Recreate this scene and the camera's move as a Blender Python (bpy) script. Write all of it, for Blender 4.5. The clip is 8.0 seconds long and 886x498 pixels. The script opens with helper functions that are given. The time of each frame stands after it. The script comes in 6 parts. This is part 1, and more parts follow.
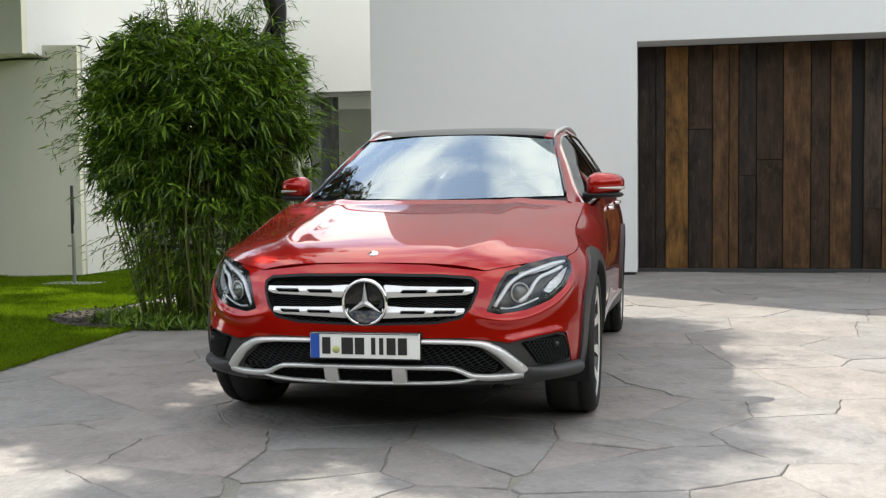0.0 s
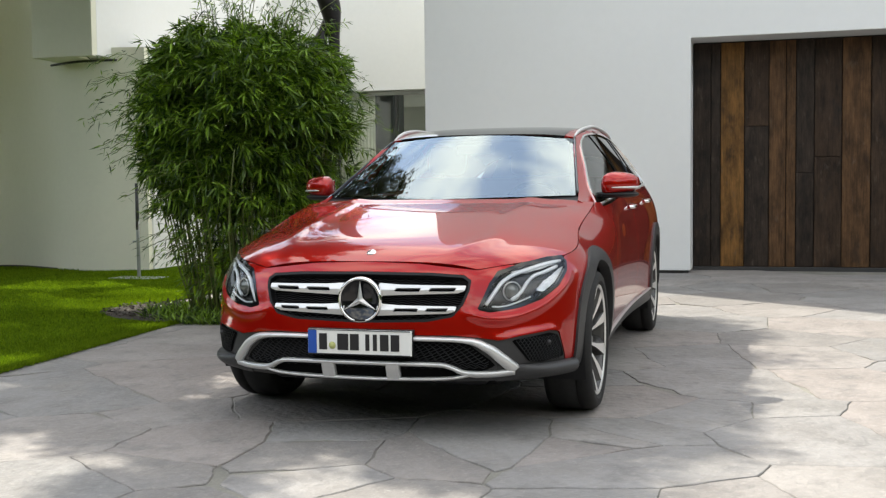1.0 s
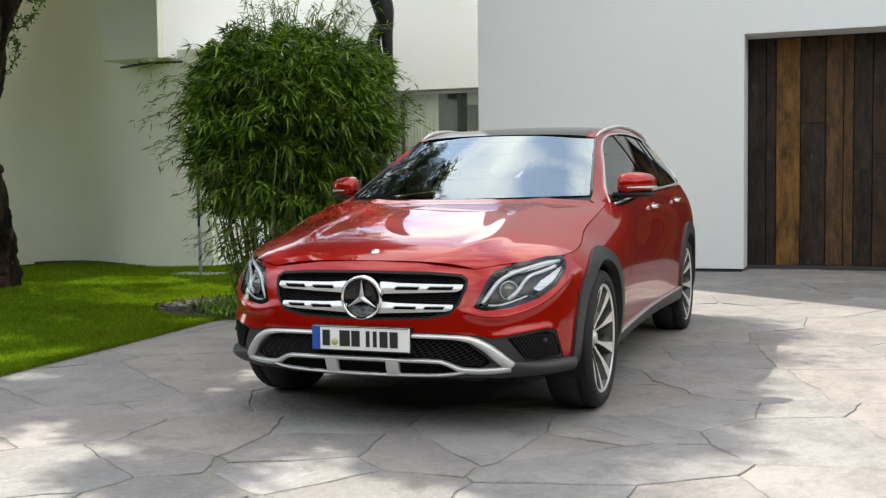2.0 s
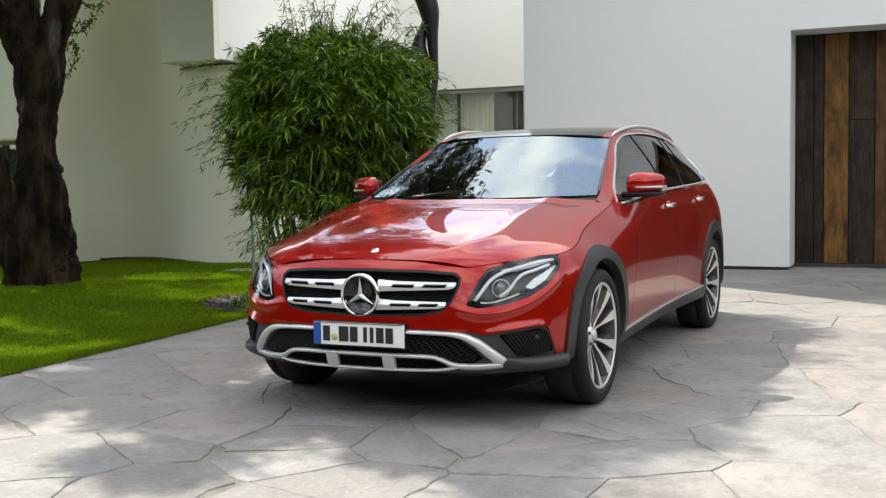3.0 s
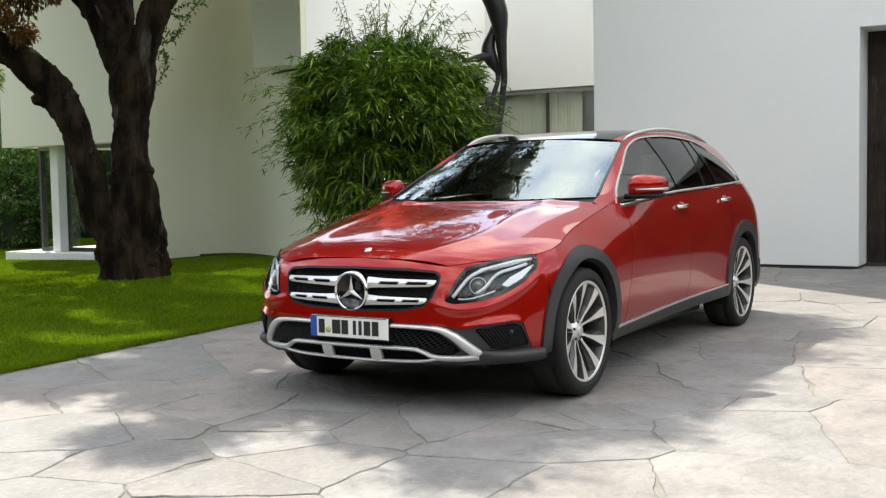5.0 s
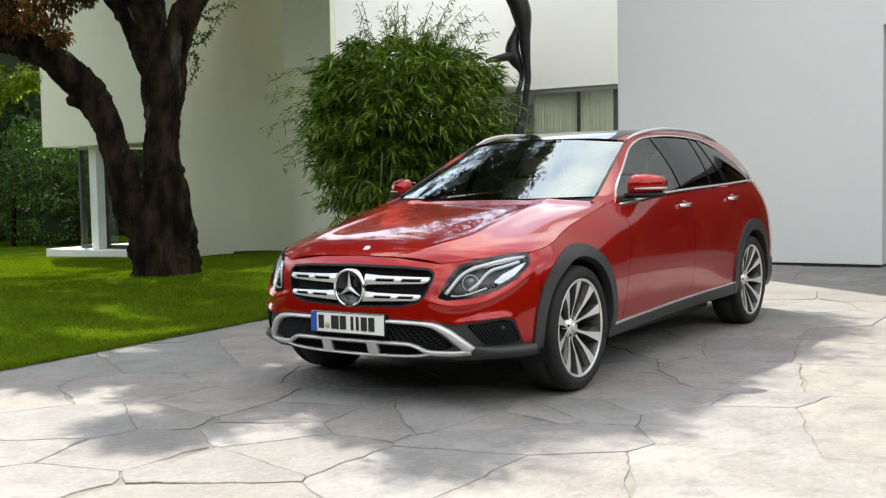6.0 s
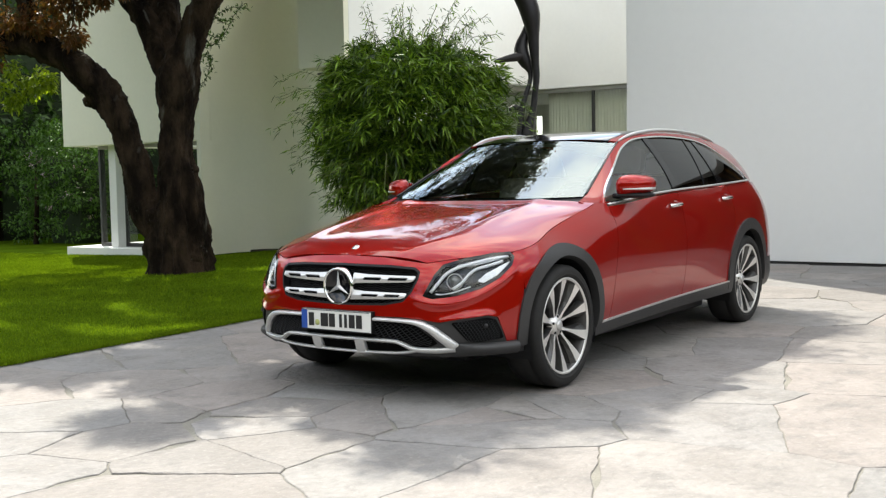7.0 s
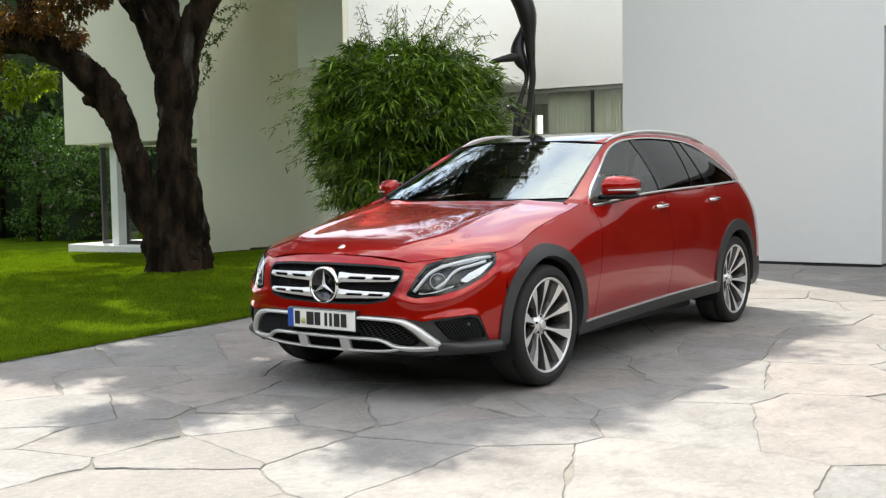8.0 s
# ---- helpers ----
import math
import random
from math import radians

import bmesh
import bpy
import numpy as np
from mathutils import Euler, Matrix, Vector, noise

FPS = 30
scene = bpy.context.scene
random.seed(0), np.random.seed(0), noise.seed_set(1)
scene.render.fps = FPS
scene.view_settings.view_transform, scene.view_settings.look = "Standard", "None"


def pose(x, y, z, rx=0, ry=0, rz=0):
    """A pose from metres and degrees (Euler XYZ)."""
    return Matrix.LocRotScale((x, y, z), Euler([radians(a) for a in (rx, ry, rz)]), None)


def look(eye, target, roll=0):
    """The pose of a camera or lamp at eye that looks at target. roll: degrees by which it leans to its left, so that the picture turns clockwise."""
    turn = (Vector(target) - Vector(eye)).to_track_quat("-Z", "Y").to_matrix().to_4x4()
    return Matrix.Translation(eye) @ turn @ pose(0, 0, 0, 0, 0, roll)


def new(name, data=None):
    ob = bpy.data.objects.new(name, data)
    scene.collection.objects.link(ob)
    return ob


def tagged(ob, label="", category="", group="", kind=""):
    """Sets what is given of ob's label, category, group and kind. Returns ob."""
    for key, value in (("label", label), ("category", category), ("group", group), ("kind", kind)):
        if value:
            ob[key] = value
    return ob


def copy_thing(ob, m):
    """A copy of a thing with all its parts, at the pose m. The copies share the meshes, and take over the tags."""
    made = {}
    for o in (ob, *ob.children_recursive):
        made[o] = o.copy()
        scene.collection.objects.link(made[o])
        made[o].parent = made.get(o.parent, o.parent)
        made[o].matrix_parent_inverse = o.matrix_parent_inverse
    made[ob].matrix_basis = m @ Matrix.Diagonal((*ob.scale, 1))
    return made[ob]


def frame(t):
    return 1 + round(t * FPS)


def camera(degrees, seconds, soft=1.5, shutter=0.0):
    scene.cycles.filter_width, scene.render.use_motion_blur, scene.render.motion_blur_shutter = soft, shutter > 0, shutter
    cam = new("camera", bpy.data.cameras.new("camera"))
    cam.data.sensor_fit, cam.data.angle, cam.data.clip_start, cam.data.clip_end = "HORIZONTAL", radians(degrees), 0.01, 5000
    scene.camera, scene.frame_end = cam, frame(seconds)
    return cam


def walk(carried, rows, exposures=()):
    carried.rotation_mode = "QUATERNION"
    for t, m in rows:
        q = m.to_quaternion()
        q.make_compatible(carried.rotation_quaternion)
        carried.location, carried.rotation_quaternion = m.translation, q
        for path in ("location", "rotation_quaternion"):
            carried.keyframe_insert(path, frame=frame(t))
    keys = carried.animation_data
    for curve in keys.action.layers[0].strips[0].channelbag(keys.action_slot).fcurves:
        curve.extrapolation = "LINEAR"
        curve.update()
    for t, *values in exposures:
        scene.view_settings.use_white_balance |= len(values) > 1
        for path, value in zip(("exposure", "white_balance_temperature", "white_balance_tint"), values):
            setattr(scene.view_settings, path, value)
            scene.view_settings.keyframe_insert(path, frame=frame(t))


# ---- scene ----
cam = camera(44.6, 8.0, 1.3)
PATH = [
    (0, (1.231, -5.154, 1.048), (0.828, -3.198, 0.946), -0.6),
    (0.5, (1.433, -5.159, 1.059), (0.956, -3.22, 0.954), -0.6),
    (1, (1.634, -5.161, 1.064), (1.078, -3.243, 0.956), -0.6),
    (1.5, (1.822, -5.16, 1.073), (1.192, -3.265, 0.962), -0.6),
    (3, (2.41, -5.165, 1.098), (1.581, -3.349, 0.98), -0.8),
    (3.5, (2.592, -5.158, 1.107), (1.709, -3.368, 0.986), -0.8),
    (4, (2.795, -5.17, 1.116), (1.862, -3.405, 0.995), -0.8),
    (4.5, (2.98, -5.172, 1.122), (2.001, -3.432, 1.0), -0.9),
    (5, (3.174, -5.17, 1.125), (2.141, -3.462, 1.004), -1.0),
    (6.5, (3.592, -5.166, 1.139), (2.468, -3.517, 1.013), -1.1),
    (7, (3.715, -5.165, 1.146), (2.573, -3.528, 1.019), -1.1),
    (7.5, (3.789, -5.158, 1.153), (2.641, -3.525, 1.024), -1.0),
    (8, (3.85, -5.164, 1.158), (2.701, -3.533, 1.028), -0.9),
]
walk(cam, [(t, look(eye, target, roll)) for t, eye, target, roll in PATH], [(0.0, 0.54, 6800, 7), (8.0, 0.62, 6800, 7)])

# ---- light ----
SUN_FROM = Vector((-0.82 * math.cos(radians(50)), 0.57 * math.cos(radians(50)), math.sin(radians(50)))).normalized()
world = bpy.data.worlds.new("sky")
scene.world = world
world.use_nodes = True
wn, wl = world.node_tree.nodes, world.node_tree.links
wbg = wn["Background"]
sky = wn.new("ShaderNodeTexSky")
sky.sky_type, sky.sun_disc = "NISHITA", False
sky.sun_elevation, sky.sun_rotation = radians(50), radians(305)
sky.dust_density, sky.ozone_density = 0.4, 1.2
wsc = wn.new("ShaderNodeVectorMath")
wsc.operation = "SCALE"
wsc.inputs["Scale"].default_value = 1.8
wco = wn.new("ShaderNodeTexCoord")
wmp = wn.new("ShaderNodeMapping")
wmp.inputs["Scale"].default_value = (1.0, 1.0, 2.2)
wmp.inputs["Location"].default_value = (3.3, -4.4, 3.3)
wno = wn.new("ShaderNodeTexNoise")
wno.inputs["Scale"].default_value, wno.inputs["Detail"].default_value, wno.inputs["Roughness"].default_value = 3.4, 7.0, 0.55
wrp = wn.new("ShaderNodeValToRGB")
wrp.color_ramp.elements[0].position, wrp.color_ramp.elements[1].position = 0.45, 0.63
wrp.color_ramp.elements[0].color = (0.17, 0.17, 0.17, 1)      # thin haze between the clouds
wmx = wn.new("ShaderNodeMix")
wmx.data_type = "RGBA"
wmx.inputs["B"].default_value = (15.6, 15.2, 14.5, 1)
wl.new(wco.outputs["Generated"], wmp.inputs["Vector"])
wl.new(wmp.outputs["Vector"], wno.inputs["Vector"])
wl.new(wno.outputs["Fac"], wrp.inputs["Fac"])
wl.new(wrp.outputs["Color"], wmx.inputs["Factor"])
wl.new(sky.outputs["Color"], wsc.inputs[0])
wl.new(wsc.outputs["Vector"], wmx.inputs["A"])
wl.new(wmx.outputs["Result"], wbg.inputs["Color"])
wbg.inputs["Strength"].default_value = 0.15
sun = new("sun", bpy.data.lights.new("sun", "SUN"))
sun.data.energy, sun.data.angle, sun.data.color = 5.2, radians(0.55), (1.0, 0.957, 0.885)
sun.matrix_world = look(SUN_FROM * 30, (0, 0, 0))


# ---- materials ----
def mat(name, color, rough=0.5, metal=0.0, vary=0.0, scale=3.0, fine=60.0, bump=0.0, bump_scale=80.0, coat=0.0, spec=0.5, hue2=None,
        streak=(1, 1, 1), per_object=0.0, per_island=0.0, bump_dist=0.01):
    """Principled material: two scales of noise vary the colour, a third gives relief."""
    m = bpy.data.materials.new(name)
    m.use_nodes = True
    n, l = m.node_tree.nodes, m.node_tree.links
    b = n["Principled BSDF"]
    b.inputs["Roughness"].default_value, b.inputs["Metallic"].default_value = rough, metal
    b.inputs["Coat Weight"].default_value, b.inputs["Coat Roughness"].default_value = coat, 0.03
    b.inputs["Specular IOR Level"].default_value = spec
    b.inputs["Base Color"].default_value = (*color, 1)
    co = n.new("ShaderNodeTexCoord")
    mp = n.new("ShaderNodeMapping")
    mp.inputs["Scale"].default_value = streak
    l.new(co.outputs["Object"], mp.inputs["Vector"])
    if vary or per_object or per_island:
        a, c = n.new("ShaderNodeTexNoise"), n.new("ShaderNodeTexNoise")
        a.inputs["Scale"].default_value, a.inputs["Detail"].default_value = scale, 5
        c.inputs["Scale"].default_value, c.inputs["Detail"].default_value = fine, 3
        l.new(mp.outputs["Vector"], a.inputs["Vector"])
        l.new(mp.outputs["Vector"], c.inputs["Vector"])
        add = n.new("ShaderNodeMath")
        add.operation = "MULTIPLY_ADD"
        add.inputs[1].default_value = 0.45
        l.new(c.outputs["Fac"], add.inputs[0])
        l.new(a.outputs["Fac"], add.inputs[2])
        ramp = n.new("ShaderNodeMapRange")
        ramp.inputs["From Min"].default_value, ramp.inputs["From Max"].default_value = 0.4, 1.05
        ramp.inputs["To Min"].default_value, ramp.inputs["To Max"].default_value = 1 - vary, 1 + vary
        l.new(add.outputs[0], ramp.inputs["Value"])
        val = ramp.outputs["Result"]
        for amount, node, sock in ((per_object, "ShaderNodeObjectInfo", "Random"), (per_island, "ShaderNodeNewGeometry", "Random Per Island")):
            if amount:
                oi = n.new(node)
                mr = n.new("ShaderNodeMapRange")
                mr.inputs["To Min"].default_value, mr.inputs["To Max"].default_value = 1 - amount, 1 + amount
                l.new(oi.outputs[sock], mr.inputs["Value"])
                mu = n.new("ShaderNodeMath")
                mu.operation = "MULTIPLY"
                l.new(val, mu.inputs[0])
                l.new(mr.outputs["Result"], mu.inputs[1])
                val = mu.outputs[0]
        src = None
        if hue2:
            mix = n.new("ShaderNodeMix")
            mix.data_type = "RGBA"
            mix.inputs["A"].default_value, mix.inputs["B"].default_value = (*color, 1), (*hue2, 1)
            r2 = n.new("ShaderNodeMapRange")
            r2.inputs["From Min"].default_value, r2.inputs["From Max"].default_value = 0.4, 0.62
            if per_island or per_object:
                oi = n.new("ShaderNodeNewGeometry" if per_island else "ShaderNodeObjectInfo")
                r2.inputs["From Min"].default_value, r2.inputs["From Max"].default_value = 0.0, 1.0
                l.new(oi.outputs["Random Per Island" if per_island else "Random"], r2.inputs["Value"])
            else:
                l.new(a.outputs["Fac"], r2.inputs["Value"])
            l.new(r2.outputs["Result"], mix.inputs["Factor"])
            src = mix.outputs["Result"]
        sc = n.new("ShaderNodeVectorMath")
        sc.operation = "SCALE"
        if src:
            l.new(src, sc.inputs[0])
        else:
            sc.inputs[0].default_value = color
        l.new(val, sc.inputs["Scale"])
        l.new(sc.outputs["Vector"], b.inputs["Base Color"])
    if bump:
        bn, bp = n.new("ShaderNodeTexNoise"), n.new("ShaderNodeBump")
        bn.inputs["Scale"].default_value, bn.inputs["Detail"].default_value = bump_scale, 6
        l.new(mp.outputs["Vector"], bn.inputs["Vector"])
        bp.inputs["Strength"].default_value, bp.inputs["Distance"].default_value = bump, bump_dist
        l.new(bn.outputs["Fac"], bp.inputs["Height"])
        l.new(bp.outputs["Normal"], b.inputs["Normal"])
    return m


def leaf_mat(name, color, color2, through_part=0.35, rough=0.45, uneven=0.3):
    """Leaf: hue varies leaf by leaf, some light shines through."""
    m = mat(name, color, rough, vary=0.25, scale=1.2, fine=9, per_island=uneven, hue2=color2, spec=0.35)
    n, l = m.node_tree.nodes, m.node_tree.links
    b = n["Principled BSDF"]
    tr, ms, sc = n.new("ShaderNodeBsdfTranslucent"), n.new("ShaderNodeMixShader"), n.new("ShaderNodeVectorMath")
    sc.operation = "MULTIPLY"
    sc.inputs[1].default_value = (1.5, 1.6, 0.6)
    l.new(b.inputs["Base Color"].links[0].from_socket, sc.inputs[0])
    l.new(sc.outputs["Vector"], tr.inputs["Color"])
    ms.inputs["Fac"].default_value = through_part
    l.new(b.outputs[0], ms.inputs[1])
    l.new(tr.outputs[0], ms.inputs[2])
    l.new(ms.outputs[0], n["Material Output"].inputs["Surface"])
    return m


def glass_mat(name, tint, rough=0.0, clear=0.6, ior=1.5, gloss=(1, 1, 1)):
    """Thin pane: a mirror by Fresnel over a tinted see-through sheet."""
    m = bpy.data.materials.new(name)
    m.use_nodes = True
    n, l = m.node_tree.nodes, m.node_tree.links
    n.remove(n["Principled BSDF"])
    tr, gl, ms, fr = n.new("ShaderNodeBsdfTransparent"), n.new("ShaderNodeBsdfGlossy"), n.new("ShaderNodeMixShader"), n.new("ShaderNodeFresnel")
    tr.inputs["Color"].default_value = (tint[0] * clear, tint[1] * clear, tint[2] * clear, 1)
    gl.inputs["Roughness"].default_value = rough
    gl.inputs["Color"].default_value = (*gloss, 1)
    fr.inputs["IOR"].default_value = ior or 1.5
    if ior is None:          # a pane with two faces: gloss by the angle alone
        n.remove(fr)
        lw, pw, mr = n.new("ShaderNodeLayerWeight"), n.new("ShaderNodeMath"), n.new("ShaderNodeMapRange")
        pw.operation = "POWER"
        pw.inputs[1].default_value = 4.0
        mr.inputs["To Min"].default_value, mr.inputs["To Max"].default_value = 0.045, 1.0
        l.new(lw.outputs["Facing"], pw.inputs[0])
        l.new(pw.outputs[0], mr.inputs["Value"])
        l.new(mr.outputs["Result"], ms.inputs["Fac"])
    else:
        l.new(fr.outputs[0], ms.inputs["Fac"])
    l.new(tr.outputs[0], ms.inputs[1])
    l.new(gl.outputs[0], ms.inputs[2])
    l.new(ms.outputs[0], n["Material Output"].inputs["Surface"])
    return m


def plank_mat(name, tones):
    """Weathered boards: each board takes one of several tones, with mottled stains and long grain."""
    m = mat(name, (0.05, 0.03, 0.02), 0.62, spec=0.2, bump=0.9, bump_scale=30, streak=(3.0, 3.0, 0.4))
    n, l = m.node_tree.nodes, m.node_tree.links
    co, oi, ramp = n.new("ShaderNodeTexCoord"), n.new("ShaderNodeObjectInfo"), n.new("ShaderNodeValToRGB")
    shift = n.new("ShaderNodeVectorMath")
    shift.operation = "MULTIPLY_ADD"
    l.new(oi.outputs["Random"], shift.inputs[0])
    shift.inputs[1].default_value = (3.0, 0.0, 40.0)
    l.new(co.outputs["Object"], shift.inputs[2])
    cr = ramp.color_ramp
    cr.interpolation = "CONSTANT"
    for k, t in enumerate(tones):
        e = cr.elements[k] if k < 2 else cr.elements.new(0.5)
        e.position, e.color = k / len(tones), (*t, 1)
    l.new(oi.outputs["Random"], ramp.inputs["Fac"])

    def layer(scale, stretch, rough, lo, hi, to0, to1):
        mp, no, mr = n.new("ShaderNodeMapping"), n.new("ShaderNodeTexNoise"), n.new("ShaderNodeMapRange")
        mp.inputs["Scale"].default_value = stretch
        no.inputs["Scale"].default_value, no.inputs["Detail"].default_value, no.inputs["Roughness"].default_value = scale, 9, rough
        for sock, v in (("From Min", lo), ("From Max", hi), ("To Min", to0), ("To Max", to1)):
            mr.inputs[sock].default_value = v
        l.new(shift.outputs["Vector"], mp.inputs["Vector"])
        l.new(mp.outputs["Vector"], no.inputs["Vector"])
        l.new(no.outputs["Fac"], mr.inputs["Value"])
        return mr.outputs["Result"]
    col = ramp.outputs["Color"]
    for fac in (layer(4.5, (1.3, 1, 0.45), 0.72, 0.34, 0.66, 0.30, 1.55), layer(16, (5, 1, 0.22), 0.6, 0.3, 0.7, 0.62, 1.25)):
        sc = n.new("ShaderNodeVectorMath")
        sc.operation = "SCALE"
        l.new(col, sc.inputs[0])
        l.new(fac, sc.inputs["Scale"])
        col = sc.outputs["Vector"]
    for fac, c in ((layer(2.2, (1.4, 1, 0.8), 0.65, 0.56, 0.70, 0.0, 0.8), (0.012, 0.010, 0.009, 1)), (layer(9.0, (1.6, 1, 0.6), 0.7, 0.58, 0.74, 0.0, 0.5), (0.12, 0.095, 0.07, 1))):
        mx = n.new("ShaderNodeMix")
        mx.data_type = "RGBA"
        l.new(fac, mx.inputs["Factor"])
        l.new(col, mx.inputs["A"])
        mx.inputs["B"].default_value = c
        col = mx.outputs["Result"]
    l.new(col, n["Principled BSDF"].inputs["Base Color"])
    return m


WHITE = mat("white_plaster", (0.79, 0.79, 0.765), 0.85, vary=0.035, scale=0.5, fine=14, bump=0.12, bump_scale=140)
GREY_PLASTER = mat("light_grey_plaster", (0.70, 0.71, 0.70), 0.85, vary=0.03, scale=0.45, fine=12, bump=0.1, bump_scale=140)
CREAM = mat("cream_plaster", (0.78, 0.77, 0.63), 0.85, vary=0.04, scale=0.5, fine=14, bump=0.12, bump_scale=140)
STONE = mat("flagstone", (0.222, 0.212, 0.204), 0.78, vary=0.26, scale=1.7, fine=24, bump=1.0, bump_scale=20, bump_dist=0.014)
sn, sl = STONE.node_tree.nodes, STONE.node_tree.links
sb = sn["Principled BSDF"]
s_ob, s_is, s_sum, s_fr, s_rmp, s_mul = (sn.new("ShaderNode" + k) for k in ("ObjectInfo", "NewGeometry", "Math", "Math", "ValToRGB", "VectorMath"))
s_fr.operation, s_mul.operation = "FRACT", "MULTIPLY"
s_rmp.color_ramp.interpolation = "CONSTANT"
for s_k, s_tone in enumerate(((0.98, 0.98, 0.97), (1.06, 0.99, 0.95), (0.90, 0.91, 0.91), (1.09, 1.06, 1.03), (0.92, 0.88, 0.85), (1.0, 1.0, 1.0), (0.86, 0.84, 0.82), (1.04, 1.0, 0.97))):
    s_el = s_rmp.color_ramp.elements[s_k] if s_k < 2 else s_rmp.color_ramp.elements.new(0.9)
    s_el.position, s_el.color = s_k / 8, (*s_tone, 1)
sl.new(s_ob.outputs["Random"], s_sum.inputs[0])
sl.new(s_is.outputs["Random Per Island"], s_sum.inputs[1])
sl.new(s_sum.outputs[0], s_fr.inputs[0])
sl.new(s_fr.outputs[0], s_rmp.inputs["Fac"])
sl.new(sb.inputs["Base Color"].links[0].from_socket, s_mul.inputs[0])
sl.new(s_rmp.outputs["Color"], s_mul.inputs[1])
sl.new(s_mul.outputs["Vector"], sb.inputs["Base Color"])
for s_scale, s_lo, s_hi, s_amount, s_color in ((2.3, 0.48, 0.68, 0.5, (0.172, 0.155, 0.140, 1)), (5.5, 0.50, 0.68, 0.7, (0.146, 0.138, 0.132, 1)), (38.0, 0.56, 0.70, 0.45, (0.34, 0.325, 0.30, 1))):
    st_, sr_, sm_ = sn.new("ShaderNodeTexNoise"), sn.new("ShaderNodeMapRange"), sn.new("ShaderNodeMix")
    st_.inputs["Scale"].default_value, st_.inputs["Detail"].default_value, st_.inputs["Roughness"].default_value = s_scale, 8, 0.62
    sr_.inputs["From Min"].default_value, sr_.inputs["From Max"].default_value, sr_.inputs["To Max"].default_value = s_lo, s_hi, s_amount
    sm_.data_type = "RGBA"
    sm_.inputs["B"].default_value = s_color
    sg_ = sn.new("ShaderNodeNewGeometry")
    sl.new(sg_.outputs["Position"], st_.inputs["Vector"])
    sl.new(sb.inputs["Base Color"].links[0].from_socket, sm_.inputs["A"])
    sl.new(st_.outputs["Fac"], sr_.inputs["Value"])
    sl.new(sr_.outputs["Result"], sm_.inputs["Factor"])
    sl.new(sm_.outputs["Result"], sb.inputs["Base Color"])
JOINT = mat("joint_mortar", (0.19, 0.182, 0.156), 0.95, vary=0.4, scale=3, fine=90, bump=0.6, bump_scale=120)
GROUND = mat("ground_soil", (0.16, 0.15, 0.12), 0.95, vary=0.3, scale=0.6, fine=30, bump=0.5)
LAWN = mat("lawn_soil", (0.052, 0.090, 0.005), 0.95, spec=0.0, vary=0.35, scale=1.2, fine=50, bump=0.6)
GRASS = leaf_mat("grass_blade", (0.084, 0.140, 0.009), (0.128, 0.180, 0.013), 0.42, 0.8, 0.14)
GRASS.node_tree.nodes["Principled BSDF"].inputs["Specular IOR Level"].default_value = 0.0
MULCH = mat("bark_mulch", (0.055, 0.045, 0.035), 0.95, vary=0.5, scale=14, fine=80, bump=1.0, bump_scale=60)
BAMBOO_LEAF = leaf_mat("bamboo_leaf", (0.014, 0.047, 0.006), (0.155, 0.25, 0.024), 0.26, 0.36)
BAMBOO_CANE = mat("bamboo_cane", (0.11, 0.13, 0.035), 0.5, vary=0.3, scale=5, fine=30, streak=(1, 1, 0.2))
BARK = mat("tree_bark", (0.012, 0.0078, 0.0050), 0.95, spec=0.12, vary=0.65, scale=5.0, fine=30, bump=1.0, bump_scale=30, hue2=(0.036, 0.024, 0.015), streak=(1, 1, 0.4), bump_dist=0.05)
bn, bl = BARK.node_tree.nodes, BARK.node_tree.links
bb = bn["Principled BSDF"]
bt, bs, bq = bn.new("ShaderNodeTexNoise"), bn.new("ShaderNodeMapRange"), bn.new("ShaderNodeMix")
bt.inputs["Scale"].default_value, bt.inputs["Detail"].default_value = 7.0, 6
bs.inputs["From Min"].default_value, bs.inputs["From Max"].default_value, bs.inputs["To Max"].default_value = 0.60, 0.70, 0.75
bq.data_type = "RGBA"
bq.inputs["B"].default_value = (0.12, 0.115, 0.10, 1)      # pale patches scattered by noise
bl.new(bb.inputs["Base Color"].links[0].from_socket, bq.inputs["A"])
bl.new(bt.outputs["Fac"], bs.inputs["Value"])
bl.new(bs.outputs["Result"], bq.inputs["Factor"])
bl.new(bq.outputs["Result"], bb.inputs["Base Color"])
CROWN_LEAF = leaf_mat("crown_leaf", (0.022, 0.036, 0.010), (0.060, 0.050, 0.016), 0.25)
COPPER_LEAF = leaf_mat("copper_leaf", (0.085, 0.055, 0.016), (0.145, 0.055, 0.024), 0.4)
HEDGE_LEAF = leaf_mat("hedge_leaf", (0.022, 0.058, 0.007), (0.052, 0.105, 0.014), 0.3)
SHRUB_LEAF = leaf_mat("shrub_leaf", (0.040, 0.100, 0.014), (0.070, 0.145, 0.024), 0.3)
PETAL = leaf_mat("lilac_petal", (0.36, 0.25, 0.45), (0.48, 0.36, 0.55), 0.4)
BRONZE = mat("dark_bronze", (0.022, 0.020, 0.020), 0.42, 0.6, vary=0.3, scale=6, fine=40, bump=0.3, bump_scale=18)
FRAME = mat("dark_window_frame", (0.045, 0.045, 0.045), 0.45, 0.3, vary=0.1)
TRIM = mat("grey_metal_trim", (0.32, 0.32, 0.30), 0.45, 0.6, vary=0.08)
POST = mat("zinc_post", (0.42, 0.43, 0.42), 0.5, 0.7, vary=0.15, scale=5)
GLASS = glass_mat("window_glass", (0.95, 0.98, 0.96), 0.0, 0.96, None)
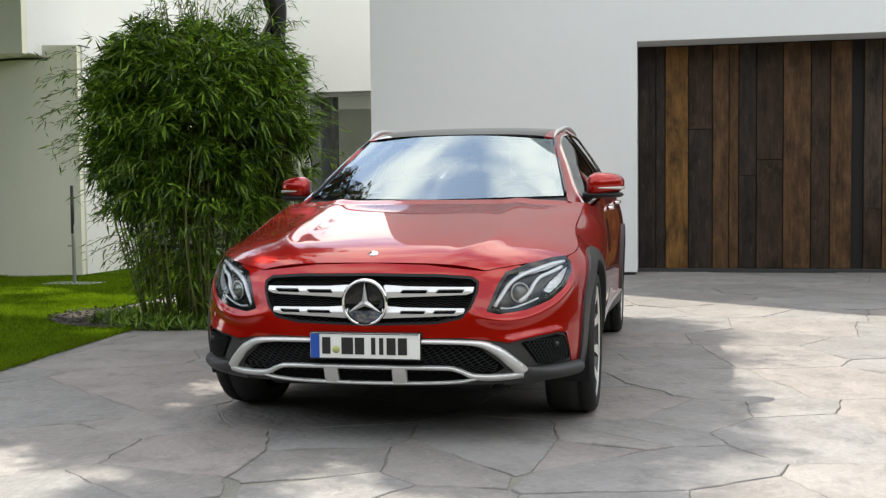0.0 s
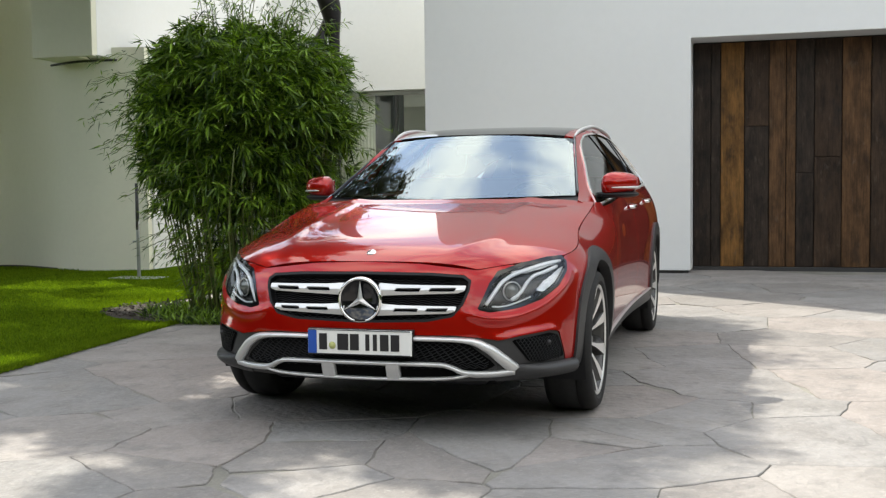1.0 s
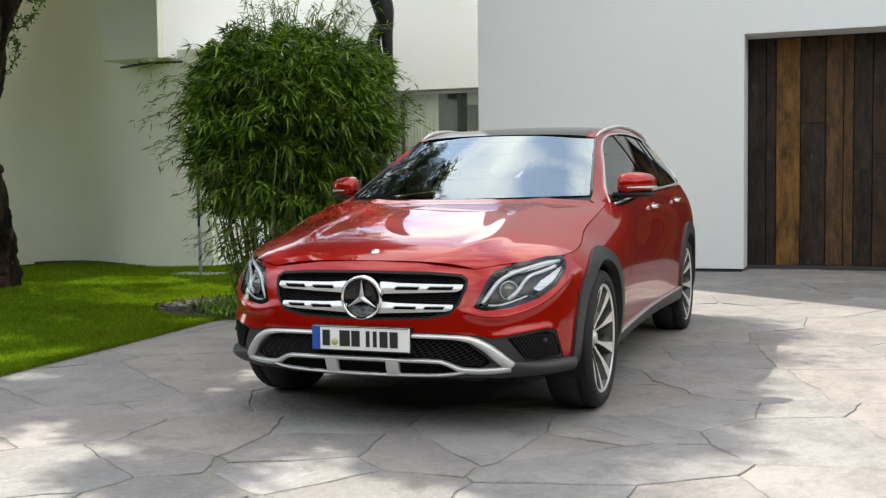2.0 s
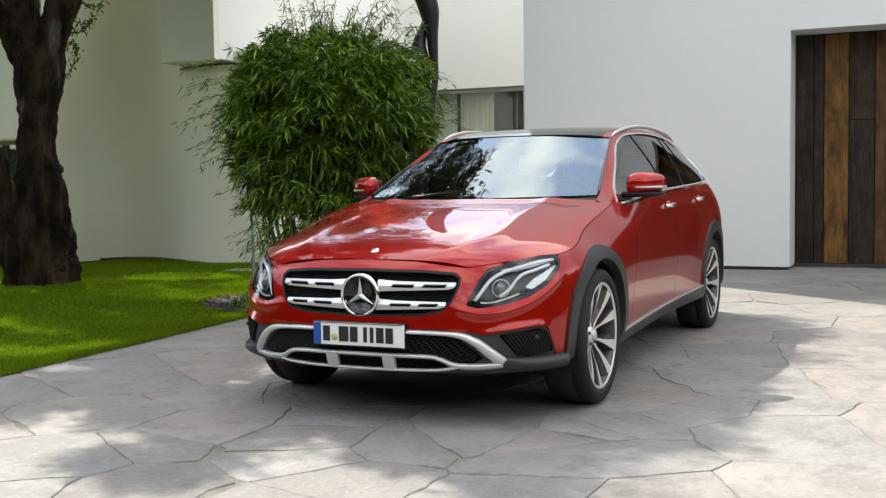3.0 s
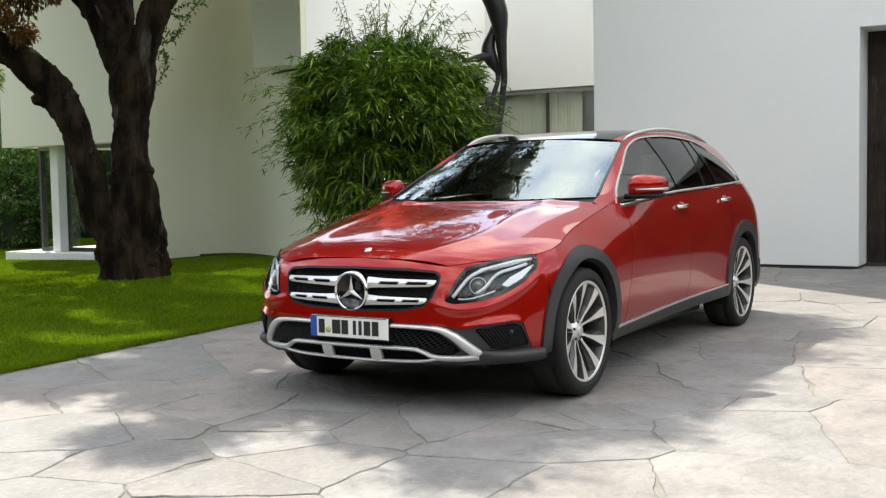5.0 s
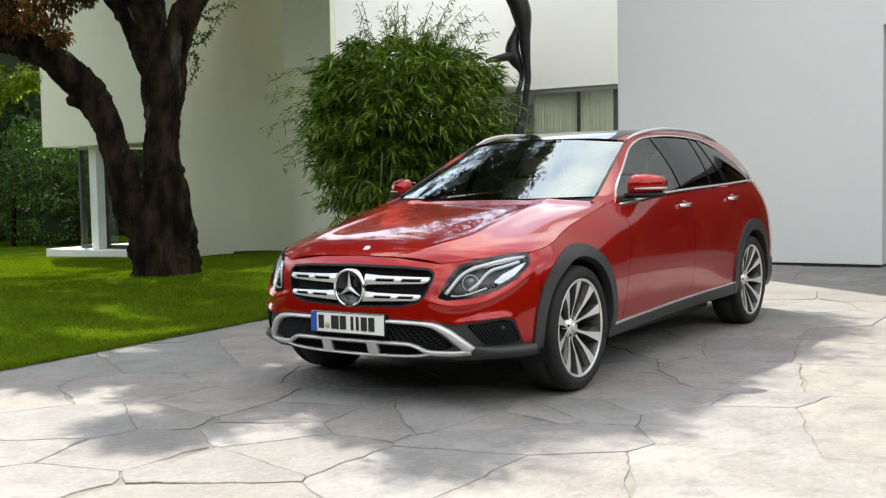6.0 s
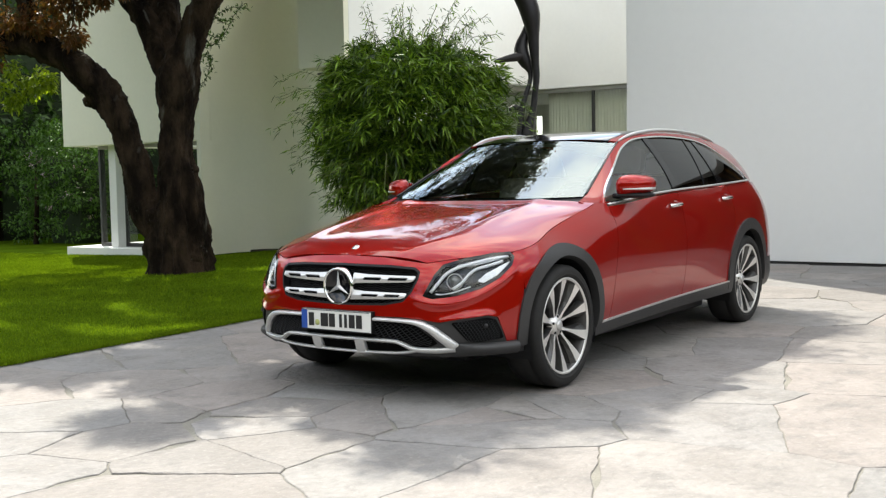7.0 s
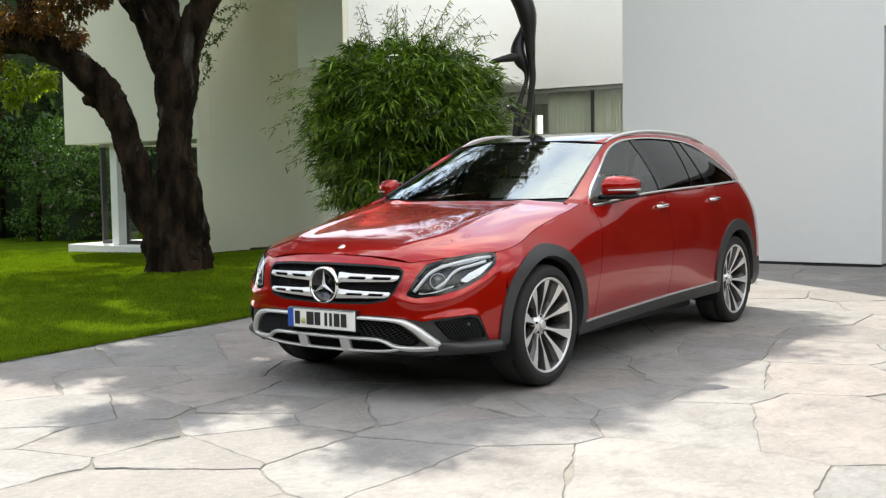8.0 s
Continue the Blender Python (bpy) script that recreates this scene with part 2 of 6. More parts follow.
CURTAIN = mat("curtain_linen", (0.74, 0.71, 0.61), 0.9, vary=0.1, scale=4, fine=100)
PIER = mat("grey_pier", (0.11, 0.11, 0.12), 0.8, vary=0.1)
YOUNG_LEAF = leaf_mat("young_leaf", (0.16, 0.24, 0.02), (0.26, 0.32, 0.03), 0.45)
DARK_ROOM = mat("dim_interior", (0.68, 0.68, 0.64), 0.9, vary=0.1)
PLANK = plank_mat("reclaimed_plank", ((0.040, 0.024, 0.014), (0.088, 0.046, 0.020), (0.060, 0.042, 0.030), (0.030, 0.021, 0.015), (0.095, 0.062, 0.038), (0.072, 0.038, 0.017)))
TAN_PLANK = plank_mat("tan_plank", ((0.150, 0.074, 0.020), (0.150, 0.074, 0.020)))
PLANK_GAP = mat("plank_backing", (0.012, 0.010, 0.009), 0.9, vary=0.2)


# ---- mesh helpers ----
def mesh_np(name, verts, faces, material=None, smooth=False):
    """Mesh from arrays: verts (n, 3), faces (m, k) or a list of index lists."""
    me = bpy.data.meshes.new(name)
    if isinstance(faces, np.ndarray):
        k = faces.shape[1]
        me.vertices.add(len(verts))
        me.vertices.foreach_set("co", np.asarray(verts, dtype=np.float32).ravel())
        me.loops.add(faces.size)
        me.loops.foreach_set("vertex_index", faces.astype(np.int32).ravel())
        me.polygons.add(len(faces))
        me.polygons.foreach_set("loop_start", np.arange(0, faces.size, k, dtype=np.int32))
        me.update(calc_edges=True)
    else:
        me.from_pydata([tuple(map(float, v)) for v in verts], [], faces)
        me.update()
    if smooth:
        me.polygons.foreach_set("use_smooth", [True] * len(me.polygons))
    if material:
        me.materials.append(material)
    return me


def thing(name, label, category, group="", kind="", at=(0, 0, 0), turn=0):
    """An Empty at the thing's base, which carries its tags."""
    ob = new(name)
    ob.empty_display_size = 0.1
    ob.matrix_world = pose(*at, 0, 0, turn)
    return tagged(ob, label, category, group, kind)


def part(name, geo, material, parent=None, label="", smooth=False):
    """Links a bmesh or a mesh as one object under a thing or a part."""
    if isinstance(geo, bmesh.types.BMesh):
        me = bpy.data.meshes.new(name)
        geo.to_mesh(me)
        geo.free()
    else:
        me = geo
    if material and not me.materials:
        me.materials.append(material)
    if smooth:
        me.polygons.foreach_set("use_smooth", [True] * len(me.polygons))
    ob = new(name, me)
    if parent:
        ob.parent = parent
    if label:
        ob["label"] = label
    return ob


def setting(name, geo, material, label, category, smooth=False):
    return tagged(part(name, geo, material, None, "", smooth), label, category, kind="structure")


def box(bm, x0, x1, y0, y1, z0, z1, bevel=0.0):
    """A box added to bm, its edges bevelled."""
    r = bmesh.ops.create_cube(bm, size=1.0, matrix=Matrix.LocRotScale(((x0 + x1) / 2, (y0 + y1) / 2, (z0 + z1) / 2), None, (x1 - x0, y1 - y0, z1 - z0)))
    if bevel:
        es = list({e for v in r["verts"] for e in v.link_edges})
        bmesh.ops.bevel(bm, geom=es, offset=bevel, segments=2, profile=0.5, affect="EDGES", clamp_overlap=True)
    return bm


def boxes(*rows, bevel=0.0):
    bm = bmesh.new()
    for r in rows:
        box(bm, *r, bevel=bevel)
    return bm


def tube(points, radii, sides=8, cap=True):
    """Verts and faces of a tube along points."""
    pts = [Vector(p) for p in points]
    verts, faces = [], []
    a = None
    for i, p in enumerate(pts):
        d = (pts[min(i + 1, len(pts) - 1)] - pts[max(i - 1, 0)]).normalized()
        if a is None:
            a = d.cross(Vector((1, 0.2, 0.1)) if abs(d.x) < 0.8 else Vector((0.1, 1, 0.2)))
        a = (a - d * a.dot(d)).normalized()
        b = d.cross(a).normalized()
        for k in range(sides):
            w = 2 * math.pi * k / sides
            verts.append(p + (a * math.cos(w) + b * math.sin(w)) * radii[i])
    for i in range(len(pts) - 1):
        for k in range(sides):
            k2 = (k + 1) % sides
            faces.append([i * sides + k, (i + 1) * sides + k, (i + 1) * sides + k2, i * sides + k2])
    if cap:
        faces.append(list(range(sides)))
        faces.append([(len(pts) - 1) * sides + k for k in reversed(range(sides))])
    return verts, faces


def tubes(name, rows, material, sides=8, smooth=True):
    """Several tubes as one mesh; rows of (points, radii)."""
    V, F = [], []
    for pts, rad in rows:
        v, f = tube(pts, rad, sides)
        o = len(V)
        V += v
        F += [[i + o for i in q] for q in f]
    return mesh_np(name, V, F, material, smooth)


def spline(points, n):
    """n points of a Catmull-Rom curve through points of any dimension."""
    p = np.asarray(points, float)
    q = np.vstack([2 * p[0] - p[1], p, 2 * p[-1] - p[-2]])
    out = []
    for u in np.linspace(0, len(p) - 1, n):
        i = min(int(u), len(p) - 2)
        f = u - i
        a, b, c, d = q[i], q[i + 1], q[i + 2], q[i + 3]
        out.append(0.5 * (2 * b + (c - a) * f + (2 * a - 5 * b + 4 * c - d) * f * f + (3 * b - a - 3 * c + d) * f ** 3))
    return np.array(out)


def leaves(name, base, heading, length, width, material, droop=0.25, seed=1, fold=0.25):
    """Pointed leaves, four triangles each: base (n, 3), heading (n, 3), length and width (n)."""
    rng = np.random.default_rng(seed)
    n = len(base)
    d = heading / np.linalg.norm(heading, axis=1, keepdims=True)
    r = rng.normal(size=(n, 3)) * 0.5 + np.array([0, 0, 1.0])
    s = np.cross(d, r)
    s /= np.linalg.norm(s, axis=1, keepdims=True) + 1e-9
    u = np.cross(s, d)
    L, W = length[:, None], width[:, None]
    down = np.array([0, 0, -1.0]) * L * droop
    mid = base + d * L * 0.45 + down * 0.3
    tip = base + d * L + down
    V = np.stack([base, mid + s * W * 0.5 + u * W * fold, mid, mid - s * W * 0.5 + u * W * fold, tip], 1).reshape(-1, 3)
    o = np.arange(n)[:, None] * 5
    F = np.concatenate([o + np.array([[0, 1, 2]]), o + np.array([[0, 2, 3]]), o + np.array([[1, 4, 2]]), o + np.array([[2, 4, 3]])])
    return mesh_np(name, V, F, material)


# ---- ground ----
def smooth01(a, lo, hi):
    t = np.clip((a - lo) / (hi - lo), 0, 1)
    return t * t * (3 - 2 * t)


def ground_z(x, y):
    """The drive climbs a little to the garage; the lawn falls a little to the far house."""
    x, y = np.asarray(x, float), np.asarray(y, float)
    drive = (0.006 * np.clip(y, 0, 3) + 0.0142 * np.clip(y - 3, 0, 6)) * smooth01(x, -3.2, -1.4)
    return drive - 0.018 * np.clip(-x - 6.0, 0, 8.0)


def sheet(name, xs, ys, dz, material, label, category):
    X, Y = np.meshgrid(xs, ys)
    V = np.stack([X.ravel(), Y.ravel(), (ground_z(X, Y) + dz).ravel()], 1)
    nx, ny = len(xs), len(ys)
    i = (np.arange(ny - 1)[:, None] * nx + np.arange(nx - 1)[None]).ravel()
    return setting(name, mesh_np(name, V, np.stack([i, i + 1, i + nx + 1, i + nx], 1), material, True), material, label, category)


far = [-900, -300, -100, -40]
sheet("ground", np.array(far + list(np.arange(-22, 22.1, 1.0)) + [40, 100, 300, 900]), np.array(far + list(np.arange(-22, 26.1, 1.0)) + [40, 100, 300, 900]), -0.06, GROUND, "bare brown soil round the drive", "ground")


def lawn_edge(y):
    return -2.68 - 0.085 * np.clip(y, -3, 3.2) - 0.9 * smooth01(np.asarray(y, float), 3.0, 4.2)


# the lawn: a raised strip of turf left of the paving
ly = np.linspace(-5, 14, 77)
lx = np.linspace(0, 1, 40)
LX = lawn_edge(ly)[:, None] + (-20.5 - lawn_edge(ly)[:, None]) * lx[None] ** 1.3
LY = np.repeat(ly[:, None], 40, 1)
LZ = ground_z(LX, LY) + 0.012
nrow, ncol = LX.shape
V = np.stack([LX.ravel(), LY.ravel(), LZ.ravel()], 1)
i = (np.arange(nrow - 1)[:, None] * ncol + np.arange(ncol - 1)[None]).ravel()
F = np.stack([i, i + ncol, i + ncol + 1, i + 1], 1)
setting("lawn", mesh_np("lawn", V, F, LAWN, True), LAWN, "short green lawn beside the stone drive", "lawn")


# ---- house ----
def wall(name, label, rows, material=None):
    return setting(name, boxes(*rows, bevel=0.006), material or WHITE, label, "wall")


GY = 7.55   # front plane of the garage wing
bm = bmesh.new()
face = bm.faces.new([bm.verts.new((x, GY, z)) for x, z in ((-2.26, 0.115), (0.913, 0.115), (0.913, 2.77), (6.4, 2.77), (6.4, 0.115), (9.5, 0.115), (9.5, 7.2), (-2.26, 7.2))])
moved = bmesh.ops.extrude_face_region(bm, geom=[face])["geom"]
bmesh.ops.translate(bm, vec=(0, 0.6, 0), verts=[g for g in moved if isinstance(g, bmesh.types.BMVert)])
bmesh.ops.recalc_face_normals(bm, faces=bm.faces)
bmesh.ops.bevel(bm, geom=list(bm.edges), offset=0.007, segments=2, profile=0.5, affect="EDGES")
setting("wall_garage", bm, GREY_PLASTER, "smooth light grey plaster wall with a wide garage opening", "wall")
wall("plinth", "dark recessed base strip below the plaster wall",
     [(-2.24, 0.89, GY + 0.03, GY + 0.5, -0.05, 0.115), (6.42, 9.4, GY + 0.03, GY + 0.5, -0.05, 0.115)], FRAME)
wall("wall_garage_side", "white plaster side wall of the garage wing", [(-2.262, -1.96, GY + 0.602, 13.2, -0.05, 7.2)])
wall("wall_garage_end", "light grey plaster end wall of the garage wing", [(9.2, 9.5, GY + 0.602, 13.2, -0.05, 7.2)], GREY_PLASTER)
wall("wall_garage_back", "light grey plaster back wall of the garage", [(-1.958, 9.198, 12.9, 13.2, -0.05, 7.2)], GREY_PLASTER)
wall("garage_roof", "flat roof slab of the garage wing", [(-2.262, 9.5, GY, 13.2, 7.202, 7.4)], GREY_PLASTER)

# upper storey over the courtyard glass
BY = 13.3
wall("wall_upper_back", "bright white plaster wall above the courtyard windows", [(-9.9, -1.0, BY, BY + 0.35, 2.87, 4.9)])
wall("wall_upper_side", "bright white plaster side wall of the upper storey", [(-7.25, -6.95, 7.72, BY - 0.002, 2.95, 4.9)])
wall("wall_upper_front", "cream plaster front of the projecting upper storey", [(-7.89, -6.948, 7.6, 7.718, 2.93, 4.9), (-7.89, -7.252, 7.72, 9.5, 2.93, 4.9)], CREAM)
wall("upper_soffit", "white soffit below the upper storey", [(-7.2, -6.97, 8.75, BY, 2.93, 2.948)])
wall("wall_lower_corner", "white plaster ground floor corner below a shadow gap", [(-6.8, -6.5, 8.3, 9.8, -0.15, 3.09)])
# the gap's shade is put in as a thin dark strip
wall("shadow_gap", "dark strip standing for the shadow gap over the ground floor wall", [(-7.9, -6.49, 8.24, 8.5, 3.092, 3.105)], FRAME)
wall("roof_slab", "flat roof slab of the house", [(-13.85, -6.95, 8.6, 16, 4.91, 5.05)])

# curved cream wall between the two wings
curve = spline([(-6.5, 8.16), (-7.3, 8.02), (-8.0, 8.25), (-8.6, 8.62), (-9.1, 8.92), (-9.6, 9.07), (-10.02, 8.95), (-10.25, 8.55), (-10.23, 8.0), (-10.12, 7.56)], 60)
bm = bmesh.new()
rows = []
for k, (x, y) in enumerate(curve):
    t = curve[min(k + 1, 59)] - curve[max(k - 1, 0)]
    nrm = np.array([t[1], -t[0]]) / np.linalg.norm(t)      # away from the garden
    top = 3.09 if x > -7.6 else 4.9
    nrm = nrm * (1.0 if k < 52 else 0.25)                   # thins out to the terrace glazing
    rows.append([bm.verts.new((x, y, -0.3)), bm.verts.new((x, y, top)), bm.verts.new((x + nrm[0] * 0.3, y + nrm[1] * 0.3, top)), bm.verts.new((x + nrm[0] * 0.3, y + nrm[1] * 0.3, -0.3))])
for a, b in zip(rows, rows[1:]):
    for j in range(4):
        bm.faces.new((a[j], b[j], b[(j + 1) % 4], a[(j + 1) % 4]))
bm.faces.new(rows[0])
bm.faces.new(rows[-1][::-1])
bmesh.ops.recalc_face_normals(bm, faces=bm.faces)
for e in bm.edges:
    e.smooth = len(e.link_faces) == 2 and e.calc_face_angle() < radians(40)
setting("wall_curved", bm, CREAM, "tall curved cream plaster wall behind the lawn", "wall", True)
# dark tube drawn in for the shadow line below the upper block
gap_run = [(x, y - 0.01, 2.914) for x, y in curve if -8.15 < x < -6.75]
setting("drip_edge", tubes("drip_edge", [(gap_run, [0.016] * len(gap_run))], FRAME, 6), FRAME, "dark line standing for the shadow gap under the upper storey", "trim")

# garden front with a cantilevered upper storey over a glazed room
FY = 7.56
wall("wall_garden_front", "cream plaster upper storey cantilevered over the terrace", [(-13.85, -10.20, FY, FY + 0.35, 1.91, 4.9)], CREAM)
wall("wall_garden_side", "cream plaster side wall of the upper storey", [(-13.85, -13.5, FY + 0.352, 14, 1.91, 4.9)], CREAM)
wall("terrace_soffit", "white soffit over the terrace", [(-13.5, -10.65, FY + 0.352, 14, 1.93, 2.1), (-10.648, -10.34, FY + 0.352, 7.95, 1.93, 2.1)], WHITE)
wall("terrace", "white concrete terrace slab with a grey stone top", [(-13.9, -10.5, FY + 0.02, 14, -0.3, 0.02), (-10.498, -10.26, FY + 0.02, 7.98, -0.3, 0.02)], WHITE)
wall("wall_garden_back", "dark grey back wall of the garden room", [(-13.4, -10.55, 11.0, 11.2, 0.022, 1.926)], PIER)
wall("terrace_pillar", "white square pillar at the terrace glazing", [(-12.86, -12.66, 7.80, 7.98, 0.022, 1.928)], WHITE)


def window(name, label, x0, x1, y, z0, z1, posts, t=0.06):
    """A glazed front along x: frame members, then each pane."""
    w = thing(name, label, "window", kind="structure", at=(x0, y, z0))
    W, H = x1 - x0, z1 - z0
    cuts = [0.0] + list(posts) + [W]
    part("window_frame", boxes((0, W, 0, t, 0, 0.07), bevel=0.004), FRAME, w)
    part("window_head", boxes((0, W, 0, t, H - 0.07, H), bevel=0.004), TRIM, w)
    for c in cuts:
        c = min(max(c, t / 2), W - t / 2)
        part("mullion", boxes((c - t / 3, c + t / 3, -0.01, t + 0.01, 0.071, H - 0.071), bevel=0.004), FRAME, w)
    for a, b in zip(cuts, cuts[1:]):
        p = part("pane", boxes((a + t / 2, b - t / 2, 0.02, 0.035, 0.071, H - 0.071)), GLASS, w)
        p.visible_shadow = False
    return w


window("window_1", "tall dark-framed courtyard glazing with curtains behind", -9.6, -2.0, BY + 0.08, 0.1, 2.86, (1.3, 2.6, 3.9, 5.0, 6.3))
window("window_2", "dark-framed glazing of the garden room", -13.42, -10.25, 8.0, 0.02, 1.92, (0.70, 1.95), 0.09)
wall("room_ceiling", "white ceiling of the courtyard room", [(-9.8, -1.97, BY + 0.36, 17.5, 2.9, 3.1)], WHITE)
wall("room_floor", "pale floor of the courtyard room", [(-9.8, -1.97, BY + 0.1, 17.5, 0.0, 0.09)], DARK_ROOM)
wall("room_back", "dim back wall with a window to the garden", [(-9.8, -9.38, 17.5, 17.7, 0.09, 3.1), (-9.38, -9.14, 17.5, 17.7, 0.09, 2.2), (-9.38, -9.14, 17.5, 17.7, 2.64, 3.1), (-9.14, -7.4, 17.5, 17.7, 0.09, 3.1), (-6.3, -4.9, 17.5, 17.7, 0.09, 3.1), (-3.2, -1.9, 17.5, 17.7, 0.09, 3.1),
                                                             (-7.4, -6.3, 17.5, 17.7, 2.5, 3.1), (-4.9, -3.2, 17.5, 17.7, 2.5, 3.1)], DARK_ROOM)
wall("room_side", "dim side wall of the courtyard room", [(-10.0, -9.8, BY + 0.1, 17.5, 0, 3.1), (-1.96, -1.8, BY + 0.1, 17.5, 0, 3.1)], DARK_ROOM)

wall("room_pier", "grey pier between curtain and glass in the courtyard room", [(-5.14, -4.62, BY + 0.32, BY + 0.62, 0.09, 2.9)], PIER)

# curtain behind the courtyard glass
for x0, x1 in ((-6.72, -5.04),):
    n = 150
    xs = np.linspace(x0, x1, n)
    V, F = [], []
    for z in (0.12, 2.84):
        for k, x in enumerate(xs):
            V.append((x, BY + 0.22 + 0.035 * math.sin(k * 1.1) + 0.012 * math.sin(k * 0.37), z))
    F = [[k, k + 1, n + k + 1, n + k] for k in range(n - 1)]
    c = part("curtain", mesh_np("curtain", V, F, CURTAIN, True), CURTAIN)
    c.modifiers.new("thickness", "SOLIDIFY").thickness = 0.003
    tagged(c, "pale linen curtain hanging in folds behind glass", "curtain", "curtains")

# garage door of reclaimed planks
door = thing("door_1", "wide garage door of dark reclaimed wooden planks", "door", kind="structure", at=(0.913, GY + 0.48, 0.1))
part("backing", boxes((0.0, 5.487, 0.03, 0.09, 0.0, 2.7)), PLANK_GAP, door)
part("bottom_rail", boxes((0.0, 5.487, -0.02, 0.028, -0.03, 0.03), bevel=0.004), FRAME, door)
rng = random.Random(4)
x = 0.012
widths = [0.20, 0.11, 0.27, 0.275, 0.19, 0.11, 0.20, 0.30, 0.31, 0.21, 0.24]
k = 0
while x < 5.4:
    w = widths[k] if k < len(widths) else rng.choice((0.12, 0.2, 0.24, 0.3))
    if k == len(widths):
        x += 0.13       # dark gap between the two leaves
    w = min(w, 5.475 - x)
    cuts = {3: (1.68,), 6: (1.13,), 7: (1.31,)}.get(k, () if k < 11 or rng.random() < 0.5 else (rng.uniform(0.7, 2.1),))
    zs = [0.035] + list(cuts) + [2.66]
    for a, b in zip(zs, zs[1:]):
        d = rng.uniform(-0.006, 0.006)
        part("plank", boxes((x, x + w - 0.009, -0.012 + d, 0.028, a, b - 0.006), bevel=0.003), TAN_PLANK if k in (2, 13) else PLANK, door)
    x += w
    k += 1


# ---- the car ----
def car_paint():
    m = mat("red_metallic_paint", (0.32, 0.0046, 0.0022), 0.33, 0.5, vary=0.03, scale=900, fine=2500, coat=1.0, spec=0.0)
    m.node_tree.nodes["Principled BSDF"].inputs["Coat IOR"].default_value = 1.5
    m.node_tree.nodes["Principled BSDF"].inputs["Coat Roughness"].default_value = 0.012
    return m


RED = car_paint()
CLAD = mat("dark_grey_plastic", (0.035, 0.0345, 0.035), 0.46, spec=0.42, vary=0.05, scale=300, fine=900, bump=0.08, bump_scale=900)
# shade inside the car's openings, put into a near-black colour
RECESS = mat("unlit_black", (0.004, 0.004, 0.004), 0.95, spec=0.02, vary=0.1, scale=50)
BLACK = mat("black_plastic", (0.007, 0.007, 0.008), 0.5, vary=0.1, scale=50, spec=0.3)
GLOSS_BLACK = mat("gloss_black", (0.006, 0.006, 0.007), 0.08)
SILVER = mat("satin_silver", (0.62, 0.62, 0.61), 0.36, 0.6, vary=0.02, scale=40)
CHROME = mat("chrome", (0.78, 0.78, 0.77), 0.07, 1.0)
RIM_GREY = mat("dark_rim_paint", (0.085, 0.083, 0.080), 0.35, 0.6, vary=0.05)
RIM_SILVER = mat("machined_alloy", (0.74, 0.725, 0.70), 0.34, 0.6, vary=0.03, scale=60)
RUBBER = mat("tyre_rubber", (0.022, 0.0215, 0.021), 0.72, spec=0.25, vary=0.15, scale=40, fine=200, bump=0.1)
CAR_GLASS = glass_mat("windscreen_glass", (0.80, 0.87, 0.86), 0.0, 0.92, 2.9, (0.81, 0.93, 1.0))      # blue of the reflected sky put into the gloss colour
SIDE_GLASS = glass_mat("tinted_glass", (0.88, 0.91, 0.86), 0.0, 0.96, 1.75)
PRIVACY = glass_mat("privacy_glass", (0.30, 0.30, 0.29), 0.0, 0.10, 1.45)
LENS = glass_mat("lamp_cover", (0.97, 0.98, 1.0), 0.0, 0.97, 1.33)
DRL = mat("white_light_guide", (0.92, 0.94, 0.95), 0.2, coat=0.5)
HOUSING = mat("lamp_housing", (0.030, 0.031, 0.033), 0.22, 0.3, vary=0.2, scale=30)
REFLECTOR = mat("lamp_reflector", (0.80, 0.82, 0.82), 0.30, 0.5, vary=0.1, scale=60)
PROJECTOR = mat("projector_lens", (0.16, 0.165, 0.15), 0.06, 0.4, coat=1.0)
AMBER = mat("amber_reflector", (0.75, 0.20, 0.01), 0.2, coat=0.6)
TAIL = mat("tail_lamp_red", (0.30, 0.006, 0.008), 0.12, coat=1.0)
SEAT = mat("beige_leather", (0.58, 0.54, 0.47), 0.55, vary=0.08, scale=12)
DASH = mat("dark_dashboard", (0.05, 0.05, 0.048), 0.6, vary=0.1)
PLATE = mat("plate_white", (0.78, 0.78, 0.75), 0.4)
PLATE_BLUE = mat("plate_blue", (0.01, 0.07, 0.36), 0.4)
SEAL = mat("seal_green", (0.42, 0.44, 0.16), 0.5)
INK = mat("plate_black", (0.012, 0.012, 0.014), 0.45)


class Curve:
    """Natural cubic spline through values at increasing knots."""

    def __init__(self, knots, values):
        self.k, self.v = np.asarray(knots, float), np.asarray(values, float)
        if self.v.ndim == 1:
            self.v = self.v[:, None]
        n, h = len(self.k), np.diff(self.k)
        A, B = np.eye(n), np.zeros_like(self.v)
        for i in range(1, n - 1):
            A[i, i - 1:i + 2] = h[i - 1], 2 * (h[i - 1] + h[i]), h[i]
            B[i] = 6 * ((self.v[i + 1] - self.v[i]) / h[i] - (self.v[i] - self.v[i - 1]) / h[i - 1])
        self.m, self.h = np.linalg.solve(A, B), h

    def __call__(self, x):
        x = np.asarray(x, float)
        i = np.clip(np.searchsorted(self.k, x) - 1, 0, len(self.k) - 2)
        h = self.h[i][..., None]
        a, b = (self.k[i + 1] - x)[..., None] / h, (x - self.k[i])[..., None] / h
        r = a * self.v[i] + b * self.v[i + 1] + ((a ** 3 - a) * self.m[i] + (b ** 3 - b) * self.m[i + 1]) * h * h / 6
        return r[..., 0] if self.v.shape[1] == 1 else r


